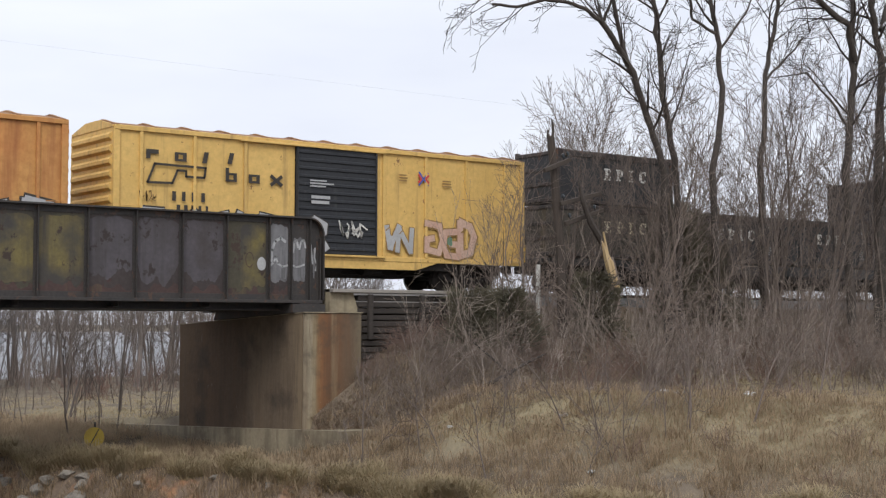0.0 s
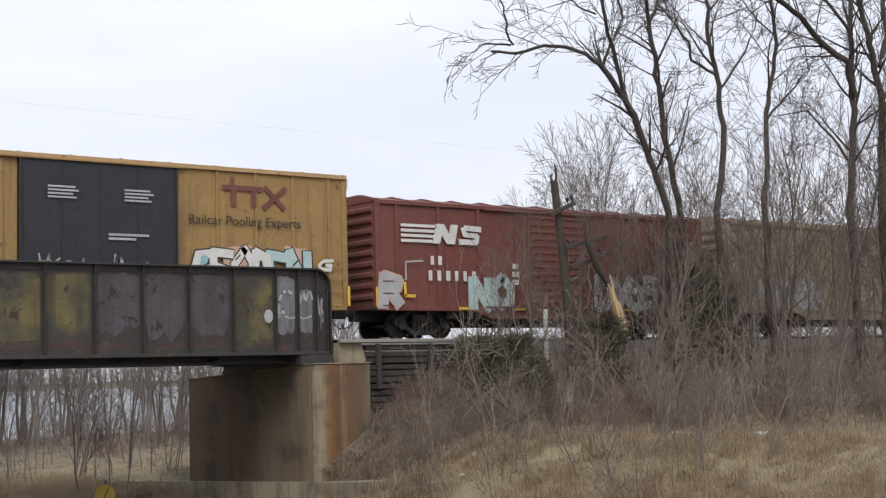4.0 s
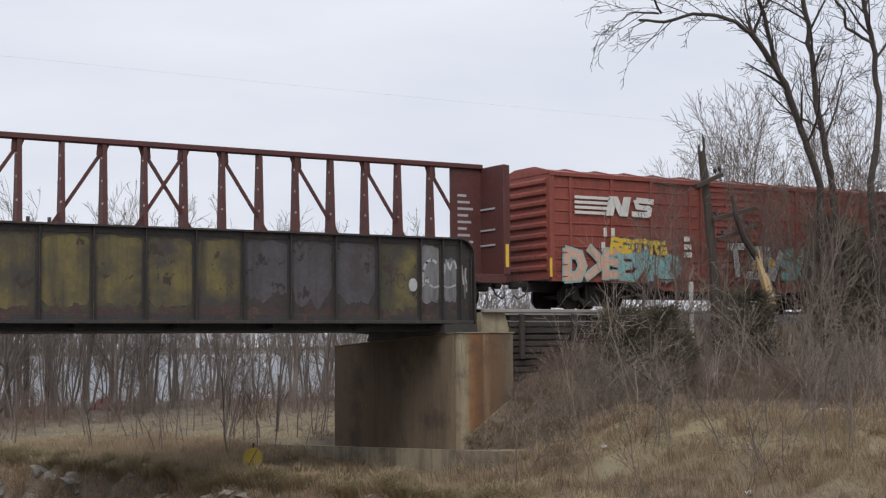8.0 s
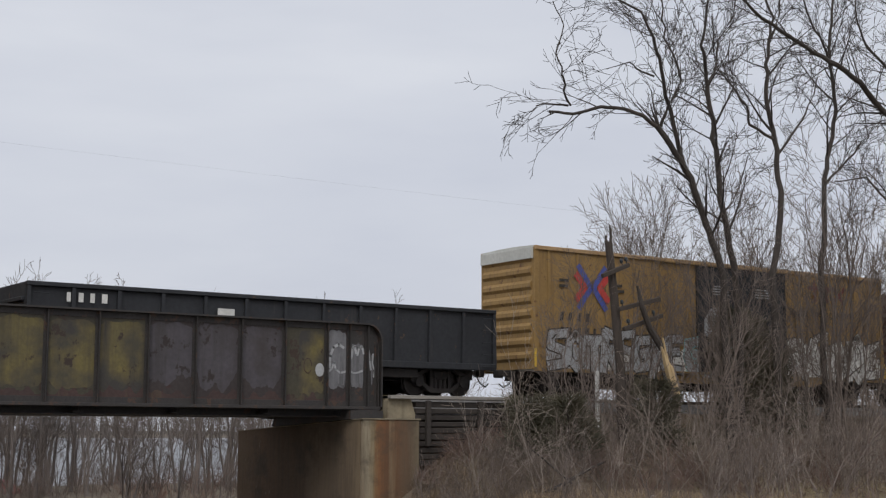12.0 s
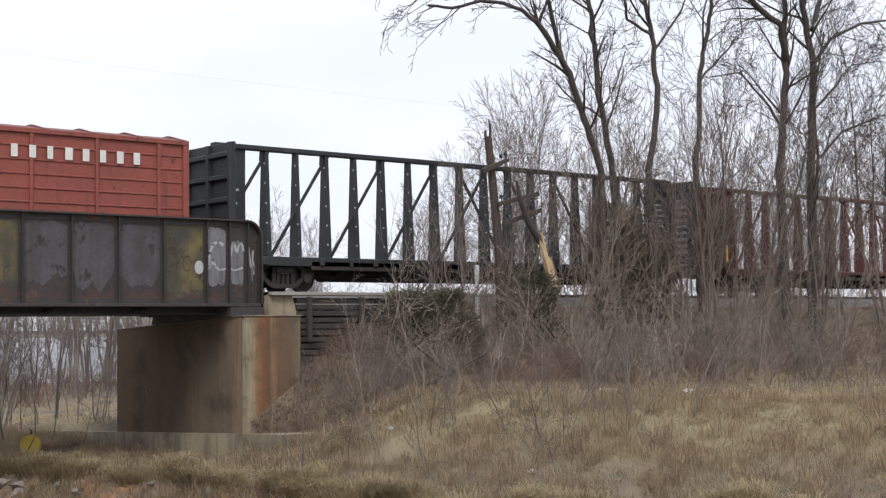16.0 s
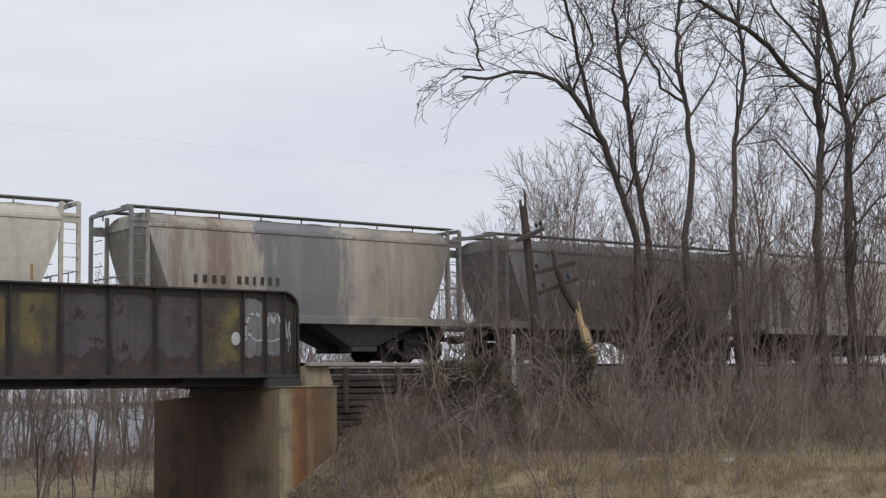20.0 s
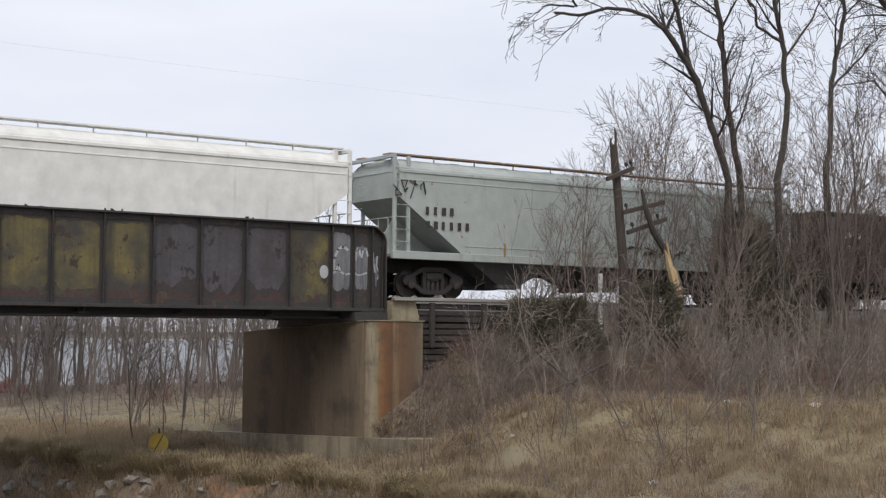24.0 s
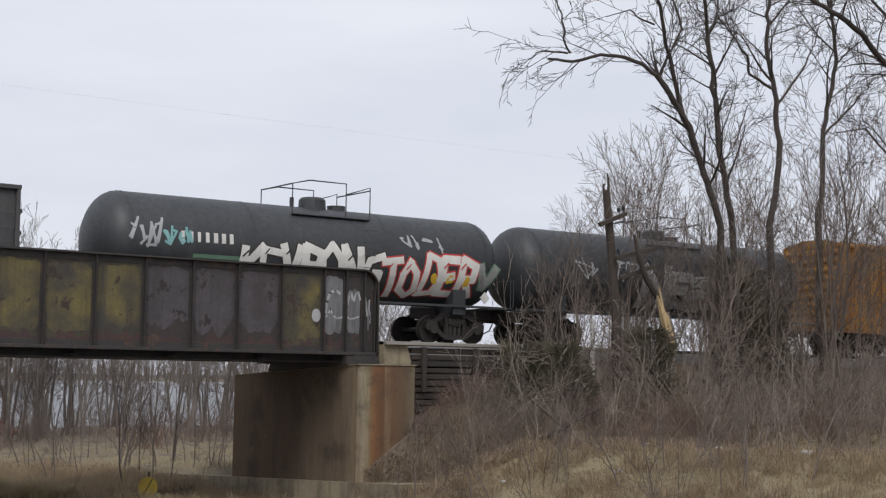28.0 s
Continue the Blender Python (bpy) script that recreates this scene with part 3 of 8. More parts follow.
# ---------- lower line in the cut ----------
def build_lower_line():
    ang = math.degrees(math.atan2(1, -0.264))
    bed = Shape().prism([(-7.4, -1.05), (-6.8, -0.94), (-0.5, -0.94), (0.1, -1.05)], "y", -400, 400)
    # the cut runs askew under the bridge
    def skew(me):
        for v in me.vertices:
            v.co.x += toe(v.co.y)
        return me
    b = lone("lower_track_bed", skew(bed.mesh("lower_track_bed", M["ballast"])), "ballast", "grey ballast of the lower railway line in the cut", "track bed", kind="structure")
    for off in (-1.6, -5.2):
        track = tagged(new("lower_railway_track"), "lower railway track running under the bridge", "railway track", kind="structure")
        for side in (-0.79, 0.79):
            s = Shape().prism([(off + side - 0.07, -0.86), (off + side + 0.07, -0.86), (off + side + 0.015, -0.82), (off + side + 0.036, -0.72), (off + side - 0.036, -0.72), (off + side - 0.015, -0.82)], "y", -400, 400)
            part("rail", skew(s.mesh("rail", M["rail_steel"])), "rail_steel", track)
        tie = Shape().box(-1.3, 1.3, -0.115, 0.115, -0.16, 0, 0.015).mesh("tie", M["tie"])
        for i in range(95):
            y = -32 + 0.56 * i
            t = part("tie", tie, "tie", track)
            t.matrix_local = pose(toe(y) + off, y, -0.855, 0, 0, 14.8)


build_lower_line()


# ---------- the bridge: through plate girders, floor, abutments ----------
STIFF = [21.25 - 1.43 * i for i in range(14)]
OLIVE = {1, 5, 6, 7, 8, 9, 10, 13}


def build_girder(y, outward):
    """A riveted plate girder; outward is -1 or 1, the side of its stiffeners."""
    bridge = thing("plate_girder", "riveted steel plate girder with peeling olive and grey paint", "bridge girder", "girders of the railway bridge")
    end, left = 23.08, 0.9
    edges = [end, 22.66, 22.02] + STIFF
    # web plates, one a panel
    for k in range(len(edges) - 1):
        x1, x0 = edges[k], edges[k + 1]
        s = Shape()
        if k == 0:
            arc = [(x0 + (x1 - x0) * math.sin(a), 8.08 - 0.55 + 0.55 * math.cos(a)) for a in [math.pi / 2 * i / 6 for i in range(7)]]
            s.prism([(x0, 5.6)] + [(x1, 5.6)] + arc[::-1], "y", y - 0.01, y + 0.01)
        else:
            s.box(x0, x1, y - 0.01, y + 0.01, 5.6, 8.08)
        kind = "gird_dark" if k < 2 else ("gird_olive" if (k - 2) in OLIVE else "gird_grey")
        part("web_panel", s, ("gird_web" if kind == "gird_grey" else "gird_old") if k > 1 else kind, bridge)
        if k > 1:
            # what is left of the paint in the middle of the panel, ragged at its lower edge
            grey = kind == "gird_grey"
            a, b = x0 + 0.08, x1 - 0.08
            lo, hi, rag = (6.1, 7.86, 0.42) if grey else (5.9, 7.82, 0.14)
            if k == 3:
                a += 0.42
            if k == 2:
                lo, rag = 6.1, 0.12
            columns, n = Shape(), 56
            yy = y + outward * 0.0122
            for i in range(n + 1):
                u = i / n
                x = a + (b - a) * u
                edge = (2 * abs(u - 0.5)) ** 7
                up = hi - 0.12 * edge - 0.08 * noise.noise((k * 3.7, u * 4, 2)) - 0.03 * noise.noise((k * 9.1, u * 13, 5))
                dn = lo + 0.2 * edge + rag * (0.3 + 1.1 * noise.noise((k * 9.7, u * 3.3, outward)) + 0.3 * noise.noise((k * 2.3, u * 9, 1)) + 0.16 * noise.noise((k * 4.1, u * 24, 3)))
                columns.v += [(x, yy, max(5.8, dn)), (x, yy, min(7.89, up))]
            columns.f = [(2 * i, 2 * i + 2, 2 * i + 3, 2 * i + 1) for i in range(n)]
            part("paint_patch", columns, "gird_haze" if k == 2 else kind, bridge)
    # bottom flange angle and cover plates, top flange with rounded end
    part("bottom_flange", Shape().box(left, end, y - 0.2, y + 0.2, 5.5, 5.6, 0.012), "gird_dark", bridge)
    part("bottom_angle", Shape().box(left, end - 0.02, min(y, y + outward * 0.03), max(y, y + outward * 0.03), 5.6, 5.76, 0.005), "gird_dark", bridge)
    # rust bleeding up from the bottom angle, ragged along its upper edge
    for k in range(2, len(edges) - 1):
        x1, x0 = edges[k] - 0.08, edges[k + 1] + 0.08
        top = [(x0 + (x1 - x0) * i / 44, 5.9 + 0.3 * noise.noise((k * 3.1, i * 0.11, outward)) + 0.07 * noise.noise((k * 5, i * 0.45, 4))) for i in range(45)]
        top = [(x, max(5.8, z)) for x, z in top]
        ya, yb = sorted((y + outward * 0.0105, y + outward * 0.0135))
        part("rust_stain", Shape().prism([(x0, 5.76), (x1, 5.76)] + top[::-1], "y", ya, yb), "gird_band", bridge)
    arc = [(22.6 + 0.5 * math.sin(a), 7.58 + 0.5 * math.cos(a)) for a in [math.pi / 2 * i / 8 for i in range(9)]]
    line = [(left, 8.08)] + arc + [(23.1, 5.6)]
    ring = [[(px, y - 0.2, pz), (px, y + 0.2, pz), (px + 0.04 * nx, y + 0.2, pz + 0.05 * nz), (px + 0.04 * nx, y - 0.2, pz + 0.05 * nz)]
            for (px, pz), (nx, nz) in zip(line, [(0, 1)] + [(math.sin(math.pi / 2 * i / 8), math.cos(math.pi / 2 * i / 8)) for i in range(9)] + [(1, 0)])]
    part("top_flange", Shape().loft(ring), "gird_dark", bridge)
    part("top_angle", Shape().box(left, 22.6, min(y, y + outward * 0.03), max(y, y + outward * 0.03), 7.9, 8.08, 0.005), "gird_dark", bridge)
    # stiffeners: a pair of angles each
    for i, x in enumerate(edges[:-1]):
        s = Shape()
        top = 7.5 if i == 0 else 8.07
        xx = x - (0.06 if i == 0 else 0)
        y0, y1 = sorted((y + outward * 0.012, y + outward * 0.16))
        s.box(xx - 0.012, xx + 0.012, y0, y1, 5.6, top, 0.003)
        y0, y1 = sorted((y + outward * 0.012, y + outward * 0.034))
        s.box(xx - 0.075, xx + 0.075, y0, y1, 5.62, top - 0.02, 0.003)
        part("stiffener", s, "gird_dark", bridge)
    rivets = Shape()
    ys = y + outward * 0.036
    for x in edges[:-1]:
        for dx in (-0.05, 0.05):
            for k in range(18):
                z = 5.75 + 0.125 * k
                rivets.box(x + dx - 0.014, x + dx + 0.014, min(ys, ys + outward * 0.012), max(ys, ys + outward * 0.012), z - 0.014, z + 0.014, 0.005)
    tagged(part("rivets", rivets, "gird_dark", bridge), kind="stuff")
    return bridge


near_girder = build_girder(-2.8, -1)
far_girder = build_girder(2.8, 1)


def brush_line(shape, pts, y, width):
    """A painted stroke on a face that looks towards -y."""
    for a, b in zip(pts, pts[1:]):
        a, b = Vector((a[0], a[1])), Vector((b[0], b[1]))
        d = (b - a).normalized()
        nrm = Vector((-d.y, d.x)) * width / 2
        a, b = a - d * width * 0.3, b + d * width * 0.3
        q = [a + nrm, a - nrm, b - nrm, b + nrm]
        shape.prism([(p.x, p.y) for p in q], "y", y - 0.003, y)
    return shape


def girder_marks():
    y = -2.845
    disc = Shape().prism([(21.03 + 0.15 * math.cos(a), 6.67 + 0.2 * math.sin(a)) for a in [math.pi * 2 * i / 20 for i in range(20)]], "y", -2.818, -2.8115)
    part("paint_disc", disc, "ink_silver", near_girder, "white spray-painted disc")
    def stroke(pts, width):
        part("graffiti_stroke", brush_line(Shape(), pts, -2.815, width), "ink_silver", near_girder, "pale sprayed stroke")
    stroke([(21.36, 6.75), (21.38, 7.1), (21.5, 7.36), (21.68, 7.46), (21.84, 7.36)], 0.085)
    stroke([(21.33, 6.62), (21.45, 6.72), (21.52, 6.9), (21.58, 6.7), (21.75, 6.6), (21.92, 6.64)], 0.06)
    stroke([(22.12, 7.05), (22.16, 7.35), (22.24, 7.42), (22.3, 7.2)], 0.07)
    stroke([(22.34, 7.15), (22.4, 7.38), (22.5, 7.42), (22.56, 7.2)], 0.06)
    stroke([(22.1, 6.66), (22.2, 6.6), (22.35, 6.62), (22.52, 6.68)], 0.055)
    stroke([(22.74, 7.3), (22.78, 7.0), (22.82, 6.72)], 0.06)
    stroke([(22.9, 7.2), (22.88, 6.9), (22.96, 6.7), (22.93, 6.5)], 0.05)
    for x in (21.48, 21.66, 21.8, 22.2, 22.42, 22.84):
        drip = Shape().prism([(x, 6.3), (x + 0.04, 6.25), (x + 0.07, 7.2), (x - 0.02, 7.15)], "y", -2.8147, -2.8115)
        part("paint_drip", drip, "gird_haze", near_girder, "thin pale paint run")
    for x0, x1, z0, z1 in ((21.34, 21.96, 6.1, 7.65), (22.09, 22.59, 6.05, 7.6)):
        pts, haze = [], Shape()
        for i in range(22):
            a = 2 * math.pi * i / 22
            r = (0.86 + 0.14 * noise.noise((math.cos(a) * 2 + x0, math.sin(a) * 2, 1))) / max(abs(math.cos(a)), abs(math.sin(a))) ** 0.9
            pts.append(((x0 + x1) / 2 + r * (x1 - x0) / 2 * math.cos(a), (z0 + z1) / 2 + r * (z1 - z0) / 2 * math.sin(a)))
        haze.prism(pts, "y", -2.8142, -2.8115)
        part("paint_over", haze, "gird_haze", near_girder, "grey painted-over patch")
    ring = Shape()
    brush_line(ring, [(20.62 + 0.13 * math.cos(a), 6.78 + 0.22 * math.sin(a)) for a in [0.4 * i for i in range(15)]], -2.815, 0.025)
    part("graffiti_ring", ring, "gird_band", near_girder)


girder_marks()


def build_bridge_floor():
    fl = thing("bridge_floor", "dark riveted floor beams and open timber deck of the bridge", "bridge floor")
    for i in range(8):
        x = 22.3 - 2.86 * i
        part("floor_beam", Shape().box(x - 0.012, x + 0.012, -2.6, 2.6, 5.36, 5.62).box(x - 0.15, x + 0.15, -2.6, 2.6, 5.34, 5.37).box(x - 0.15, x + 0.15, -2.6, 2.6, 5.6, 5.63), "gird_dark", fl)
    for y in (-2.1, -0.75, 0.75, 2.1):
        part("stringer", Shape().box(0.9, 23.0, y - 0.015, y + 0.015, 5.34, 5.64).box(0.9, 23.0, y - 0.14, y + 0.14, 5.315, 5.34), "gird_dark", fl)
    part("bottom_lateral", Shape().box(1.2, 22.4, -2.5, 2.5, 5.285, 5.31), "gird_dark", fl)
    for y in (-2.0, 2.0):
        part("guard_timber", Shape().box(0.9, 23.3, y - 0.1, y + 0.1, 5.84, 6.0, 0.01), "tie", fl)
    # dark block added in the outline of the shadow below the girders
    part("bearing_beam", Shape().prism([(-3.1, 5.22), (1.9, 5.0), (1.6, 5.48), (-3.1, 5.48)], "x", 21.95, 23.1), "gird_dark", fl)
    for y in (-2.8, 2.8):
        part("bearing_shoe", Shape().prism([(22.15, 5.24), (23.05, 5.24), (22.95, 5.5), (22.25, 5.5)], "y", y - 0.25, y + 0.25), "gird_dark", fl)


build_bridge_floor()


def build_abutments():
    pier = thing("bridge_abutment", "stained concrete abutment with rust runs and painted-in shade on a low footing", "bridge abutment")
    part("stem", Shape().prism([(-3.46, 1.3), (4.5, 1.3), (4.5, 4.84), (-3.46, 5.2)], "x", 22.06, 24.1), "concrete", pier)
    part("end_face", Shape().box(22.06, 24.13, -3.6, -3.46, 1.6, 5.23, 0.05), "concrete_rust", pier, "near end of the abutment with orange rust runs")
    rng = random.Random(17)
    for k in range(9):
        ya, yb = -3.63 + 0.906 * k, -3.63 + 0.906 * (k + 1) - 0.012
        lift = [rng.uniform(-0.025, 0.012) for _ in range(2)]
        part("cap_edge", Shape().prism([(ya, 5.205 - 0.0446 * (ya + 3.6)), (yb, 5.205 - 0.0446 * (yb + 3.6)), (yb, 5.235 + lift[0] - 0.0446 * (yb + 3.6)), (ya, 5.235 + lift[1] - 0.0446 * (ya + 3.6))], "x", 22.045 - rng.uniform(0, 0.015), 24.14), "footing", pier)
    part("backwall", Shape().prism([(23.2, 5.25), (24.25, 5.25), (24.02, 5.95), (23.2, 5.95)], "y", -3.2, -2.6), "footing", pier, "pale concrete block behind the girder end")
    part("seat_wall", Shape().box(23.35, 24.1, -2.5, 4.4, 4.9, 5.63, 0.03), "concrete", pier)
    for y0, y1 in ((-6.2, -3.865), (-3.85, -0.6), (-0.585, 3.2), (3.215, 6.6), (6.615, 9.9)):
        z0, z1 = 1.75 - 0.043 * (y0 + 3.6), 1.75 - 0.043 * (y1 + 3.6)
        part("footing_block", Shape().prism([(y0, 0.2), (y1, 0.2), (y1, z1), (y0, z0)], "x", 21.85, 24.6 if y0 > -4 else 23.0), "footing", pier)
    other = thing("bridge_abutment", "plain concrete abutment across the lower line", "bridge abutment")
    part("stem", Shape().box(-1.4, 1.3, -3.6, 3.6, -1.2, 5.22, 0.05), "concrete", other)
    part("backwall", Shape().box(-1.6, 0.75, -3.4, 3.4, 5.22, 5.84, 0.03), "concrete", other)


build_abutments()


def build_crib():
    crib = thing("plank_and_gap_timbers", "pale plank beside the track, dark stacked timbers added for the shadowed gap below it", "retaining wall")
    rng = random.Random(9)
    # dark timbers and stakes added to stand in for the shadowed void below the plank
    for i in range(-3, 7):
        x = 24.2
        while x < 30.5 - 0.4 * abs(i):
            w = min(rng.uniform(2.2, 3.4), 31 - x)
            part("timber", Shape().box(x, x + w - 0.02, -3.27 + rng.uniform(0, 0.06), -2.95, 4.4 + 0.2 * i, 4.58 + 0.2 * i - rng.uniform(0, 0.03), 0.02), "tie", crib)
            x += w
    part("plank", Shape().box(23.2, 33.5, -3.4, -2.9, 5.84, 5.95, 0.015), "pale_timber", crib, "pale weathered walkway plank")
    for i in range(4):
        x = 24.6 + 2 * i
        part("stake", Shape().box(x - 0.08, x + 0.08, -3.42, -3.27, 4.4, 5.8, 0.02), "tie", crib)


build_crib()


# ---------- rolling stock ----------
# every car stands with rail top at z = 0, its middle at x = 0, and is keyed along the track at the end of the file
TRAIN = []          # (thing, middle at t = 0)


def join_train(car, c0, c1):
    mid = (c0 + c1) / 2
    car.matrix_world = pose(mid, 0, RAIL)
    TRAIN.append((car, mid))
    return car


def wheel_mesh():
    s = Shape()
    prof = [(0.10, 0.0), (0.10, 0.09), (0.16, 0.09), (0.36, 0.05), (0.42, 0.05), (0.44, 0.10), (0.455, 0.10), (0.455, 0.0), (0.48, -0.01), (0.48, -0.035), (0.36, -0.035), (0.16, -0.02)]
    n = 16
    rings = [[(r * math.cos(a), w, r * math.sin(a)) for r, w in prof] for a in [2 * math.pi * i / n for i in range(n)]]
    k = len(prof)
    vs = [p for r in rings for p in r]
    fs = [(i * k + j, i * k + (j + 1) % k, ((i + 1) % n) * k + (j + 1) % k, ((i + 1) % n) * k + j) for i in range(n) for j in range(k)]
    s.add(vs, fs)
    return s.mesh("wheel", M["wheel"])


def side_frame_mesh():
    s = Shape()
    outer = [(-1.12, 0.5), (-1.12, 0.66), (-0.85, 0.72), (-0.45, 0.95), (0.45, 0.95), (0.85, 0.72), (1.12, 0.66), (1.12, 0.5), (0.75, 0.45), (0.42, 0.2), (-0.42, 0.2), (-0.75, 0.45)]
    for (ax, az), (bx, bz) in zip(outer, outer[1:] + outer[:1]):
        d = Vector((bx - ax, bz - az)).normalized()
        nx, nz = -d.y * 0.07, d.x * 0.07
        s.prism([(ax - nx - d.x * 0.03, az - nz), (bx - nx + d.x * 0.03, bz - nz), (bx + nx, bz + nz), (ax + nx, az + nz)], "y", -0.07, 0.07)
    s.box(-0.42, -0.3, -0.06, 0.06, 0.25, 0.9).box(0.3, 0.42, -0.06, 0.06, 0.25, 0.9)
    for x in (-0.18, 0.0, 0.18):
        s.rod([(x, 0, 0.27), (x, 0, 0.62)], 0.075, 8)
    s.box(-0.3, 0.3, -0.12, 0.12, 0.62, 0.84, 0.03)
    for x in (-0.89, 0.89):
        s.rod([(x, -0.12, 0.46), (x, 0.05, 0.46)], 0.15, 10)
        s.box(x - 0.19, x + 0.19, -0.08, 0.08, 0.42, 0.7, 0.03)
    return s.mesh("side_frame", M["truck"])


WHEEL, FRAME = wheel_mesh(), side_frame_mesh()
AXLE = Shape().rod([(0, -0.85, 0.46), (0, 0.85, 0.46)], 0.085, 10).mesh("axle", M["truck"])
BOLSTER = Shape().box(-0.22, 0.22, -1.1, 1.1, 0.55, 0.82, 0.04).box(-0.3, 0.3, -0.3, 0.3, 0.82, 0.95, 0.02).mesh("bolster", M["truck"])


def add_truck(car, x):
    truck = part("truck", BOLSTER, "truck", car, "grimy cast-iron freight truck")
    truck.location.x = x
    for y, turn in ((-1.0, 0), (1.0, 180)):
        fr = part("side_frame", FRAME, "truck", truck)
        fr.matrix_local = pose(0, y, 0, 0, 0, turn)
    for ax in (-0.89, 0.89):
        a = part("axle", AXLE, "truck", truck)
        a.location.x = ax
        for y, turn in ((-0.76, 180), (0.76, 0)):
            w = part("wheel", WHEEL, "wheel", truck)
            w.matrix_local = pose(ax, y, 0.46, 0, 0, turn)


def add_coupler(car, x, sgn):
    s = Shape().box(min(x, x + sgn * 0.55), max(x, x + sgn * 0.55), -0.08, 0.08, 0.78, 0.94, 0.02)
    s.box(min(x + sgn * 0.4, x + sgn * 0.72), max(x + sgn * 0.4, x + sgn * 0.72), -0.17, 0.13, 0.72, 1.0, 0.05)
    part("coupler", s, "truck", car)
    hose = [(x + sgn * 0.2, -0.35, 0.75), (x + sgn * 0.35, -0.36, 0.5), (x + sgn * 0.6, -0.33, 0.38), (x + sgn * 0.75, -0.3, 0.5)]
    part("brake_hose", Shape().rod(hose, 0.025, 6), "black", car)


def add_ladder(car, x, y, z0, z1, mat, w=0.42, axis="x", rung=0.4):
    n = int((z1 - z0) / rung)
    off = -0.06 if y < 0 else 0.06
    if axis == "x":
        bar = [(-w / 2, 0, 0), (-w / 2, off, 0), (w / 2, off, 0), (w / 2, 0, 0)]
    else:
        bar = [(0, -w / 2, 0), (off, -w / 2, 0), (off, w / 2, 0), (0, w / 2, 0)]
    grip = Shape().rod(bar, 0.014, 5).mesh("ladder_rung", M[mat])
    for k in range(n + 1):
        part("ladder_rung", grip, mat, car).location = (x, y, z0 + rung * k)


def add_underframe(car, h, top, low=0.42, beams=5):
    """Deep centre sill, cross bearers, brake cylinder, reservoir and rods under a car."""
    part("fish_belly_sill", Shape().prism([(-h + 3.2, top), (-h + 4.4, low), (h - 4.4, low), (h - 3.2, top)], "y", -0.3, 0.3), "truck", car)
    for i in range(beams):
        x = -h + 4.6 + (2 * h - 9.2) * i / (beams - 1)
        s = Shape().prism([(-1.4, top), (-1.4, top - 0.16), (-0.3, low + 0.08), (0.3, low + 0.08), (1.4, top - 0.16), (1.4, top)], "x", x - 0.06, x + 0.06)
        part("cross_bearer", s, "truck", car)
    part("air_reservoir", Shape().rod([(-0.9, -0.8, top - 0.36), (0.4, -0.8, top - 0.36)], 0.2, 10), "truck", car)
    part("brake_cylinder", Shape().rod([(1.4, -0.75, top - 0.32), (2.1, -0.75, top - 0.32)], 0.16, 10), "truck", car)
    part("brake_rod", Shape().rod([(-h + 3, -0.5, low + 0.14), (h - 3, -0.5, low + 0.1)], 0.03, 6), "truck", car)
    part("side_girt", Shape().box(-h + 3.0, h - 3.0, -1.36, -1.3, top - 0.3, top, 0.02), "truck", car)


# ----- markings: letters stand as plain bars, emblems as plain shapes -----
def bars(car, name, x, z, y, count, w, h, gap, ink, slant=0.0, rng_seed=1):
    """A row of plain bars, one a character."""
    rng, made = random.Random(rng_seed), []
    for i in range(count):
        x0 = x + i * (w + gap)
        x1 = x0 + w * rng.uniform(0.45, 0.7)
        s = Shape().prism([(x0, z), (x1, z), (x1 + slant, z + h), (x0 + slant, z + h)], "y", y - 0.003, y)
        made.append(part(name, s, ink, car))
    return made


def stripes(car, x, z, y, w, count, ink="ink_white", step=0.09, h=0.045, seed=1):
    """Small data lines, as bars."""
    rng = random.Random(seed)
    for i in range(count):
        part("data_line", Shape().box(x, x + w * rng.uniform(0.6, 1), y - 0.003, y, z - i * step - h, z - i * step), ink, car)


def blob(cx, cz, rx, rz, rng, n=18, wild=0.28):
    ph = [rng.uniform(0, 6.28) for _ in range(3)]
    out = []
    for i in range(n):
        a = 2 * math.pi * i / n
        sq = 1 / max(abs(math.cos(a)), abs(math.sin(a))) ** 0.6
        r = sq * (0.85 + wild * 0.5 * (math.sin(2 * a + ph[0]) + 0.6 * math.sin(3 * a + ph[1]) + 0.4 * math.sin(5 * a + ph[2])))
        out.append((cx + rx * r * math.cos(a), cz + rz * r * math.sin(a)))
    return out


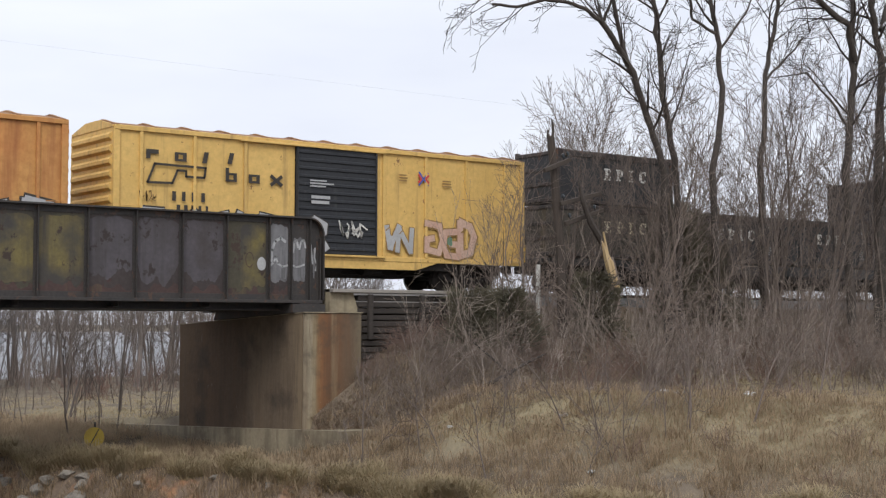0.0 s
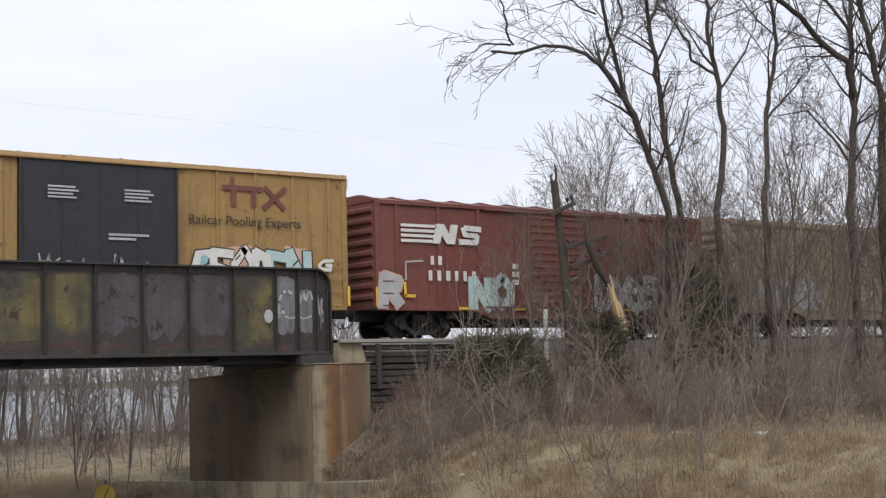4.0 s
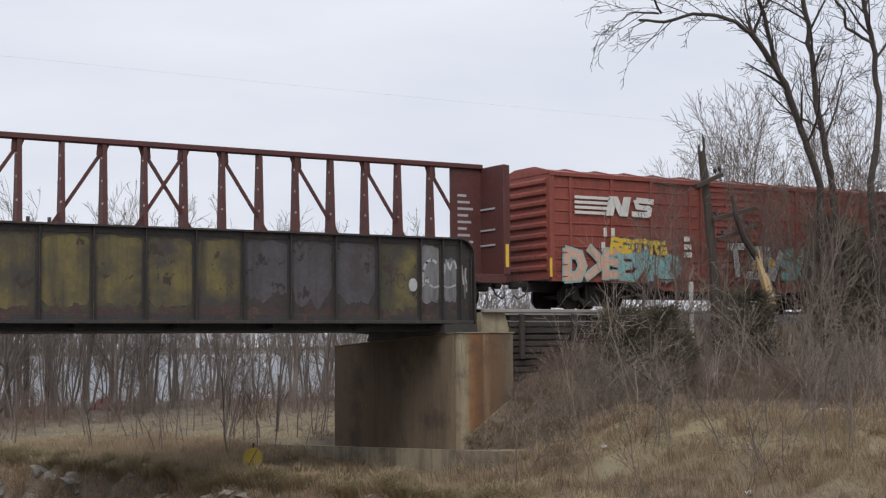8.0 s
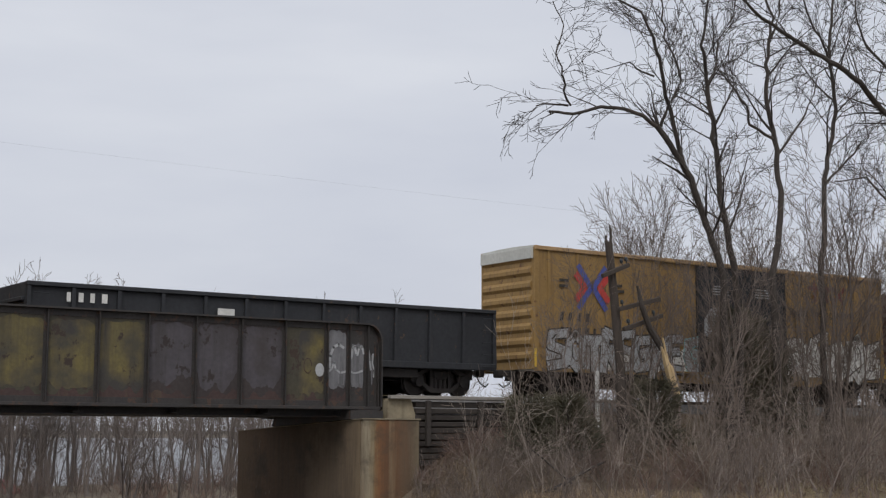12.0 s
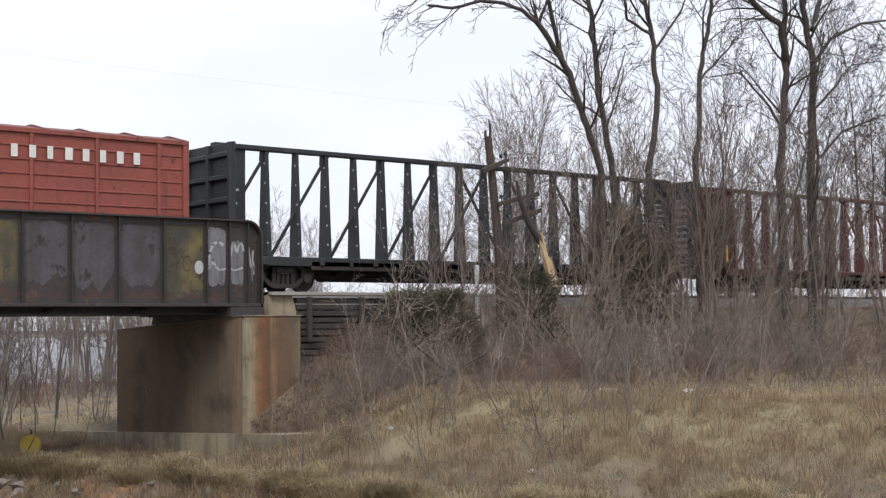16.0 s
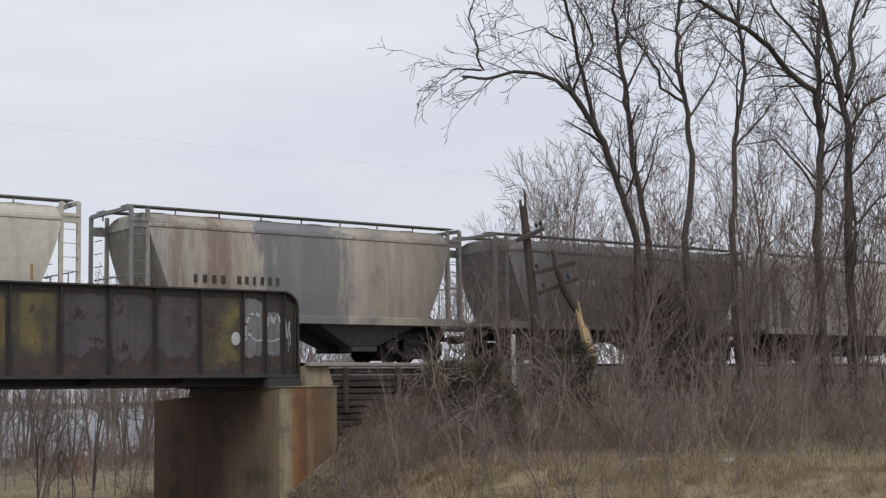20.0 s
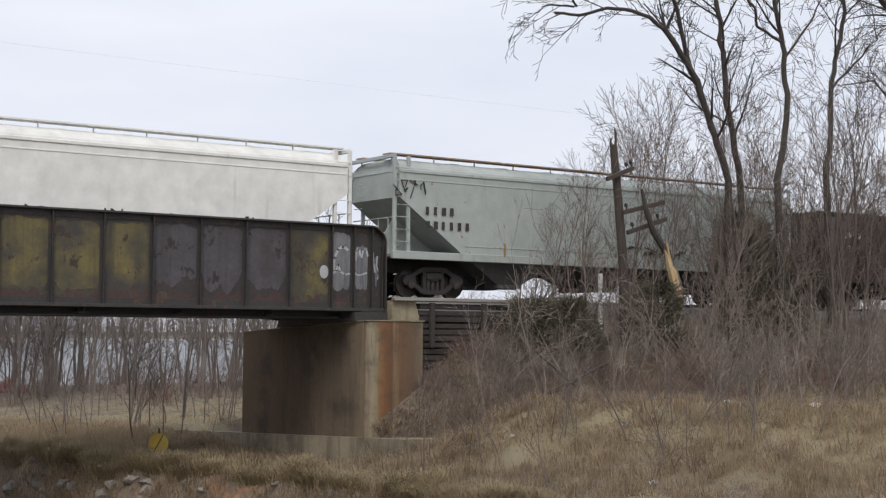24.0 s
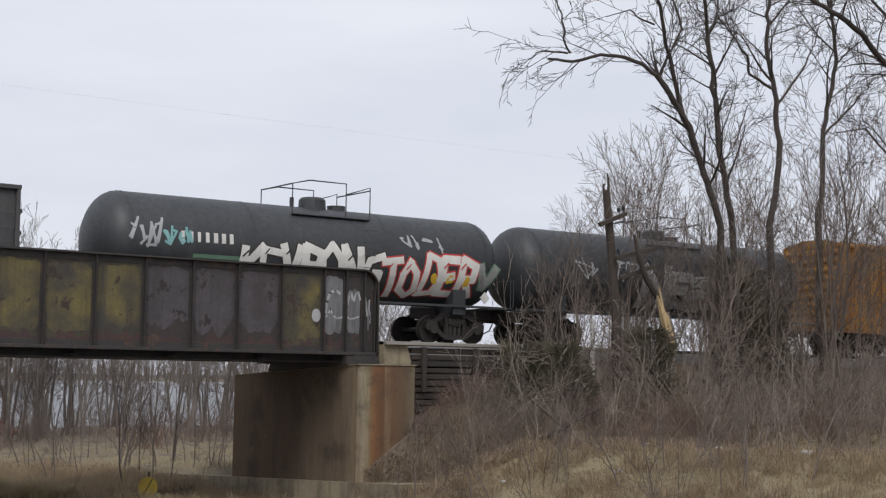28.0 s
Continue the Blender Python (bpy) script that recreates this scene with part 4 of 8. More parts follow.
FORMS = [
    [[(0.1, 0), (0.1, 1), (0.85, 0.85), (0.8, 0.58), (0.1, 0.5)], [(0.35, 0.5), (0.95, 0)]],
    [[(0.9, 0.95), (0.2, 0.85), (0.08, 0.45), (0.25, 0.08), (0.92, 0.1)], [(0.92, 0.1), (0.9, 0.5), (0.55, 0.48)]],
    [[(0.95, 0.9), (0.15, 0.95), (0.12, 0.05), (0.95, 0.02)], [(0.12, 0.5), (0.75, 0.52)]],
    [[(0.5, 1), (0.1, 0.7), (0.12, 0.25), (0.5, 0), (0.9, 0.25), (0.88, 0.7), (0.5, 1)]],
    [[(0.92, 0.95), (0.15, 0.9), (0.12, 0.58), (0.85, 0.45), (0.88, 0.1), (0.08, 0.02)]],
    [[(0.1, 0), (0.15, 1)], [(0.9, 1), (0.2, 0.5), (0.95, 0)]],
    [[(0.05, 1), (0.45, 0.05), (0.9, 1)], [(0.45, 0.05), (0.5, 0.5)]],
    [[(0.05, 0.92), (0.95, 0.98)], [(0.5, 0.95), (0.48, 0)]],
    [[(0.12, 0), (0.12, 0.98), (0.7, 0.85), (0.92, 0.5), (0.7, 0.12), (0.12, 0.02)]],
    [[(0.1, 0), (0.12, 1), (0.88, 0), (0.9, 1)]],
]


def graffiti(car, x0, x1, z0, z1, y, count, fill, edge, seed, accent=None, forms=None, fat=1.0):
    """A sprayed piece of crowded, thick-limbed letter-like forms with a dark outline, each form a part of its own."""
    rng = random.Random(seed)
    w, hh = (x1 - x0) / count, z1 - z0
    for i in range(count):
        form, flip = (FORMS[forms[i]], False) if forms else (rng.choice(FORMS), rng.random() < 0.3)
        cx, lean, tall = x0 + w * i + rng.uniform(-0.06, 0.06) * w, rng.uniform(-0.15, 0.22) * w, rng.uniform(0.85, 1.1)
        base, wide = z0 + rng.uniform(-0.08, 0.08) * hh, w * rng.uniform(0.95, 1.15)
        stroke = fat * min(0.34 * w, 0.3 * hh) * rng.uniform(0.85, 1.15)
        outline, body = Shape(), Shape()
        k = 0
        for line in form:
            pts = [(cx + ((1 - u) if flip else u) * wide + lean * v + rng.gauss(0, 0.03) * w, base + v * hh * tall + rng.gauss(0, 0.03) * hh) for u, v in line]
            for a, b in zip(pts, pts[1:]):
                # layered so that no two faces share a plane
                brush_line(outline, [a, b], y - 0.0006 * (k % 5) - 0.0035 * (i % 2), stroke + 0.42 * stroke / fat ** 2)
                brush_line(body, [a, b], y - 0.009 - 0.0006 * (k % 5) - 0.0035 * (i % 2), stroke)
                k += 1
        part("graffiti_edge", outline, edge, car)
        letter = part("graffiti_letter", body, fill, car, "sprayed thick letter shape")
        if accent and rng.random() < 0.6:
            part("colour_fill", Shape().prism(blob(cx + wide * rng.uniform(0.3, 0.7), base + hh * rng.uniform(0.2, 0.7), w * 0.2, hh * 0.15, rng, 10), "y", y - 0.019, y - 0.001), accent, letter)
        if rng.random() < 0.5:
            gleam = brush_line(Shape(), [(cx + wide * 0.2, base + hh * 0.75), (cx + wide * 0.4, base + hh * 0.88)], y - 0.018, stroke * 0.18)
            part("inner_line", gleam, edge, letter)


def scrawl(car, x, z, y, w, h, ink, seed, width=0.05):
    rng = random.Random(seed)
    for k in range(4):
        pts, px = [], x + w * k / 4
        for i in range(6):
            pts.append((px + rng.uniform(0, w / 3.2), z + rng.uniform(0, h)))
        part("graffiti_stroke", brush_line(Shape(), pts, y - 0.004 * k, width), ink, car)


# ----- box car -----
def box_car(c0, c1, label, mat, eave=4.6, sill=0.95, door=(0.4, 0.6), door_mat="black_door", end_mat=None, roof_mat="roof_rust",
            posts=9, high=False, open_door=None, group="train box cars", panels=False, deep=0.28, post_d=0.07, post_mat=None):
    L, W = c1 - c0, 3.0
    h, y0 = L / 2, -W / 2
    car = thing("box_car", label, "box car", group)
    end_mat = end_mat or mat
    dx0, dx1 = -h + door[0] * L, -h + door[1] * L
    rise = 0.07 if high else 0.27
    # side sheets either side of the door
    for side in (-1, 1):
        ya, yb = sorted((side * W / 2, side * (W / 2 - 0.06)))
        for a, b in ((-h, dx0), (dx1, h)):
            part("side_sheet", Shape().box(a, b, ya, yb, sill + 0.12, eave, 0.01), mat, car)
        xs = [-h + 0.09] + [-h + L * (i + 0.5) / posts for i in range(posts)] + [h - 0.09]
        for x in xs:
            if dx0 - 0.12 < x < dx1 + 0.12:
                continue
            pa, pb = sorted((side * W / 2, side * (W / 2 + post_d)))
            wide = 0.1 if abs(x) > h - 0.2 else 0.055
            part("side_post", Shape().box(x - wide, x + wide, pa, pb, sill + 0.14, eave - 0.03, 0.012), post_mat or mat, car)
        if panels:
            for k in range(8):
                z = sill + 0.35 + k * (eave - sill - 0.4) / 8
                for a, b in ((-h + 0.2, dx0 - 0.1), (dx1 + 0.1, h - 0.2)):
                    pa, pb = sorted((side * W / 2, side * (W / 2 + 0.03)))
                    part("side_corrugation", Shape().box(a, b, pa, pb, z - 0.03, z + 0.03, 0.014), mat, car)
        # sill channel, deeper under the door
        sa, sb = sorted((side * (W / 2 - 0.1), side * (W / 2 + 0.05)))
        s = Shape().box(-h + 0.05, h - 0.05, sa, sb, sill - 0.02, sill + 0.14, 0.012)
        s.prism([(dx0 - 2.6, sill), (dx0 - 1.6, sill - deep), (dx1 + 1.6, sill - deep), (dx1 + 2.6, sill)], "y", sa + 0.02, sb - 0.02)
        part("side_sill", s, mat, car)
        # top chord
        ca, cb = sorted((side * (W / 2 - 0.05), side * (W / 2 + 0.085)))
        part("top_chord", Shape().box(-h, h, ca, cb, eave - 0.1, eave + 0.04, 0.012), "chord_tan" if high else mat, car)
        # door in horizontal corrugations, with track and lock bars
        da, db = dx0, dx1
        if open_door and side == -1:
            da = dx0 + open_door * (dx1 - dx0)
        pa, pb = sorted((side * (W / 2 - 0.02), side * (W / 2 + 0.07)))
        slab = Shape().box(da + 0.02, db - 0.02, pa, pb, sill + 0.16, eave - 0.12, 0.01)
        leaf = part("door", slab, door_mat, car, "corrugated sliding door")
        cor = Shape()
        nrib = 13 if not high else 5
        for k in range(nrib):
            z = sill + 0.32 + k * (eave - sill - 0.6) / (nrib - 1)
            ra, rb = sorted((side * (W / 2 + 0.06), side * (W / 2 + 0.105)))
            cor.box(da + 0.08, db - 0.08, ra, rb, z - 0.055, z + 0.055, 0.03)
        if high:
            cor = Shape()
            for k in range(5):
                x = da + 0.1 + k * (db - da - 0.2) / 4
                ra, rb = sorted((side * (W / 2 + 0.06), side * (W / 2 + 0.1)))
                cor.box(x - 0.03, x + 0.03, ra, rb, sill + 0.2, eave - 0.2, 0.01)
        part("door_ribs", cor, door_mat, leaf)
        for x in (da + 0.05, db - 0.05):
            part("lock_bar", Shape().rod([(x, side * (W / 2 + 0.12), sill + 0.1), (x, side * (W / 2 + 0.12), eave - 0.15)], 0.025, 6), door_mat, leaf)
        part("door_handle", Shape().box(da + 0.04, da + 0.5, *sorted((side * (W / 2 + 0.1), side * (W / 2 + 0.13))), sill + 1.2, sill + 1.26), door_mat, leaf)
        ta, tb = sorted((side * (W / 2), side * (W / 2 + 0.14)))
        for zt in (sill + 0.08, eave - 0.13):
            part("door_track", Shape().box(dx0 - 2.0, dx1 + 0.3, ta, tb, zt, zt + 0.065, 0.01), mat, car)
    # ends: corrugated, with corner posts
    for sgn in (-1, 1):
        xa, xb = sorted((sgn * h, sgn * (h - 0.06)))
        part("end_wall", Shape().box(xa, xb, -W / 2 + 0.06, W / 2 - 0.06, sill + 0.05, eave, 0.01), end_mat, car)
        s = Shape()
        n = 9 if not high else 8
        for k in range(n):
            z = sill + 0.25 + (eave - sill - 0.35) * (k + 0.5) / n
            hh = (eave - sill) / n * 0.34
            x0_, x1_ = sgn * (h - 0.01), sgn * (h + 0.085)
            s.prism([(x0_, z - hh), (x1_, z - hh * 0.35), (x1_, z + hh * 0.35), (x0_, z + hh)], "y", -W / 2 + 0.1, W / 2 - 0.1)
        if high:
            part("end_band", Shape().box(*sorted((sgn * (h - 0.02), sgn * (h + 0.1))), -W / 2 + 0.02, W / 2 - 0.02, eave - 0.42, eave - 0.02, 0.01), "roof_pale", car, "pale weathered band over the end")
        part("end_corrugation", s, end_mat, car)
        gable = Shape().prism([(-W / 2, eave - 0.02), (W / 2, eave - 0.02), (W / 2, eave + 0.04), (0.5, eave + rise), (-0.5, eave + rise), (-W / 2, eave + 0.04)], "x", sgn * (h - 0.05), sgn * (h + 0.02))
        part("end_gable", gable, "roof_pale" if high else end_mat, car)
        add_coupler(car, sgn * h * 0.985, sgn)
        add_truck(car, sgn * (h - 2.2))
        add_ladder(car, sgn * (h - 0.42), y0 - post_d, sill + 0.15, sill + 1.7, mat)
        add_ladder(car, sgn * (h + 0.06), 1.05, sill + 0.15, sill + 1.7, mat, axis="y")
        part("grab_stripe", Shape().box(sgn * h - 0.045, sgn * h + 0.045, y0 - 0.09, y0 - 0.078, sill + 0.12, sill + 0.75), "safety", car)
    # roof with standing panel seams
    roof = Shape().prism([(-W / 2 - 0.05, eave + 0.04), (W / 2 + 0.05, eave + 0.04), (0.5, eave + rise - 0.02), (-0.5, eave + rise - 0.02)], "x", -h, h)
    rf = part("roof", roof, roof_mat, car)
    for k in range(13):
        x = -h + 0.12 + (L - 0.24) * k / 12
        seam = Shape().prism([(-W / 2 - 0.09, eave + 0.05), (W / 2 + 0.09, eave + 0.05), (0.55, eave + rise + 0.03), (-0.55, eave + rise + 0.03)], "x", x - 0.05, x + 0.05)
        part("roof_seam", seam, roof_mat, rf)
    part("floor", Shape().box(-h + 0.1, h - 0.1, -W / 2 + 0.1, W / 2 - 0.1, sill + 0.05, sill + 0.14), "dark_in", car)
    part("centre_sill", Shape().box(-h, h, -0.18, 0.18, sill - 0.32, sill + 0.04, 0.02), "truck", car)
    add_underframe(car, h, sill + 0.02)
    for x in (-2.4, -0.6, 1.4):
        part("cross_bearer", Shape().prism([(-1.4, sill), (1.4, sill), (0.2, sill - 0.3), (-0.2, sill - 0.3)], "x", x - 0.06, x + 0.06), "truck", car)
    part("brake_cylinder", Shape().rod([(0.6, 0.5, sill - 0.25), (1.3, 0.5, sill - 0.25)], 0.16, 10), "truck", car)
    if open_door:
        lining = Shape().box(dx0 - 2.5, dx1 + 2.5, 1.2, 1.4, sill + 0.15, eave - 0.1)
        part("lining", lining, "dark_in", car)
    return join_train(car, c0, c1)


def chevron_emblem(car, cx, cz, w, y):
    """Two pairs of nested chevrons, point to point, in red and blue."""
    u = w / 2
    for sx in (-1, 1):
        blue = brush_line(Shape(), [(cx + sx * u * 0.85, cz + u), (cx + sx * u * 0.1, cz + 0.02)], y, u * 0.3)
        brush_line(blue, [(cx + sx * u * 0.1, cz - 0.02), (cx + sx * u * 0.85, cz - u)], y - 0.001, u * 0.3)
        part("emblem_band", blue, "ink_blue", car)
        red = brush_line(Shape(), [(cx + sx * u, cz + 0.58 * u), (cx + sx * u * 0.5, cz + 0.02)], y - 0.006, u * 0.34)
        brush_line(red, [(cx + sx * u * 0.5, cz - 0.02), (cx + sx * u, cz - 0.58 * u)], y - 0.007, u * 0.34)
        part("emblem_band", red, "ink_red", car)


# ----- centre-beam flat car -----
def centre_beam(c0, c1, label, mat, chord=4.86):
    L = c1 - c0
    h, deck = L / 2, 1.12
    car = thing("centre_beam_car", label, "flat car", "train centre-beam cars")
    part("deck", Shape().box(-h, h, -1.35, 1.35, deck - 0.1, deck, 0.01), mat, car)
    part("centre_sill", Shape().box(-h, h, -0.25, 0.25, deck - 0.5, deck - 0.1, 0.02), "truck", car)
    add_underframe(car, h, deck - 0.1, 0.4, 6)
    for y in (-1.3, 1.3):
        part("side_sill", Shape().box(-h, h, y - 0.06, y + 0.06, deck - 0.28, deck + 0.02, 0.015), mat, car)
    for i in range(10):
        x = -h + 1.2 + (L - 2.4) * i / 9
        part("stake_pocket", Shape().box(x - 0.1, x + 0.1, -1.42, -1.35, deck - 0.26, deck - 0.02, 0.02), mat, car)
    for sgn in (-1, 1):
        xa, xb = sorted((sgn * h, sgn * (h - 0.12)))
        bulk = part("bulkhead", Shape().box(xa, xb, -1.4, 1.4, deck, chord - 0.12, 0.015), mat, car)
        ribs = Shape()
        for k in range(5):
            z = deck + 0.35 + k * 0.72
            ra, rb = sorted((sgn * h, sgn * (h + 0.12)))
            ribs.prism([(ra, z - 0.12), (rb, z - 0.05), (rb, z + 0.05), (ra, z + 0.12)] if sgn > 0 else [(rb, z - 0.12), (ra, z - 0.05), (ra, z + 0.05), (rb, z + 0.12)], "y", -1.36, 1.36)
        for y in (-1.33, 0, 1.33):
            ra, rb = sorted((sgn * h, sgn * (h + 0.13)))
            ribs.box(ra, rb, y - 0.07, y + 0.07, deck, chord - 0.14, 0.01)
        part("bulkhead_rib", ribs, mat, bulk)
        web = part("end_web", Shape().box(*sorted((sgn * (h - 0.12), sgn * (h - 1.3))), -0.05, 0.05, deck, chord - 0.16, 0.01), mat, car)
        for k in range(11):
            xa = sgn * (h - 0.75) - 0.3
            part("data_line", Shape().box(xa, xa + 0.35 + 0.25 * ((k * 7) % 5) / 4, -0.054, -0.05, chord - 1.1 - 0.22 * k, chord - 1.02 - 0.22 * k), "ink_silver", web)
        part("grab_stripe", Shape().box(sgn * h - 0.06, sgn * h + 0.06, -1.415, -1.403, deck + 0.25, deck + 1.0), "safety", car)
        add_ladder(car, sgn * (h + 0.05), -1.0, deck + 0.2, deck + 3.0, mat, axis="y")
        add_coupler(car, sgn * h * 0.99, sgn)
        add_truck(car, sgn * (h - 2.1))
    part("top_chord", Shape().box(-h + 0.1, h - 0.1, -0.16, 0.16, chord - 0.16, chord, 0.02), mat, car)
    n, p = 16, 1.209 * L / 22.3
    xs = [(i - 7.5) * p for i in range(n)]
    for i, x in enumerate(xs):
        wide = 0.085 if i % 2 == 0 else 0.07
        post = Shape().loft([[(x - wide, -0.28, deck), (x + wide, -0.28, deck), (x + wide, 0.28, deck), (x - wide, 0.28, deck)],
                             [(x - wide * 0.8, -0.12, chord - 0.16), (x + wide * 0.8, -0.12, chord - 0.16), (x + wide * 0.8, 0.12, chord - 0.16), (x - wide * 0.8, 0.12, chord - 0.16)]])
        po = part("post", post, mat, car)
        for k in range(5):
            z = deck + 0.5 + k * 0.66
            part("stud", Shape().box(x - wide - 0.012, x - wide + 0.03, -0.29 + 0.045 * k, -0.25 + 0.045 * k, z, z + 0.06), "ink_silver", po)
    for sx in (-1, 1):
        for i in (-1, 0, 2, 4, 6):
            # the pair at the middle crosses; the rest lean away from it
            x = sx * (i + 1.5) * p if i >= 0 else -sx * 0.5 * p
            xb = x + sx * 1.85 * p
            a, b = Vector((x, chord - 0.3)), Vector((xb, deck + 0.05))
            d = (b - a).normalized()
            nn = Vector((-d.y, d.x)) * 0.05
            off = 0.035 * sx if i < 0 else 0.0
            part("brace", Shape().prism([(a + nn)[:], (a - nn)[:], (b - nn)[:], (b + nn)[:]], "y", off - 0.03, off + 0.03), mat, car)
            part("gusset", Shape().prism([(x - 0.17, chord - 0.14), (x + 0.17, chord - 0.14), (x + (0.2 if sx > 0 else 0.04), chord - 0.48), (x - (0.04 if sx > 0 else 0.2), chord - 0.48)], "y", off - 0.05, off + 0.05), mat, car)
    return join_train(car, c0, c1)


# ----- covered hopper -----
def covered_hopper(c0, c1, label, mat, eave=4.1, top=4.55, inset=0.75, curved=True, bays=2, roof_mat=None, shoulder=0.0):
    """inset: how far the body stands in from the car's end at the eave; shoulder: height down to which the ends stay upright."""
    L = c1 - c0
    h, sill, W = L / 2, 1.4, 3.1
    car = thing("covered_hopper", label, "hopper car", "train covered hoppers")
    foot = inset + (1.0 if not shoulder else 2.6)

    def half(z):
        u = (z - sill) / (eave - sill)
        return (1.40 + 0.15 * math.sin(math.pi * min(1, 0.15 + 0.75 * u))) if curved else 1.5

    def back(z):
        if shoulder and z > shoulder:
            return inset
        zt = shoulder if shoulder else eave
        u = max(0.0, (zt - z) / (zt - sill))
        return inset + (foot - inset) * (u ** 1.25 if curved else u)
    zs = [sill + (eave - sill) * i / 12 for i in range(13)]
    if shoulder:
        zs = sorted(zs + [shoulder, shoulder + 0.001])
    rings = []
    for z in zs:
        x, w = h - back(z), half(z)
        rings.append([(-x, -w, z), (x, -w, z), (x, w, z), (-x, w, z)])
    part("body", Shape().loft(rings), mat, car)
    roof = []
    for i in range(7):
        a = math.pi / 2 * i / 6
        z, w = eave + (top - eave) * math.sin(a), half(eave) - (half(eave) - 0.62) * (1 - math.cos(a))
        x = h - inset + 0.02 - 0.15 * (i / 6)
        roof.append([(-x, -w, z), (x, -w, z), (x, w, z), (-x, w, z)])
    rf = part("roof", Shape().loft(roof), roof_mat or mat, car)
    part("eave_moulding", Shape().box(-h + inset, h - inset, -half(eave) - 0.035, -half(eave) + 0.02, eave - 0.06, eave + 0.06, 0.02).box(-h + inset, h - inset, half(eave) - 0.02, half(eave) + 0.035, eave - 0.06, eave + 0.06, 0.02), roof_mat or mat, car)
    for i in range(bays * 3):
        x = -h + inset + 0.9 + (L - 2 * inset - 1.8) * i / (bays * 3 - 1)
        part("hatch", Shape().rod([(x, 0, top - 0.02), (x, 0, top + 0.08)], 0.38, 14), roof_mat or mat, rf)
    for y in (-0.85, 0.85):
        board = part("running_board", Shape().box(-h + 0.25, h - 0.25, y - 0.24, y + 0.24, top + 0.13, top + 0.17), "hop_dark" if curved else "board_rust" if roof_mat else mat, car)
        rails = Shape()
        nst = int(L / 1.6)
        for i in range(nst + 1):
            x = -h + 0.4 + (L - 0.8) * i / nst
            rails.rod([(x, y * 1.1, top - 0.12), (x, y * 1.1, top + 0.13)], 0.025, 5)
        part("board_bracket", rails, mat, board)
    for sgn in (-1, 1):
        frame_s = Shape()
        for y in (-1.4, 1.4):
            for x in (h - 0.22, h - 0.75):
                frame_s.box(sgn * x - 0.06, sgn * x + 0.06, y - 0.05, y + 0.05, sill, top + 0.05, 0.01)
            xa, xb = sorted((sgn * (h - 0.22), sgn * (h - inset)))
            frame_s.box(xa, xb, y - 0.04, y + 0.04, eave - 0.1, eave + 0.18, 0.01)
        xa, xb = sorted((sgn * (h - 0.28), sgn * (h - 0.18)))
        frame_s.box(xa, xb, -1.4, 1.4, top - 0.02, top + 0.1, 0.01)
        part("end_frame", frame_s, mat, car)
        add_ladder(car, sgn * (h - 0.48), -1.42, sill, top - 0.2, mat, 0.5)
        add_ladder(car, sgn * (h - 0.2), 0.9, sill, top - 0.2, mat, axis="y")
        part("end_platform", Shape().box(*sorted((sgn * h, sgn * (h - foot))), -1.35, 1.35, sill - 0.1, sill, 0.01), "hop_dark", car)
        part("shear_plate", Shape().prism([(sgn * (h - 0.2), sill), (sgn * (h - foot - 0.2), sill), (sgn * (h - inset - 0.75), sill + 1.3)], "y", -0.04, 0.04), mat, car)
        # railing and brake gear on the end platform
        s = Shape()
        for y in (-0.9, -0.3, 0.4):
            s.rod([(sgn * (h - 0.3), y, sill), (sgn * (h - 0.3), y, sill + 1.2)], 0.02, 5)
        s.rod([(sgn * (h - 0.3), -1.3, sill + 1.2), (sgn * (h - 0.3), 1.3, sill + 1.2)], 0.02, 5)
        part("end_railing", s, mat, car)
        add_coupler(car, sgn * h * 0.985, sgn)
        add_truck(car, sgn * (h - 2.0))
    for y in (-1.45, 1.45):
        part("side_sill", Shape().box(-h + 0.1, h - 0.1, y - 0.08, y + 0.08, sill - 0.16, sill + 0.1, 0.015), mat, car)
    bw = (L - 2 * foot) / bays
    for i in range(bays):
        x = -h + foot + bw * (i + 0.5)
        for y in (-0.7, 0.7):
            r0 = [(x - bw * 0.46, y - 0.68, sill - 0.05), (x + bw * 0.46, y - 0.68, sill - 0.05), (x + bw * 0.46, y + 0.68, sill - 0.05), (x - bw * 0.46, y + 0.68, sill - 0.05)]
            r1 = [(x - 0.45, y - 0.3, 0.5), (x + 0.45, y - 0.3, 0.5), (x + 0.45, y + 0.3, 0.5), (x - 0.45, y + 0.3, 0.5)]
            part("hopper_bay", Shape().loft([r0, r1]).box(x - 0.5, x + 0.5, y - 0.4, y + 0.4, 0.38, 0.52, 0.02), "bay", car, "discharge bay coloured dark for the shade under the car")
    if not curved:
        for z in (eave - 0.3, sill + 0.32):
            part("side_bead", Shape().box(-h + inset + (0.02 if z > 3 else foot - inset), h - inset - (0.02 if z > 3 else foot - inset), -1.515, -1.49, z, z + 0.05, 0.008), mat, car)
        for i in range(4):
            x = -h + foot + (L - 2 * foot) * (i + 0.5) / 4
            part("reflector", Shape().box(x - 0.04, x + 0.04, -1.54, -1.53, sill + 0.05, sill + 0.5), "ochre", car)
    part("centre_sill", Shape().box(-h, h, -0.2, 0.2, sill - 0.55, sill - 0.12, 0.02), "truck", car)
    return join_train(car, c0, c1)


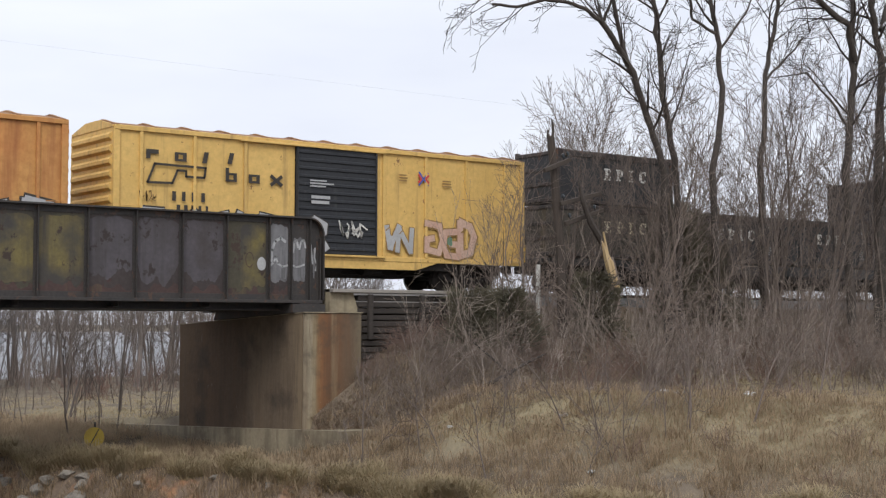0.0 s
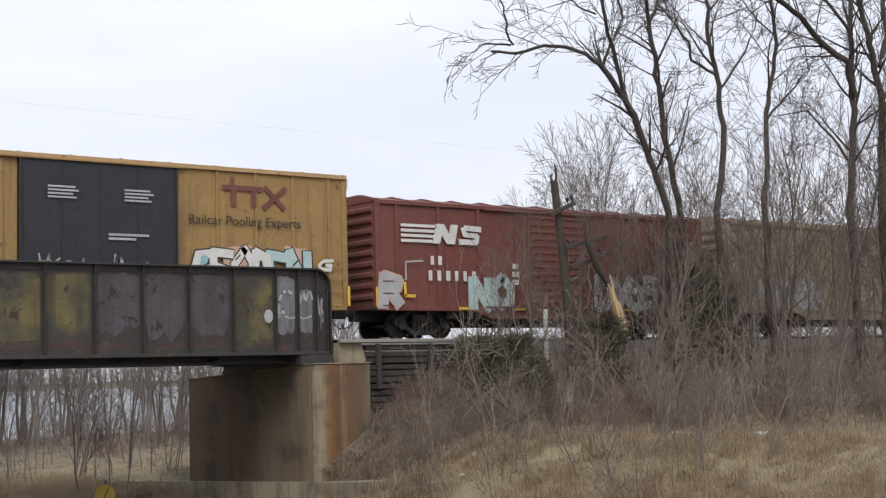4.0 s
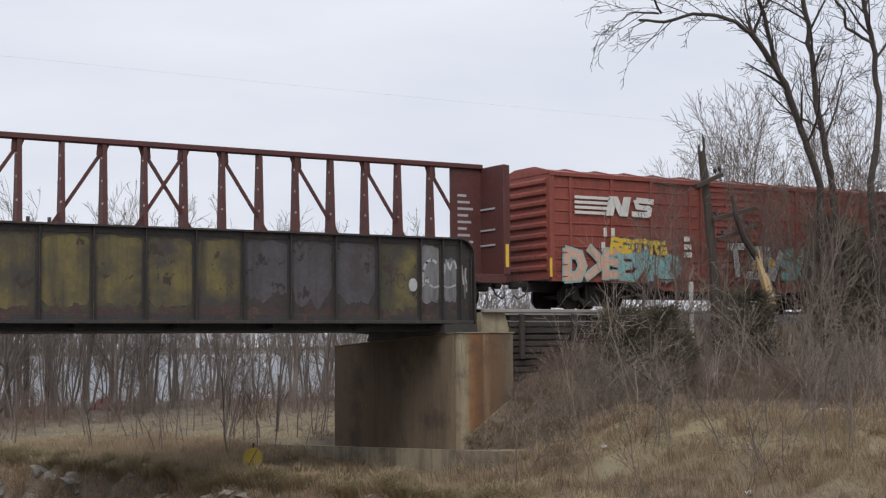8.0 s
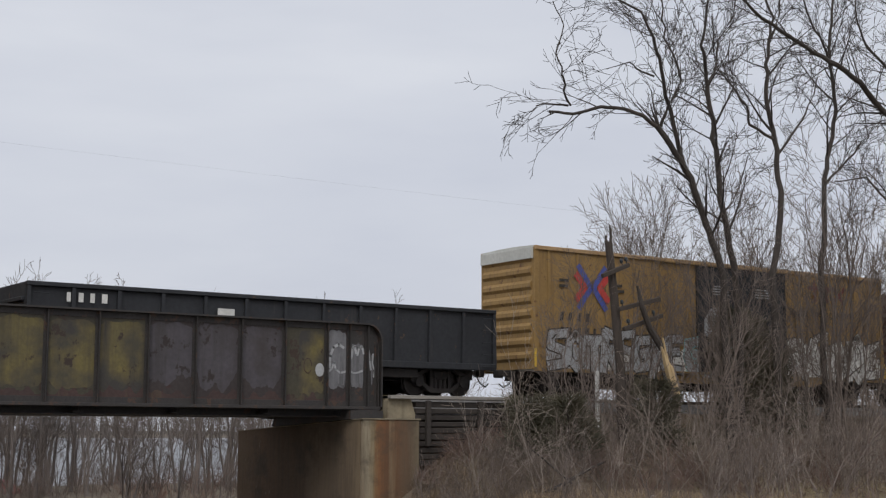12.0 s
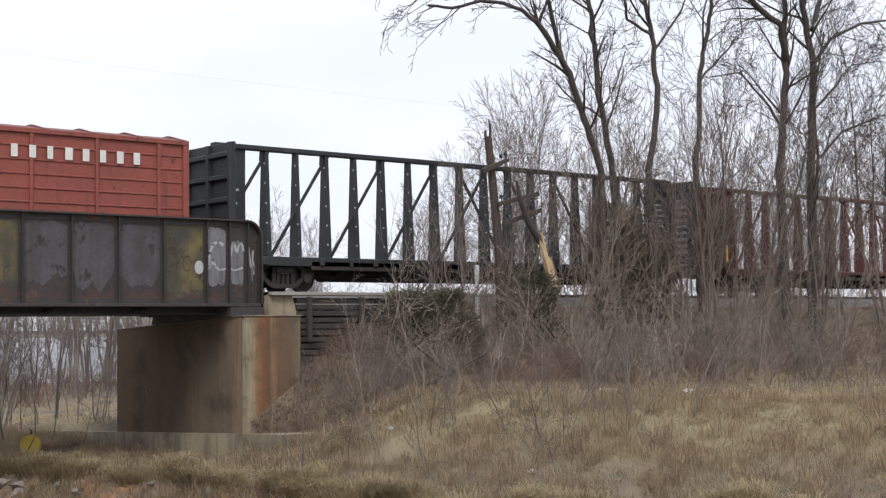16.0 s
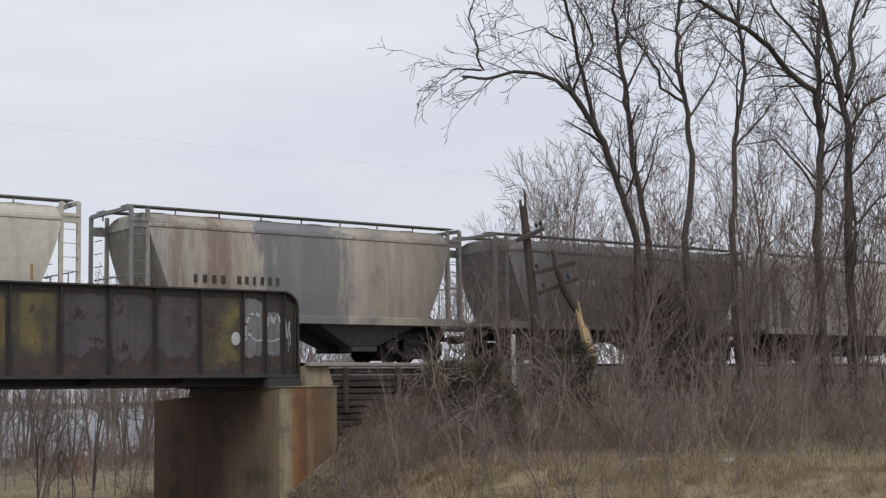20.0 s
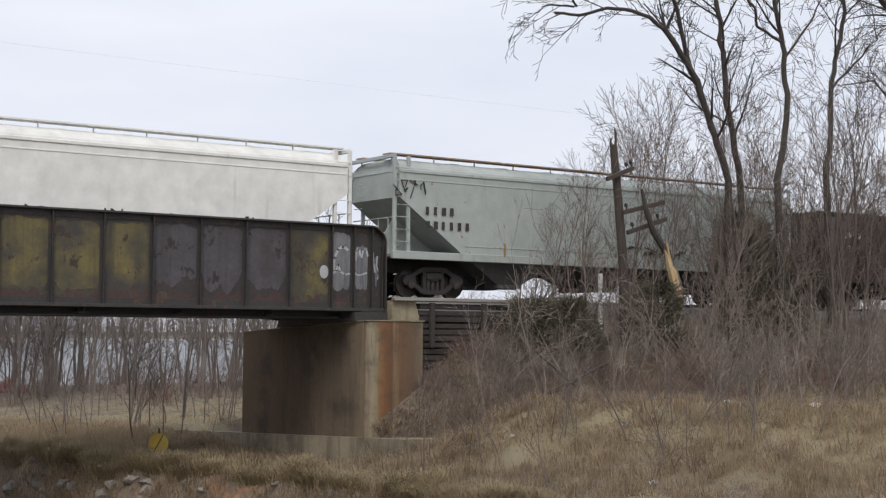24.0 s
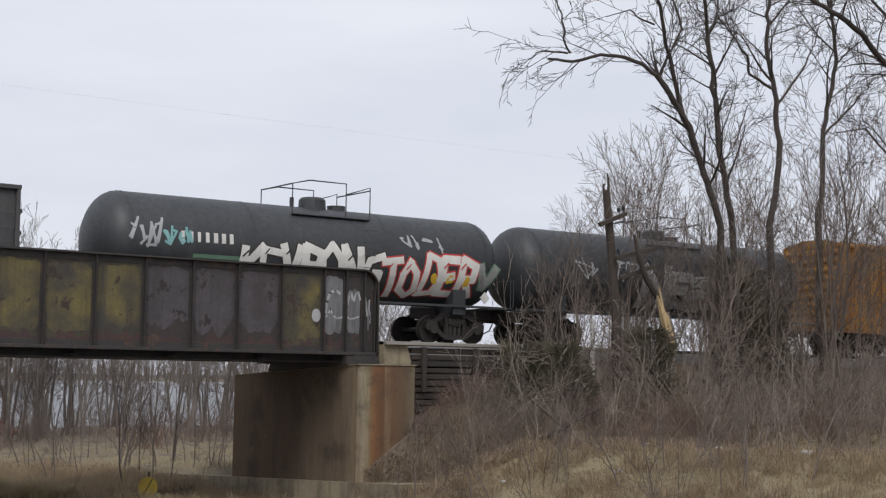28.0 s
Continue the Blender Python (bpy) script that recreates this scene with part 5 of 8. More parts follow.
# ----- gondola -----
def gondola(c0, c1, label, mat, top=3.9, bottom=1.15, posts=11, load=0.4, first=None, chord_mat=None):
    L = c1 - c0
    h, W = L / 2, 3.0
    car = thing("gondola_car", label, "gondola car", "train gondolas")
    for side in (-1, 1):
        ya, yb = sorted((side * W / 2, side * (W / 2 - 0.05)))
        xs = [-h + L * i / posts for i in range(posts + 1)]
        for i in range(posts):
            m = first if first and i == 0 else mat
            part("side_panel", Shape().box(xs[i], xs[i + 1], ya, yb, bottom + 0.1, top - 0.05), m, car)
        for i, x in enumerate(xs):
            pa, pb = sorted((side * W / 2, side * (W / 2 + 0.11)))
            x = min(max(x, -h + 0.07), h - 0.07)
            s = Shape().loft([[(x - 0.075, pa, bottom + 0.1), (x + 0.075, pa, bottom + 0.1), (x + 0.075, pb, bottom + 0.1), (x - 0.075, pb, bottom + 0.1)],
                              [(x - 0.05, pa, top - 0.1), (x + 0.05, pa, top - 0.1), (x + 0.05, pb, top - 0.1), (x - 0.05, pb, top - 0.1)]])
            part("side_post", s, first if first and i == 0 else mat, car)
        ca, cb = sorted((side * (W / 2 - 0.06), side * (W / 2 + 0.13)))
        part("top_chord", Shape().box(-h, h, ca, cb, top - 0.13, top, 0.02), chord_mat or mat, car)
        part("side_sill", Shape().box(-h, h, ca, cb, bottom - 0.12, bottom + 0.1, 0.02), mat, car)
    for sgn in (-1, 1):
        xa, xb = sorted((sgn * h, sgn * (h - 0.06)))
        part("end_wall", Shape().box(xa, xb, -W / 2 + 0.05, W / 2 - 0.05, bottom, top - 0.02), first if first and sgn < 0 else mat, car)
        s = Shape()
        for k in range(4):
            z = bottom + 0.3 + k * (top - bottom - 0.4) / 4
            ra, rb = sorted((sgn * h, sgn * (h + 0.1)))
            s.box(ra, rb, -W / 2 + 0.05, W / 2 - 0.05, z - 0.06, z + 0.06, 0.02)
        part("end_rib", s, mat, car)
        add_ladder(car, sgn * (h - 0.4), -W / 2 - 0.11, bottom, min(top - 0.2, bottom + 2.4), mat)
        add_ladder(car, sgn * (h + 0.1), 1.0, bottom, min(top - 0.2, bottom + 2.0), mat, axis="y")
        add_coupler(car, sgn * h * 0.985, sgn)
        add_truck(car, sgn * (h - 1.9))
    part("floor", Shape().box(-h + 0.05, h - 0.05, -W / 2 + 0.05, W / 2 - 0.05, bottom, bottom + 0.08), mat, car)
    part("centre_sill", Shape().box(-h, h, -0.25, 0.25, bottom - 0.4, bottom, 0.02), "truck", car)
    add_underframe(car, h, bottom - 0.12)
    if load:
        n, m = 28, 6
        vs = [(-h + 0.07 + (L - 0.14) * i / n, -1.43 + 2.86 * j / m, top - load + 0.22 * noise.noise((i * 0.5 + c0, j * 0.6, 2)) - (0.25 if i in (0, n) or j in (0, m) else 0)) for j in range(m + 1) for i in range(n + 1)]
        fs = [(j * (n + 1) + i, j * (n + 1) + i + 1, (j + 1) * (n + 1) + i + 1, (j + 1) * (n + 1) + i) for j in range(m) for i in range(n)]
        part("load_surface", Shape().add(vs, fs), "load", car)
    return join_train(car, c0, c1)


# ----- tank car -----
def tank_car(c0, c1, label, mat="tank", top=4.25, rad=1.5, dome_at=0.2):
    L = c1 - c0
    h, zc = L / 2, top - rad
    car = thing("tank_car", label, "tank car", "train tank cars")
    n = 32
    prof = [(-h + 0.9 * (1 - math.cos(a)), rad * math.sin(a)) for a in [math.pi / 2 * i / 8 for i in range(9)]]
    prof += [(0.0, rad)] + [(-x, r) for x, r in prof[::-1]]
    rings = [[(x, max(r, 0.01) * math.cos(t), zc + max(r, 0.01) * math.sin(t)) for t in [2 * math.pi * k / n for k in range(n)]] for x, r in prof]
    part("tank", Shape().loft(rings), mat, car, smooth=True)
    for x in (-h + 0.95, -2.4, 2.4, h - 0.95):
        band = [[(x + dx, (rad + 0.012) * math.cos(t), zc + (rad + 0.012) * math.sin(t)) for t in [2 * math.pi * k / n for k in range(n)]] for dx in (-0.03, 0.03)]
        part("weld_band", Shape().loft(band, False), mat, car)
    part("dome", Shape().rod([(dome_at, 0, top - 0.08), (dome_at, 0, top + 0.26), (dome_at, 0, top + 0.34)], [0.46, 0.44, 0.36], 16), mat, car)
    part("fill_pipe", Shape().rod([(dome_at + 0.9, 0, top - 0.05), (dome_at + 0.9, 0, top + 0.14)], 0.3, 12).rod([(dome_at - 0.75, 0, top - 0.05), (dome_at - 0.75, 0, top + 0.3)], 0.07, 8), mat, car)
    s = Shape()
    r0, r1, zt = dome_at - 1.3, dome_at + 1.55, top + 0.75
    for y in (-1.05, 1.05):
        s.rod([(r0, y, top - 0.35), (r0, y, zt - 0.15), (r0 + 0.6, y, zt), (r1 - 0.9, y, zt), (r1 - 0.9, y, top - 0.35)], 0.022, 6)
        s.rod([(r1, y, top - 0.35), (r1, y, zt - 0.05), (r1 - 0.9, y, zt - 0.35)], 0.022, 6)
    for x in (r0, r1):
        s.rod([(x, -1.05, zt - 0.15), (x, 1.05, zt - 0.15)], 0.022, 6)
    part("dome_railing", s, mat, car)
    part("dome_platform", Shape().box(r0, r1, -1.1, -0.7, top - 0.37, top - 0.33, 0.01).box(r0, r1, 0.7, 1.1, top - 0.37, top - 0.33, 0.01), mat, car)
    add_ladder(car, r1 - 0.3, -rad - 0.06, 1.1, top - 0.5, mat)
    for sgn in (-1, 1):
        part("stub_sill", Shape().box(*sorted((sgn * (h + 0.35), sgn * (h - 2.9))), -0.22, 0.22, 0.85, 1.2, 0.02), "truck", car)
        part("end_platform", Shape().box(*sorted((sgn * (h + 0.4), sgn * (h - 0.3))), -1.35, 1.35, 1.2, 1.26), mat, car)
        part("bolster_saddle", Shape().box(sgn * (h - 1.9) - 0.25, sgn * (h - 1.9) + 0.25, -1.3, 1.3, 0.95, zc - 0.95, 0.02), mat, car)
        g = Shape()
        for y in (-1.3, 1.3):
            g.rod([(sgn * (h + 0.36), y, 1.25), (sgn * (h + 0.36), y, 2.2)], 0.02, 5)
        g.rod([(sgn * (h + 0.36), -1.3, 2.2), (sgn * (h + 0.36), 1.3, 2.2)], 0.02, 5)
        part("end_railing", g, mat, car)
        add_coupler(car, sgn * (h + 0.2), sgn)
        add_truck(car, sgn * (h - 1.9))
    part("side_walk", Shape().box(-h + 0.2, h - 0.2, -1.4, -1.25, 1.2, 1.28, 0.01), mat, car)
    return join_train(car, c0, c1)


def on_tank(car, shape_part, top, rad):
    """Wraps a flat marking part round the tank's side."""
    zc = top - rad
    bm = bmesh.new()
    bm.from_mesh(shape_part.data)
    long = [e for e in bm.edges if e.calc_length() > 0.15]
    bmesh.ops.subdivide_edges(bm, edges=long, cuts=4, use_grid_fill=True)
    for v in bm.verts:
        lift = -rad - v.co.y if v.co.y < -rad else 0.0
        a = (v.co.z - zc) / rad
        r = rad + 0.008 + lift
        v.co.y, v.co.z = -r * math.cos(a), zc + r * math.sin(a)
    bm.to_mesh(shape_part.data)
    bm.free()


# ----- flat car and rubbish containers -----
def container_flat(c0, c1):
    L = c1 - c0
    h = L / 2
    car = thing("container_flat_car", "black steel flat car carrying rubbish containers", "flat car", "train container flats")
    part("deck", Shape().box(-h, h, -1.3, 1.3, 1.16, 1.3, 0.01), "black", car)
    for y in (-1.3, 1.3):
        part("side_sill", Shape().prism([(-h, 1.3), (-h, 1.05), (-h + 3.6, 1.05), (-h + 4.6, 0.75), (h - 4.6, 0.75), (h - 3.6, 1.05), (h, 1.05), (h, 1.3)], "y", y - 0.06, y + 0.06), "black", car)
    for i in range(9):
        x = -h + 1 + (L - 2) * i / 8
        part("container_pad", Shape().box(x - 0.15, x + 0.15, -1.4, -1.1, 1.3, 1.36, 0.01), "rail_steel", car)
    for sgn in (-1, 1):
        add_coupler(car, sgn * h * 0.99, sgn)
        add_truck(car, sgn * (h - 2.3))
    part("centre_sill", Shape().box(-h, h, -0.3, 0.3, 0.7, 1.16, 0.02), "truck", car)
    add_underframe(car, h, 0.9, 0.36, 7)
    return join_train(car, c0, c1)


def rubbish_container(c0, base, mat, label, ink="ink_white", seed=1, letters=True):
    L, W, H = 6.06, 2.44, 1.99
    h = L / 2
    box = thing("container", label, "container", "containers on the train")
    z0, z1 = base - 0.0, base + H - 0.02
    for side in (-1, 1):
        ya, yb = sorted((side * (W / 2 - 0.05), side * (W / 2 - 0.1)))
        part("side_wall", Shape().box(-h + 0.1, h - 0.1, ya, yb, z0 + 0.1, z1 - 0.1), mat, box)
        for k in range(4):
            x = -h + 1.25 + (L - 2.5) * k / 3
            pa, pb = sorted((side * (W / 2 - 0.06), side * (W / 2 - 0.012)))
            part("side_rib", Shape().box(x - 0.06, x + 0.06, pa, pb, z0 + 0.13, z1 - 0.2, 0.012), mat, box)
        ra, rb = sorted((side * (W / 2 - 0.12), side * W / 2))
        part("top_rail", Shape().box(-h + 0.1, h - 0.1, ra, rb, z1 - 0.24, z1, 0.02), "cont_rail", box)
        part("bottom_rail", Shape().box(-h + 0.1, h - 0.1, ra, rb, z0 + 0.02, z0 + 0.15, 0.02), "cont_rail", box)
        for sgn in (-1, 1):
            xa, xb = sorted((sgn * h, sgn * (h - 0.16)))
            pa, pb = sorted((side * W / 2, side * (W / 2 - 0.16)))
            part("corner_post", Shape().box(xa, xb, pa, pb, z0, z1 + 0.02, 0.02), "cont_rail", box)
    for sgn in (-1, 1):
        xa, xb = sorted((sgn * (h - 0.04), sgn * (h - 0.1)))
        part("end_wall", Shape().box(xa, xb, -W / 2 + 0.1, W / 2 - 0.1, z0 + 0.08, z1 - 0.08), mat, box)
        ra, rb = sorted((sgn * (h - 0.05), sgn * (h + 0.0)))
        s = Shape()
        for z in (z0 + 0.12, z0 + 0.7, z0 + 1.25, z1 - 0.12):
            s.box(ra, rb, -W / 2 + 0.12, W / 2 - 0.12, z - 0.07, z + 0.07, 0.02)
        part("end_rib", s, "cont_rail", box)
    part("lid", Shape().box(-h + 0.12, h - 0.12, -W / 2 + 0.1, W / 2 - 0.1, z1 - 0.12, z1 - 0.05, 0.02), "cont_rail", box)
    part("floor", Shape().box(-h + 0.1, h - 0.1, -W / 2 + 0.1, W / 2 - 0.1, z0 + 0.02, z0 + 0.1), mat, box)
    if letters:
        yl = -W / 2 + 0.011
        strokes = [
            [(0, 0.34, 0, 0.06), (0.05, 0.19, 0.06, 0.38), (0, 0.34, 0.38, 0.44), (0.19, 0.27, 0.19, 0.25), (0.29, 0.34, 0.06, 0.14), (0.29, 0.34, 0.3, 0.38)],
            [(0, 0.24, 0, 0.05), (0.05, 0.19, 0.05, 0.38), (0, 0.27, 0.38, 0.44), (0.19, 0.27, 0.17, 0.22), (0.25, 0.37, 0.2, 0.4)],
            [(0.04, 0.28, 0, 0.05), (0.09, 0.23, 0.05, 0.39), (0.04, 0.28, 0.39, 0.44)],
            [(0, 0.14, 0.07, 0.37), (0.07, 0.3, 0, 0.07), (0.07, 0.3, 0.37, 0.44), (0.29, 0.35, 0.29, 0.44), (0.29, 0.34, 0.05, 0.12)],
        ]
        for k, boxes in enumerate(strokes):
            s = Shape()
            for n, (xa, xb, za, zb) in enumerate(boxes):
                s.box(-h + 2.35 + 0.62 * k + xa, -h + 2.35 + 0.62 * k + xb, yl - 0.003 - 0.0005 * n, yl, z0 + 0.95 + za, z0 + 0.95 + zb)
            part("letter_bar", s, ink, box)
        for x in (-h + 0.55, h - 0.62):
            part("reflector", Shape().box(x, x + 0.07, yl - 0.003, yl, z0 + 1.5, z0 + 1.6), "ink_silver", box)
        stripes(box, h - 0.75, z0 + 0.72, yl, 0.35, 4, "cont_rail" if mat != "cont_black" else "ink_silver", seed=seed)
    return join_train(box, c0, c0 + L)


# ---------- the train, car after car ----------
YF = -1.5           # near side sheet of a car
YP = -1.565


def build_train():
    # orange box car ahead of the yellow one
    c = box_car(-0.1, 15.47, "rust-streaked orange box car", "orange", eave=4.6, door_mat="orange")
    graffiti(c, 3.2, 7.3, 1.2, 2.3, YP, 5, "ink_silver", "ink_black", 11)
    # yellow box car with black door
    c = box_car(16.85, 32.4, "bright yellow box car with a black corrugated door", "yellow", eave=4.6, door=(0.393, 0.592))
    h = 15.55 / 2
    for i, (x, z) in enumerate(((1.0, 3.72), (1.92, 3.70), (2.82, 3.70), (3.68, 3.74), (3.62, 3.2), (4.42, 3.2), (5.22, 3.2))):
        s = Shape()
        if i in (2, 3):
            s.prism([(x - h, z), (x - h + 0.15, z), (x - h + 0.23, z + 0.34), (x - h + 0.08, z + 0.34)], "y", YP - 0.003, YP)
        elif i == 0:
            s.box(x - h, x - h + 0.14, YP - 0.003, YP, z, z + 0.28).box(x - h + 0.14, x - h + 0.4, YP - 0.003, YP, z + 0.15, z + 0.28)
        elif i == 6:
            brush_line(s, [(x - h, z), (x - h + 0.36, z + 0.26)], YP, 0.11)
            brush_line(s, [(x - h, z + 0.26), (x - h + 0.36, z)], YP - 0.006, 0.11)
        else:
            s.box(x - h, x - h + 0.12, YP - 0.003, YP, z, z + (0.42 if i == 4 else 0.27)).box(x - h + 0.27, x - h + 0.39, YP - 0.003, YP, z, z + 0.27)
            s.box(x - h + 0.12, x - h + 0.27, YP - 0.003, YP, z, z + 0.07).box(x - h + 0.12, x - h + 0.27, YP - 0.003, YP, z + 0.2, z + 0.27)
        part("letter_bar", s, "ink_black", c)
    logo = Shape()
    brush_line(logo, [(1.05 - h, 3.02), (1.28 - h, 3.58), (2.95 - h, 3.56), (2.9 - h, 3.26), (2.3 - h, 3.26), (2.3 - h, 3.43), (2.02 - h, 3.43), (1.85 - h, 3.04), (1.05 - h, 3.02)], YP, 0.07)
    part("outline_emblem", logo, "ink_black", c)
    bars(c, "letter_bar", 1.85 - h, 2.52, YP, 4, 0.24, 0.28, 0.08, "ink_black", rng_seed=4)
    bars(c, "letter_bar", 2.0 - h, 2.18, YP, 5, 0.18, 0.23, 0.06, "ink_black", rng_seed=6)
    scrawl(c, 0.8 - h, 2.45, YP, 0.5, 0.35, "ochre", 3, 0.035)
    graffiti(c, 0.9 - h, 5.4 - h, 1.3, 2.1, YP, 7, "ink_silver", "ink_black", 21)
    chevron_emblem(c, 11.1 - h, 3.75, 0.42, YP)
    stripes(c, 10.1 - h, 3.85, YP, 0.42, 3, "ochre", seed=3)
    stripes(c, 11.9 - h, 3.75, YP, 0.42, 3, "ochre", seed=5)
    stripes(c, 6.6 - h, 3.45, -1.62, 0.9, 3, "ink_silver", seed=8)
    stripes(c, 6.65 - h, 2.95, -1.62, 0.9, 2, "ink_silver", step=0.16, h=0.1, seed=9)
    graffiti(c, 6.2 - h, 7.3 - h, 1.25, 2.05, -1.62, 2, "ink_silver", "ink_black", 31, "ink_pink")
    scrawl(c, 7.5 - h, 1.6, -1.62, 1.3, 0.6, "ink_white", 33, 0.05)
    graffiti(c, 9.4 - h, 10.6 - h, 1.3, 2.1, YP, 2, "ink_silver", "ochre", 41)
    graffiti(c, 11.2 - h, 13.3 - h, 1.2, 2.25, YP, 3, "ink_pink", "ochre", 42, "ink_green")

    # flats of rubbish containers
    for c0, c1, first, step in ((33.9, 59.7, 34.3, 6.27), (60.5, 86.2, 60.9, 6.27)):
        container_flat(c0, c1)
    dark = "sooty black open-top rubbish container with pale letter bars"
    olive = "dirty olive-black open-top rubbish container with yellowed letter bars"
    green = "grey-green streaked open-top rubbish container"
    plan = [(34.3, 1.36, "cont_olive", olive, "ink_cream"), (34.3, 3.35, "cont_black", dark, "ink_white"), (40.57, 1.36, "cont_black", dark, "ink_white"), (46.84, 1.36, "cont_black", dark, "ink_white"),
            (53.11, 1.36, "cont_black", dark, "ink_white"), (53.11, 3.35, "cont_black", dark, "ink_white"), (60.9, 1.36, "cont_black", dark, "ink_white"), (60.9, 3.35, "cont_black", dark, "ink_white"),
            (67.17, 1.36, "cont_olive", olive, "ink_white"), (73.44, 1.36, "cont_olive", olive, "ink_cream"), (79.71, 1.36, "cont_green", green, "hop_dark"), (79.71, 3.35, "cont_green", green, "hop_dark")]
    for i, (c0, base, mat, label, ink) in enumerate(plan):
        rubbish_container(c0, base, mat, label, ink, i)

    # tall yellow box car
    def tall_yellow(c0, c1, mat, seed, pieces):
        c = box_car(c0, c1, "tall faded yellow box car with wide black doors", mat, eave=5.25, door=(0.418, 0.678), roof_mat="roof_pale", posts=14, high=True, post_d=0.045)
        h, y = (c1 - c0) / 2, -1.552
        chevron_emblem(c, 2.62 - h, 3.95, 1.45, y)
        stripes(c, 1.1 - h, 4.2, y, 0.55, 2, "ink_black", 0.2, 0.1, seed)
        stripes(c, 3.65 - h, 4.15, y, 0.55, 2, "ink_black", 0.2, 0.1, seed + 1)
        bars(c, "letter_bar", 1.1 - h, 2.72, y, 4, 0.27, 0.3, 0.12, "ink_black", 0.06, seed)
        bars(c, "letter_bar", 1.1 - h, 2.22, y, 6, 0.24, 0.28, 0.14, "ink_black", 0.06, seed + 2)
        for x in (8.6, 10.9):
            stripes(c, x - h, 4.4, -1.62, 0.95, 4, "ink_silver", 0.1, 0.055, seed + 3)
        stripes(c, 10.4 - h, 3.1, -1.62, 1.3, 2, "ink_silver", 0.12, 0.07, seed + 4)
        scrawl(c, 8.3 - h, 1.5, -1.62, 1.5, 1.0, "ink_silver", seed + 5, 0.05)
        scrawl(c, 10.3 - h, 1.5, -1.62, 1.5, 1.0, "ink_silver", seed + 6, 0.05)
        mark = Shape().box(14.1 - h, 15.5 - h, y - 0.003, y, 4.58, 4.74).box(14.4 - h, 14.58 - h, y - 0.0036, y, 4.1, 4.58).box(15.1 - h, 15.28 - h, y - 0.0036, y, 4.1, 4.58)
        mark.box(14.4 - h, 14.52 - h, y - 0.0036, y, 4.74, 4.98)
        part("emblem_bar", mark, "red", c)
        cross = brush_line(Shape(), [(15.55 - h, 4.1), (16.3 - h, 4.72)], y, 0.15)
        brush_line(cross, [(15.6 - h, 4.72), (16.25 - h, 4.1)], y - 0.004, 0.15)
        part("emblem_cross", cross, "red", c)
        text = bpy.data.curves.new("slogan", "FONT")
        text.body, text.size, text.extrude = "Railcar Pooling Experts", 0.42, 0.002
        text.materials.append(M["ink_black"])
        slogan = new("slogan", text)
        slogan.parent = c
        slogan.matrix_local = pose(12.95 - h, y - 0.003, 3.5, 90, 0, 0)
        for x0, x1, z0, z1, n, fill, edge in pieces:
            graffiti(c, x0 - h, x1 - h, z0, z1, y, n, fill, edge, seed + n + 31, fat=1.12)
        return c
    c = tall_yellow(87.9, 106.5, "ochre", 50, [(1.2, 5.4, 1.15, 2.1, 6, "ink_silver", "ochre")])
    rng = random.Random(52)
    for x, z, rx, rz in ((14.6, 2.5, 0.6, 0.45), (16.7, 2.55, 0.55, 0.42)):
        part("pink_haze", Shape().prism(blob(x - 9.3, z, rx, rz, rng, 14), "y", YP - 0.012, YP), "ink_pink", c)
    graffiti(c, 13.0 - 9.3, 15.7 - 9.3, 1.5, 2.75, YP - 0.016, 4, "ink_white", "ink_black", 53, "ink_teal", forms=(1, 4, 3, 8), fat=1.15)
    graffiti(c, 15.6 - 9.3, 17.2 - 9.3, 1.5, 2.65, YP - 0.016, 2, "ink_pale_teal", "ink_black", 54, forms=(2, 9), fat=1.15)
    graffiti(c, 17.45 - 9.3, 17.95 - 9.3, 2.2, 2.6, YP - 0.004, 1, "ink_white", "ochre", 55)

    # oxide red box cars
    def road_red(c0, c1, mat, seed, label, ribbed=True):
        c = box_car(c0, c1, label, mat, eave=4.55, door=(0.42, 0.61), door_mat=mat, panels=ribbed, roof_mat=mat)
        h = (c1 - c0) / 2
        for k in range(4):
            part("emblem_stripe", Shape().box(1.0 - h, 2.3 - h + 0.06 * k, -1.583, -1.58, 3.22 + k * 0.17, 3.32 + k * 0.17), "ink_white", c)
        slab = Shape().prism([(2.3 - h, 3.2), (2.62 - h, 3.2), (2.7 - h, 3.5), (2.9 - h, 3.2), (3.25 - h, 3.2), (3.4 - h, 3.87), (3.08 - h, 3.87), (3.0 - h, 3.55), (2.82 - h, 3.87), (2.45 - h, 3.87)], "y", -1.583, -1.58)
        part("emblem_block", slab, "ink_white", c)
        curve = Shape()
        brush_line(curve, [(4.35 - h, 3.75), (3.7 - h, 3.78)], -1.58, 0.19)
        brush_line(curve, [(3.62 - h, 3.74), (3.68 - h, 3.56)], -1.5806, 0.2)
        brush_line(curve, [(3.7 - h, 3.54), (4.2 - h, 3.52)], -1.5812, 0.17)
        brush_line(curve, [(4.22 - h, 3.5), (4.18 - h, 3.32)], -1.5818, 0.2)
        brush_line(curve, [(4.15 - h, 3.29), (3.48 - h, 3.29)], -1.5824, 0.19)
        part("emblem_block", curve, "ink_white", c)
        bars(c, "letter_bar", 2.2 - h, 2.48, -1.58, 2, 0.26, 0.3, 0.06, "ink_white", rng_seed=seed)
        bars(c, "letter_bar", 2.1 - h, 1.95, -1.58, 6, 0.27, 0.34, 0.1, "ink_white", rng_seed=seed + 1)
        stripes(c, 5.75 - h, 2.6, -1.58, 0.4, 3, "ink_white", 0.28, 0.18, seed)
        return c
    c = road_red(107.6, 123.1, "red", 60, "oxide red box car with white emblem and graffiti along its sill", False)
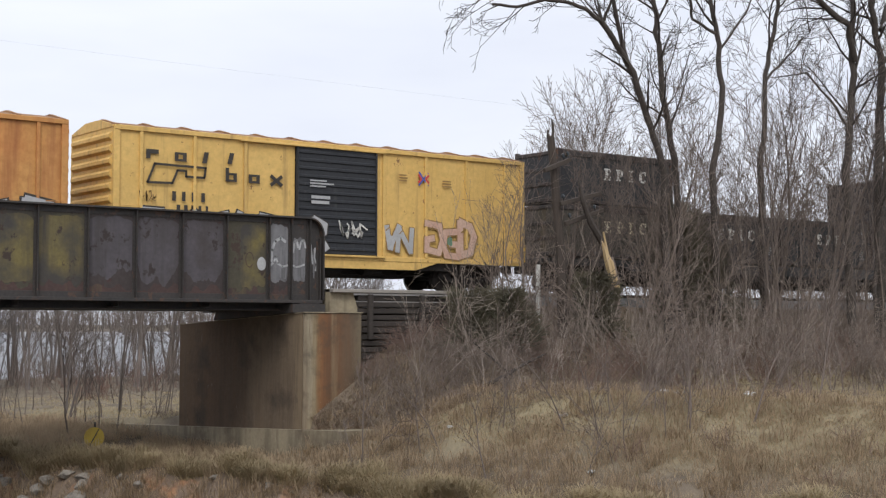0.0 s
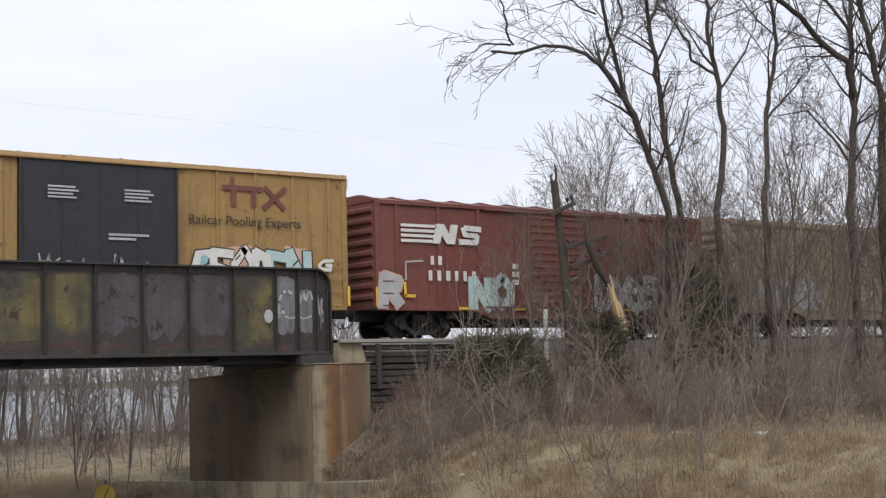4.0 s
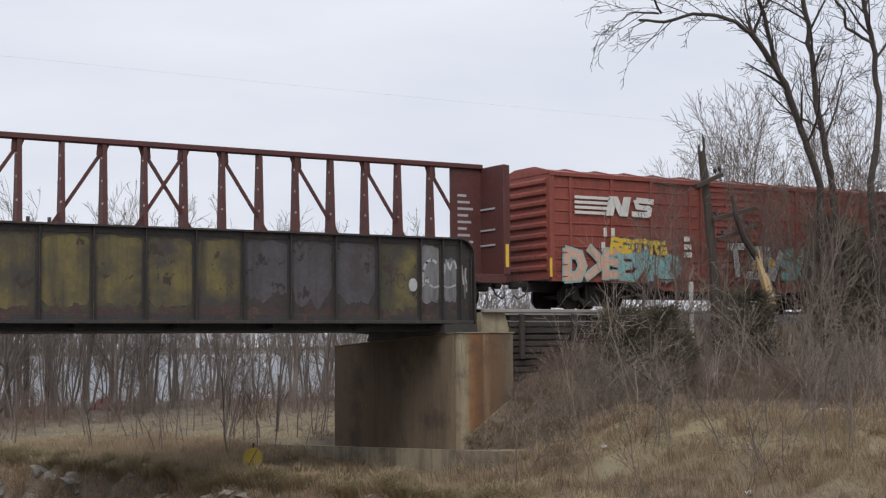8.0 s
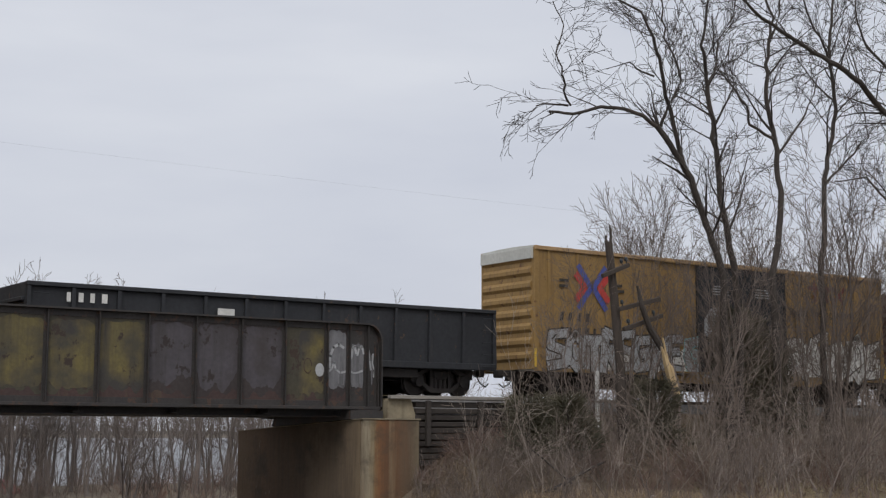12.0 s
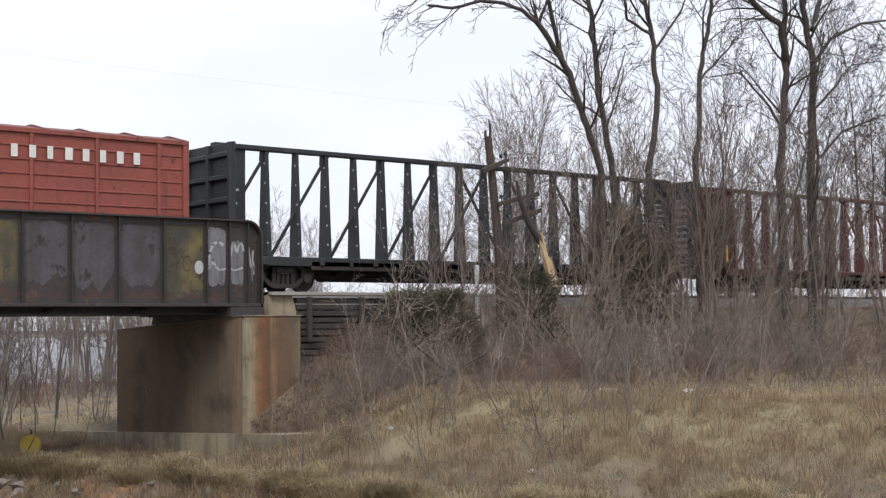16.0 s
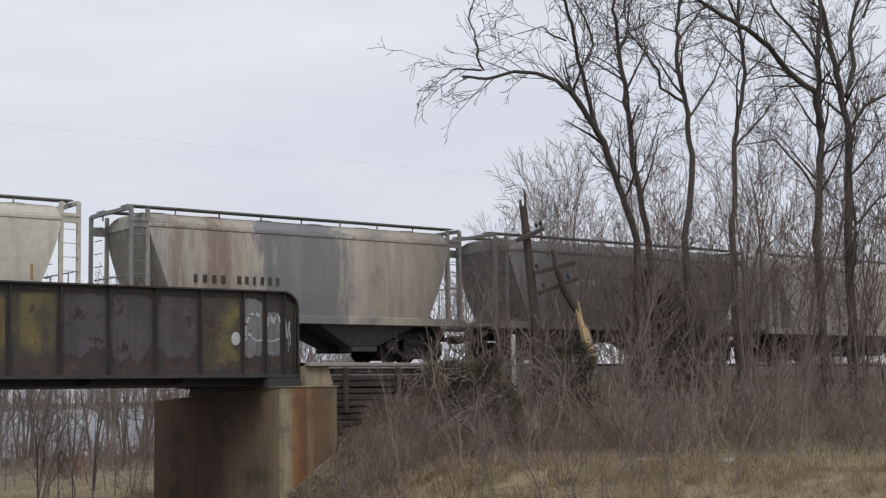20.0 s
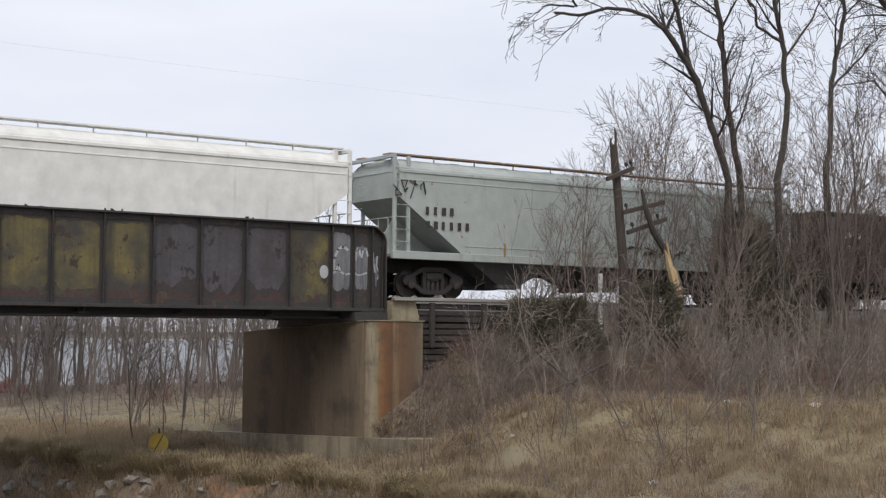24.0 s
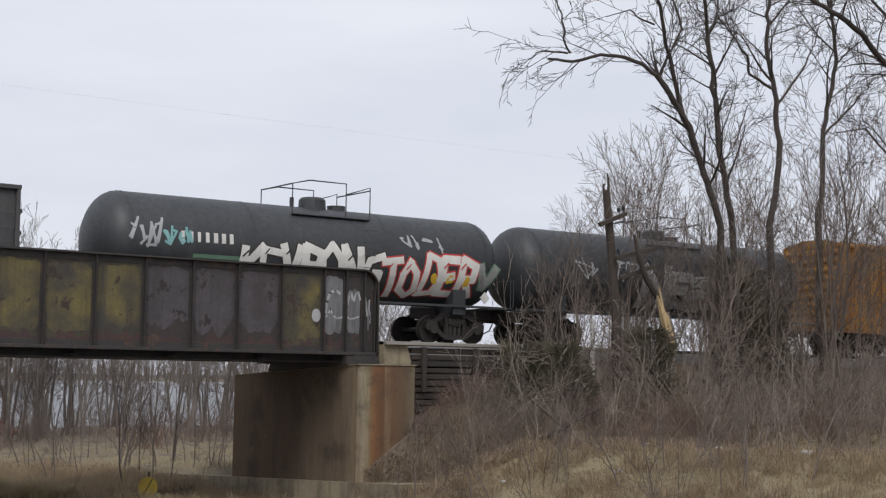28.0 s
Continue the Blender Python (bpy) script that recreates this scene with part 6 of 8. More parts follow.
    graffiti(c, 1.95, 5.2, 1.1, 2.15, -1.6, 4, "ink_silver", "ink_black", 61, "ink_white", forms=(8, 6, 3, 4), fat=1.3)
    scrawl(c, 5.2, 1.3, -1.6, 1.9, 0.6, "ink_silver", 62)
    scrawl(c, 0.55, 1.95, -1.6, 0.9, 0.28, "ink_silver", 63, 0.04)
    graffiti(c, -7.6, -6.85, 1.1, 2.05, -1.6, 1, "ink_silver", "ink_pink", 64, forms=(0,), fat=1.2)
    part("yellow_stroke", brush_line(Shape(), [(-6.65, 1.85), (-6.62, 1.42), (-6.25, 1.42)], -1.6, 0.1), "safety", c)
    part("silver_stroke", brush_line(Shape(), [(-6.6, 1.95), (-6.6, 2.55), (-5.9, 2.6)], -1.6, 0.06), "ink_silver", c)
    graffiti(c, -3.85, -2.1, 1.08, 1.95, -1.6, 2, "ink_pale_teal", "ink_silver", 65, forms=(9, 3), fat=1.35)
    for x in (-4.4, -2.0, -0.9, 2.4, 3.3):
        part("sill_stripe", Shape().box(x, x + 0.55, -1.604, -1.597, 0.97, 1.06), "safety", c)
    # ochre box car half hidden by trees
    c = box_car(124.6, 141.2, "dirty tan box car", "tan_car", eave=4.6, door_mat="tan_car")
    graffiti(c, -6.5, -2.5, 1.2, 2.2, YP, 5, "ink_silver", "tan_car", 71)

    # two empty centre-beam cars
    centre_beam(142.7, 164.95, "empty dark red centre-beam lumber car", "beam_red")
    c = centre_beam(166.65, 188.98, "empty dark red centre-beam lumber car with rusty bulkheads", "beam_red")
    for k, (x, z) in enumerate(((10.98, 2.1), (10.98, 2.6), (10.98, 3.3))):
        part("stencil_line", Shape().box(11.0, 11.04, -0.9, 0.6 - 0.3 * k, z, z + 0.06), "ink_silver", c)

    c = road_red(190.6, 206.2, "red_bright", 80, "bright oxide red box car with white emblem and wide graffiti")
    graffiti(c, 0.55 - 7.8, 3.0 - 7.8, 1.12, 2.0, -1.6, 3, "ink_pink", "ink_teal", 81)
    graffiti(c, 2.8 - 7.8, 5.4 - 7.8, 1.1, 1.95, -1.605, 4, "ink_teal", "hop_grey", 82)
    graffiti(c, 2.4 - 7.8, 4.9 - 7.8, 1.95, 2.4, -1.605, 5, "safety", "ink_green", 86)
    graffiti(c, 7.8 - 7.8, 10.3 - 7.8, 1.25, 2.4, -1.61, 3, "ink_silver", "ink_black", 83, "safety")
    graffiti(c, 10.4 - 7.8, 15.0 - 7.8, 1.25, 2.15, -1.6, 6, "ink_teal", "ink_green", 84, "ink_silver")
    # red box car with large white slashes
    c = box_car(207.5, 222.9, "dull maroon box car with faded white lettering bars", "brown_red", eave=4.55, door=(0.42, 0.6), door_mat="brown_red", roof_mat="brown")
    for k, (x0, x1, z0, z1) in enumerate(((1.75, 2.7, 1.45, 2.75), (2.8, 3.9, 1.5, 3.0), (4.0, 4.9, 1.55, 2.95), (5.3, 6.2, 1.9, 2.6), (7.4, 8.6, 1.3, 2.9))):
        part("repaint_patch", Shape().box(x0 - 7.7, x1 - 7.7, -1.51, -1.5, z0, z1), "red_bright", c, "brighter red repainted patch")
    for k, (x, line) in enumerate(((1.9, [(0, 0), (0.3, 0.75), (0.45, 0.75), (0.6, 0.1), (0.85, 0.1), (0.95, 0.7)]), (3.5, [(0, 0.75), (0.9, 0.75)]), (3.6, [(0, 0.25), (0.25, 0.4), (0.3, 0.15), (0.6, 0.35)]),
                                   (4.7, [(0.1, 0), (0, 0.5), (0.3, 0.75), (0.5, 0.2), (0.8, 0.1)]), (5.6, [(0, 0.05), (0.35, 0.2), (0.5, 0.7), (0.75, 0.75)]), (5.9, [(0, 0.75), (0.6, 0.75)]))):
        s = brush_line(Shape(), [(x - 7.7 + u, 3.2 + v) for u, v in line], -1.585, 0.12)
        part("letter_bar", s, "ink_pink", c)
    bars(c, "letter_bar", 2.2 - 7.7, 2.3, -1.58, 5, 0.26, 0.3, 0.1, "ink_white", rng_seed=91)
    bars(c, "letter_bar", 2.2 - 7.7, 2.75, -1.58, 4, 0.26, 0.3, 0.1, "ink_white", rng_seed=92)
    bars(c, "letter_bar", 2.55, 3.58, -1.58, 8, 0.36, 0.3, 0.17, "ink_pink", 0.1, 93)
    stripes(c, 3.75, 3.3, -1.58, 0.6, 1, "ink_pink", 0.13, 0.08, 94)

    # two dirty yellow box cars with open doors
    c = box_car(224.25, 239.75, "dirty yellow box car with an open dark door", "yellow_worn", eave=4.55, door=(0.4, 0.8), open_door=0.5, post_d=0.06, roof_mat="yellow_worn", post_mat="yellow_post")
    graffiti(c, 2.6 - 7.75, 5.6 - 7.75, 1.15, 2.0, YP, 4, "ink_silver", "ink_black", 101)
    part("mark_panel", Shape().box(-4.4, -2.0, YP - 0.026, YP - 0.001, 1.95, 2.35), "yellow", c)
    bars(c, "letter_bar", -3.9, 2.03, YP - 0.027, 4, 0.26, 0.24, 0.1, "ink_black", 0, 105)
    stripes(c, 10.0 - 7.75, 3.7, -1.62, 0.9, 3, "ink_white", seed=102)
    stripes(c, 9.8 - 7.75, 2.9, -1.62, 1.1, 3, "ink_white", 0.2, 0.12, seed=103)
    scrawl(c, 13.1 - 7.75, 1.6, YP, 1.8, 1.2, "ink_pink", 104, 0.06)
    c = box_car(241.25, 256.75, "dirty yellow box car with one door leaf slid open", "yellow_worn", eave=4.55, door=(0.405, 0.805), open_door=0.485, post_d=0.06, roof_mat="yellow_worn", post_mat="yellow_post")
    h = 7.75
    scrawl(c, 1.5 - h, 3.4, YP, 0.9, 0.5, "ink_black", 111, 0.09)
    scrawl(c, 1.7 - h, 3.3, YP - 0.01, 0.6, 0.4, "ink_teal", 112, 0.07)
    stripes(c, 5.5 - h, 2.6, YP, 0.45, 2, "ink_white", 0.25, 0.18, 113)
    stripes(c, 4.4 - h, 2.4, YP, 0.7, 3, "ink_pink", 0.15, 0.1, 114)
    scrawl(c, 9.6 - h, 1.6, -1.62, 2.4, 0.9, "ink_silver", 115, 0.07)
    scrawl(c, 9.7 - h, 1.5, -1.625, 2.2, 0.5, "ink_white", 116, 0.07)
    graffiti(c, 12.5 - h, 13.6 - h, 2.2, 3.6, YP, 1, "orange", "ink_pink", 117)

    c = gondola(257.9, 273.95, "low black scrap gondola", "gond_black", top=2.92, bottom=1.0, posts=12, load=0.15)
    bars(c, "letter_bar", 1.1 - 8, 2.4, -1.615, 4, 0.24, 0.26, 0.1, "ink_white", rng_seed=121)
    bars(c, "letter_bar", 1.3 - 8, 2.0, -1.615, 4, 0.22, 0.24, 0.1, "ink_white", rng_seed=122)
    part("white_placard", Shape().box(-2.3, -1.75, -1.62, -1.615, 2.1, 2.45), "ink_white", c)

    c = tall_yellow(275.65, 294.35, "ochre", 130, [(0.6, 7.0, 1.05, 2.3, 8, "ink_silver", "ink_black"), (7.2, 12.3, 1.05, 2.4, 7, "ink_silver", "ink_teal"), (12.5, 18.2, 1.05, 2.6, 7, "ink_white", "ink_black")])
    rng = random.Random(139)
    x = 0.5
    while x < 18.1:
        w, top = min(rng.uniform(0.5, 1.1), 18.2 - x), 1.75 if x < 12 else 2.2
        part("sprayed_field", Shape().prism([(x - 9.35, 1.05), (x + w - 9.35, 1.05), (x + w - 9.35, top + rng.uniform(0, 0.2)), (x + 0.5 * w - 9.35, top + rng.uniform(0.05, 0.25)), (x - 9.35, top + rng.uniform(0, 0.2))], "y", -1.5515, -1.54), "hop_white" if rng.random() < 0.7 else "ink_silver", c)
        x += w
    part("graffiti_shape", Shape().prism([(8.1 - 9.35, 2.45), (10.4 - 9.35, 2.45), (10.3 - 9.35, 2.8), (9.7 - 9.35, 3.0), (9.4 - 9.35, 3.45), (8.95 - 9.35, 3.6), (8.45 - 9.35, 3.5), (8.15 - 9.35, 3.1)], "y", -1.624, -1.6), "ink_silver", c, "pale sprayed rounded shape")
    scrawl(c, 8.4 - 9.35, 2.6, -1.626, 1.4, 0.6, "ink_black", 137, 0.03)
    # brown box cars
    for c0, c1, mat, seed in ((296.0, 311.9, "brown", 140), (313.4, 329.0, "red", 150)):
        c = box_car(c0, c1, "dull brown box car with faint white lettering bars", mat, eave=4.55, door_mat=mat, roof_mat="brown")
        scrawl(c, 1.9 - 7.8, 3.0, -1.58, 1.5, 0.8, "ink_pink", seed, 0.07)
        bars(c, "letter_bar", 2.0 - 7.8, 2.2, -1.58, 5, 0.24, 0.26, 0.1, "ink_pink", rng_seed=seed + 1)
        for x in (1.0, 4.6, 8.9, 12.6):
            part("reflector", Shape().box(x - 7.8, x - 7.45, -1.562, -1.555, 1.02, 1.08), "safety", c)
        stripes(c, 9.7 - 7.8, 2.2, -1.58, 0.5, 3, "ink_silver", 0.15, 0.1, seed + 2)
        scrawl(c, 12.0 - 7.8, 1.5, -1.58, 1.8, 0.7, "ink_silver", seed + 3, 0.06)
    c = box_car(330.5, 348.6, "red box car with ribbed sides and a dirty white sill", "red_bright", eave=4.55, door=(0.38, 0.6), door_mat="red_bright", panels=True, roof_mat="red")
    bars(c, "letter_bar", 3.4, 3.75, -1.58, 8, 0.34, 0.36, 0.2, "ink_white", rng_seed=161)
    graffiti(c, 0.5, 8.8, 1.1, 1.9, -1.6, 11, "ink_silver", "brown", 162)
    stripes(c, -6.5, 2.9, -1.58, 1.2, 3, "ink_silver", 0.2, 0.12, 163)

    c = centre_beam(350.25, 372.5, "empty black-green centre-beam lumber car", "beam_green")
    for k in range(9):
        part("stencil_line", Shape().box(11.0 - 0.0, 11.04, -1.0, -0.45, 3.9 - k * 0.27, 4.02 - k * 0.27), "ink_silver", c)
    s = Shape()
    s.box(11.0, 11.04, 0.2, 0.32, 2.6, 3.5).box(11.0, 11.04, 0.0, 0.5, 2.55, 2.66)
    part("emblem_bar", s, "ink_white", c)
    centre_beam(374.45, 396.8, "empty red centre-beam lumber car", "beam_red", chord=4.74)

    # covered hoppers
    c = covered_hopper(398.3, 411.3, "weathered grey curved-side covered hopper", "hop_grey", eave=3.85, top=4.32)
    bars(c, "letter_bar", -4.2, 2.5, -1.56, 9, 0.22, 0.26, 0.08, "ink_black", rng_seed=170)
    c = covered_hopper(412.5, 425.9, "cream curved-side covered hopper with dark graffiti", "hop_cream")
    stripes(c, -3.3, 3.4, -1.56, 0.8, 2, "ink_black", 0.35, 0.2, 171)
    scrawl(c, 0.2, 2.0, -1.565, 3.6, 0.7, "ink_black", 172, 0.07)
    part("yellow_placard", Shape().box(5.0, 5.08, -1.56, -1.553, 2.3, 2.75), "ochre", c)
    c = covered_hopper(427.1, 440.0, "rust-stained grey and cream covered hopper", "hop_stain")
    bars(c, "letter_bar", -4.25, 2.42, -1.57, 4, 0.24, 0.24, 0.07, "ink_black", rng_seed=173)
    bars(c, "letter_bar", -2.75, 2.42, -1.57, 6, 0.22, 0.24, 0.06, "ink_black", rng_seed=174)
    c = covered_hopper(441.2, 455.2, "sooty grey curved-side covered hopper", "hop_dark")
    bars(c, "letter_bar", -3.0, 2.9, -1.57, 5, 0.2, 0.22, 0.08, "ink_silver", rng_seed=175)
    covered_hopper(456.4, 472.6, "pale cream long covered hopper", "hop_cream", bays=3)
    c = covered_hopper(473.7, 493.95, "pale blue-grey long covered hopper", "hop_blue", bays=3, inset=0.35, curved=False, shoulder=3.2, eave=4.1)
    bars(c, "letter_bar", -6.4, 3.0, -1.54, 4, 0.24, 0.26, 0.08, "ink_black", rng_seed=176)
    bars(c, "letter_bar", -6.4, 2.55, -1.54, 4, 0.24, 0.26, 0.08, "ink_black", rng_seed=177)
    c = covered_hopper(495.2, 513.75, "white long covered hopper with black scrawls", "hop_white", bays=3, inset=0.35, curved=False, shoulder=3.2, eave=4.1)
    bars(c, "letter_bar", -6.4, 3.0, -1.54, 4, 0.24, 0.26, 0.08, "ink_black", rng_seed=178)
    for k, x in enumerate((-2.0, 0.2, 2.8, 4.8)):
        scrawl(c, x, 1.8, -1.54, 1.2, 0.5, "ink_black", 180 + k, 0.05)
    c = covered_hopper(515.0, 534.1, "grey-green long covered hopper with rusty roof edge", "hop_green", bays=3, inset=0.35, curved=False, shoulder=3.25, eave=4.1, roof_mat="hop_green")
    bars(c, "letter_bar", -8.2, 2.72, -1.54, 4, 0.24, 0.26, 0.08, "ink_black", rng_seed=184)
    bars(c, "letter_bar", -8.2, 2.25, -1.54, 6, 0.24, 0.26, 0.08, "ink_black", rng_seed=185)
    scrawl(c, -9.5, 3.2, -1.54, 1.2, 0.6, "ink_black", 186, 0.035)
    scrawl(c, 8.6, 2.9, -1.54, 1.0, 1.0, "hop_dark", 187, 0.05)
    scrawl(c, 0.5, 1.65, -1.54, 3.0, 0.4, "ink_black", 188, 0.05)

    # high-sided gondolas
    c = gondola(535.5, 550.3, "rusty black-brown high-sided gondola with a pale worn end panel", "gond_brown", top=3.9, posts=12, load=0.55)
    part("worn_patch", Shape().prism([(-7.25, 1.6), (-7.05, 2.6), (-7.2, 3.7), (-6.3, 3.72), (-6.45, 3.0), (-6.35, 2.3), (-6.6, 1.5), (-6.75, 2.4), (-6.95, 2.0)], "y", -1.512, -1.5), "hop_dark", c, "pale worn patch")
    bars(c, "letter_bar", -5.95, 2.85, -1.615, 4, 0.22, 0.24, 0.08, "ink_white", rng_seed=191)
    bars(c, "letter_bar", -5.7, 2.3, -1.615, 2, 0.24, 0.28, 0.08, "ink_white", rng_seed=192)
    c = gondola(551.4, 568.2, "dull red high-sided gondola with an ochre end panel", "gond_red", top=3.92, posts=13, load=0.5, first="yellow_dull")
    part("mark_panel", Shape().box(-7.0, -5.4, -1.614, -1.6, 2.25, 3.15), "black", c)
    part("pale_patch", Shape().box(-0.2, 0.42, -1.614, -1.6, 2.55, 3.42, 0.004), "hop_grey", c)
    scrawl(c, -4.3, 1.4, -1.615, 2.4, 0.6, "yellow_dull", 197, 0.06)
    bars(c, "letter_bar", -6.75, 2.76, -1.618, 4, 0.22, 0.26, 0.07, "ink_white", rng_seed=193)
    bars(c, "letter_bar", -6.5, 2.38, -1.618, 3, 0.2, 0.24, 0.07, "ink_white", rng_seed=194)
    scrawl(c, 0.7, 1.5, -1.615, 0.9, 0.9, "ink_silver", 195, 0.05)
    c = gondola(568.9, 585.0, "scuffed dark grey high-sided gondola", "gond_grey", top=3.95, posts=13, load=0.55)
    for k, x in enumerate((-4.6, -3.9)):
        stripes(c, x, 2.9, -1.615, 0.55, 3, "ink_white", 0.22, 0.15, 196 + k)
    stripes(c, -4.6, 2.2, -1.615, 0.4, 1, "ink_white", 0.3, 0.26, 198)

    # tank cars
    c = tank_car(587.4, 601.9, "dusty black tank car covered in graffiti", dome_at=0.35)
    h = 14.7 / 2
    before_all = set(c.children_recursive)
    bars(c, "letter_bar", 2.5 - h, 2.75, -1.5, 7, 0.22, 0.3, 0.04, "ink_white", rng_seed=201)
    graffiti(c, 4.4 - h, 9.5 - h, 1.55, 2.8, -1.5, 7, "hop_white", "ink_black", 203, forms=(5, 2, 6, 0, 3, 9, 1))
    graffiti(c, 9.6 - h, 13.2 - h, 1.4, 2.75, -1.5, 5, "hop_white", "ink_red", 204, "safety", (7, 3, 8, 2, 0))
    graffiti(c, 13.3 - h, 14.0 - h, 1.8, 2.6, -1.5, 1, "hop_grey", "ink_green", 205)
    scrawl(c, 0.9 - h, 2.5, -1.5, 1.0, 0.9, "ink_silver", 206, 0.07)
    scrawl(c, 1.9 - h, 2.6, -1.5, 0.9, 0.6, "ink_teal", 207, 0.07)
    scrawl(c, 10.2 - h, 2.95, -1.5, 1.6, 0.55, "ink_silver", 208, 0.06)
    stripes(c, 2.9 - h, 2.4, -1.5, 2.2, 2, "ink_green", 0.15, 0.12, 209)
    for p in set(c.children_recursive) - before_all:
        on_tank(c, p, 4.25, 1.5)
    part("hazard_diamond", Shape().prism([(13.6 - h, 1.35), (13.8 - h, 1.55), (13.6 - h, 1.75), (13.4 - h, 1.55)], "y", -1.5, -1.47), "ink_white", c)
    c = tank_car(602.5, 617.2, "grimy black tank car with pale graffiti", dome_at=0.2)
    before_all = set(c.children_recursive)
    graffiti(c, -1.6, 5.4, 1.5, 2.9, -1.5, 6, "ink_silver", "ink_black", 211)
    scrawl(c, -5.0, 2.4, -1.5, 3.0, 0.8, "ink_silver", 212, 0.06)
    for p in set(c.children_recursive) - before_all:
        on_tank(c, p, 4.25, 1.5)
    box_car(619.2, 634.8, "dirty yellow box car at the end of the cut of cars", "yellow_worn", eave=4.55, roof_mat="yellow_worn")


build_train()


# ---------- bare trees and brush ----------
class Twigs:
    """Tapered limbs gathered as one large mesh."""

    def __init__(self):
        self.v, self.f = [], []

    def limb(self, pts, r0, r1, sides):
        k0, n = len(self.v), len(pts)
        for i, p in enumerate(pts):
            a, b = pts[max(0, i - 1)], pts[min(n - 1, i + 1)]
            dx, dy, dz = b[0] - a[0], b[1] - a[1], b[2] - a[2]
            m = math.sqrt(dx * dx + dy * dy + dz * dz) or 1.0
            dx, dy, dz = dx / m, dy / m, dz / m
            if abs(dz) < 0.85:
                ux, uy, uz = dy, -dx, 0.0
            else:
                ux, uy, uz = 0.0, dz, -dy
            m = math.sqrt(ux * ux + uy * uy + uz * uz)
            ux, uy, uz = ux / m, uy / m, uz / m
            wx, wy, wz = dy * uz - dz * uy, dz * ux - dx * uz, dx * uy - dy * ux
            r = r0 + (r1 - r0) * i / (n - 1)
            for s in range(sides):
                c, t = r * math.cos(6.2832 * s / sides), r * math.sin(6.2832 * s / sides)
                self.v.append((p[0] + c * ux + t * wx, p[1] + c * uy + t * wy, p[2] + c * uz + t * wz))
        for i in range(n - 1):
            for s in range(sides):
                s2 = (s + 1) % sides
                a = k0 + i * sides
                self.f.append((a + s, a + s2, a + sides + s2, a + sides + s))

    def mesh(self, name, mat):
        return raw_mesh(name, self.v, self.f, M[mat])


def wander(rng, p, d, length, steps, bend, lift, curl=0.0):
    """A path that strays by bend at each step; curl bows it steadily to one side."""
    pts, q, d = [tuple(p)], Vector(p), Vector(d).normalized()
    bow = Vector((rng.gauss(0, curl), rng.gauss(0, curl), rng.gauss(0, curl))) if curl else Vector((0, 0, 0))
    for _ in range(steps):
        d = (d + bow + Vector((rng.gauss(0, bend), rng.gauss(0, bend), rng.gauss(0, bend) + lift))).normalized()
        q = q + d * (length / steps)
        pts.append(tuple(q))
    return pts


def sprout(tw, rng, pts, r0, r1, level, top, count, length, spread=0.9, lift=0.1, first=0.15, fine=0.006, bend=0.14, curl=0.0):
    """Side limbs along a limb, and theirs in turn."""
    n = len(pts) - 1
    for k in range(count):
        u = first + (1 - first) * (k + rng.random()) / count
        i = min(n - 1, int(u * n))
        a, b = Vector(pts[i]), Vector(pts[i + 1])
        p = a.lerp(b, u * n - i)
        ax = (b - a).normalized()
        side = ax.orthogonal().normalized()
        side.rotate(Matrix.Rotation(rng.uniform(0, 6.283), 3, ax))
        d = ax * rng.uniform(0.6, 1.1) + side * spread * rng.uniform(0.55, 1.1)
        ln = length * rng.uniform(0.6, 1.25) * (1 - 0.35 * u)
        r = max(fine, (r0 + (r1 - r0) * u) * rng.uniform(0.3, 0.5))
        steps = 5 if level > 2 else (4 if level > 1 else 2)
        sub = wander(rng, p, d, ln, steps + (1 if curl else 0), bend, lift, curl)
        tw.limb(sub, r, max(fine * 0.8, r * 0.3), 5 if r > 0.04 else 3)
        if level > 1:
            sprout(tw, rng, sub, r, max(fine, r * 0.3), level - 1, top, max(3, int(min(count, 12) * 0.5)), ln * 0.6, spread, lift, 0.2, fine, bend, curl)


def guided_tree(base_y, limbs, radii, label, seed, count=8, level=4, length=2.2):
    """A bare tree whose main limbs follow the given bends (x, z); the rest grows at random."""
    rng = random.Random(seed)
    tree = thing("bare_tree", label, "tree", "bare trees before the train")
    wood, fine = Twigs(), Twigs()
    for k, (pts, (r0, r1)) in enumerate(zip(limbs, radii)):
        y = base_y
        path = []
        for i, (x, z) in enumerate(pts):
            if k and i:
                y += rng.uniform(-0.45, 0.45)
            path.append((x, y, z))
        if k == 0:
            x, z = pts[0]
            g = lie(x, base_y)
            path = [(x + 0.1, base_y, g - 0.2), (x + 0.04, base_y, g + 0.5 * (z - g))] + path
        dense = []
        for a, b in zip(path, path[1:]):
            for s in range(3):
                dense.append(tuple(Vector(a).lerp(Vector(b), s / 3) + Vector((rng.gauss(0, 0.025), rng.gauss(0, 0.03), 0))))
        dense.append(path[-1])
        wood.limb(dense, r0 * 0.72, r1 * 0.72, 9)
        cut = dense[int(len(dense) * 0.45):] if k == 0 else dense
        reach = sum((Vector(b) - Vector(a)).length for a, b in zip(cut, cut[1:]))
        sprout(fine, rng, cut, r0 * 0.55, r1, 3, 0, max(5, int(count * reach / 3.9)), length * 1.15, 0.8, 0.02, 0.05, 0.009, 0.07, 0.055)
    tagged(part("trunk", wood.mesh("trunk", "bark"), "bark", tree))
    tagged(part("crown", fine.mesh("crown", "twig"), "twig", tree))
    return tree


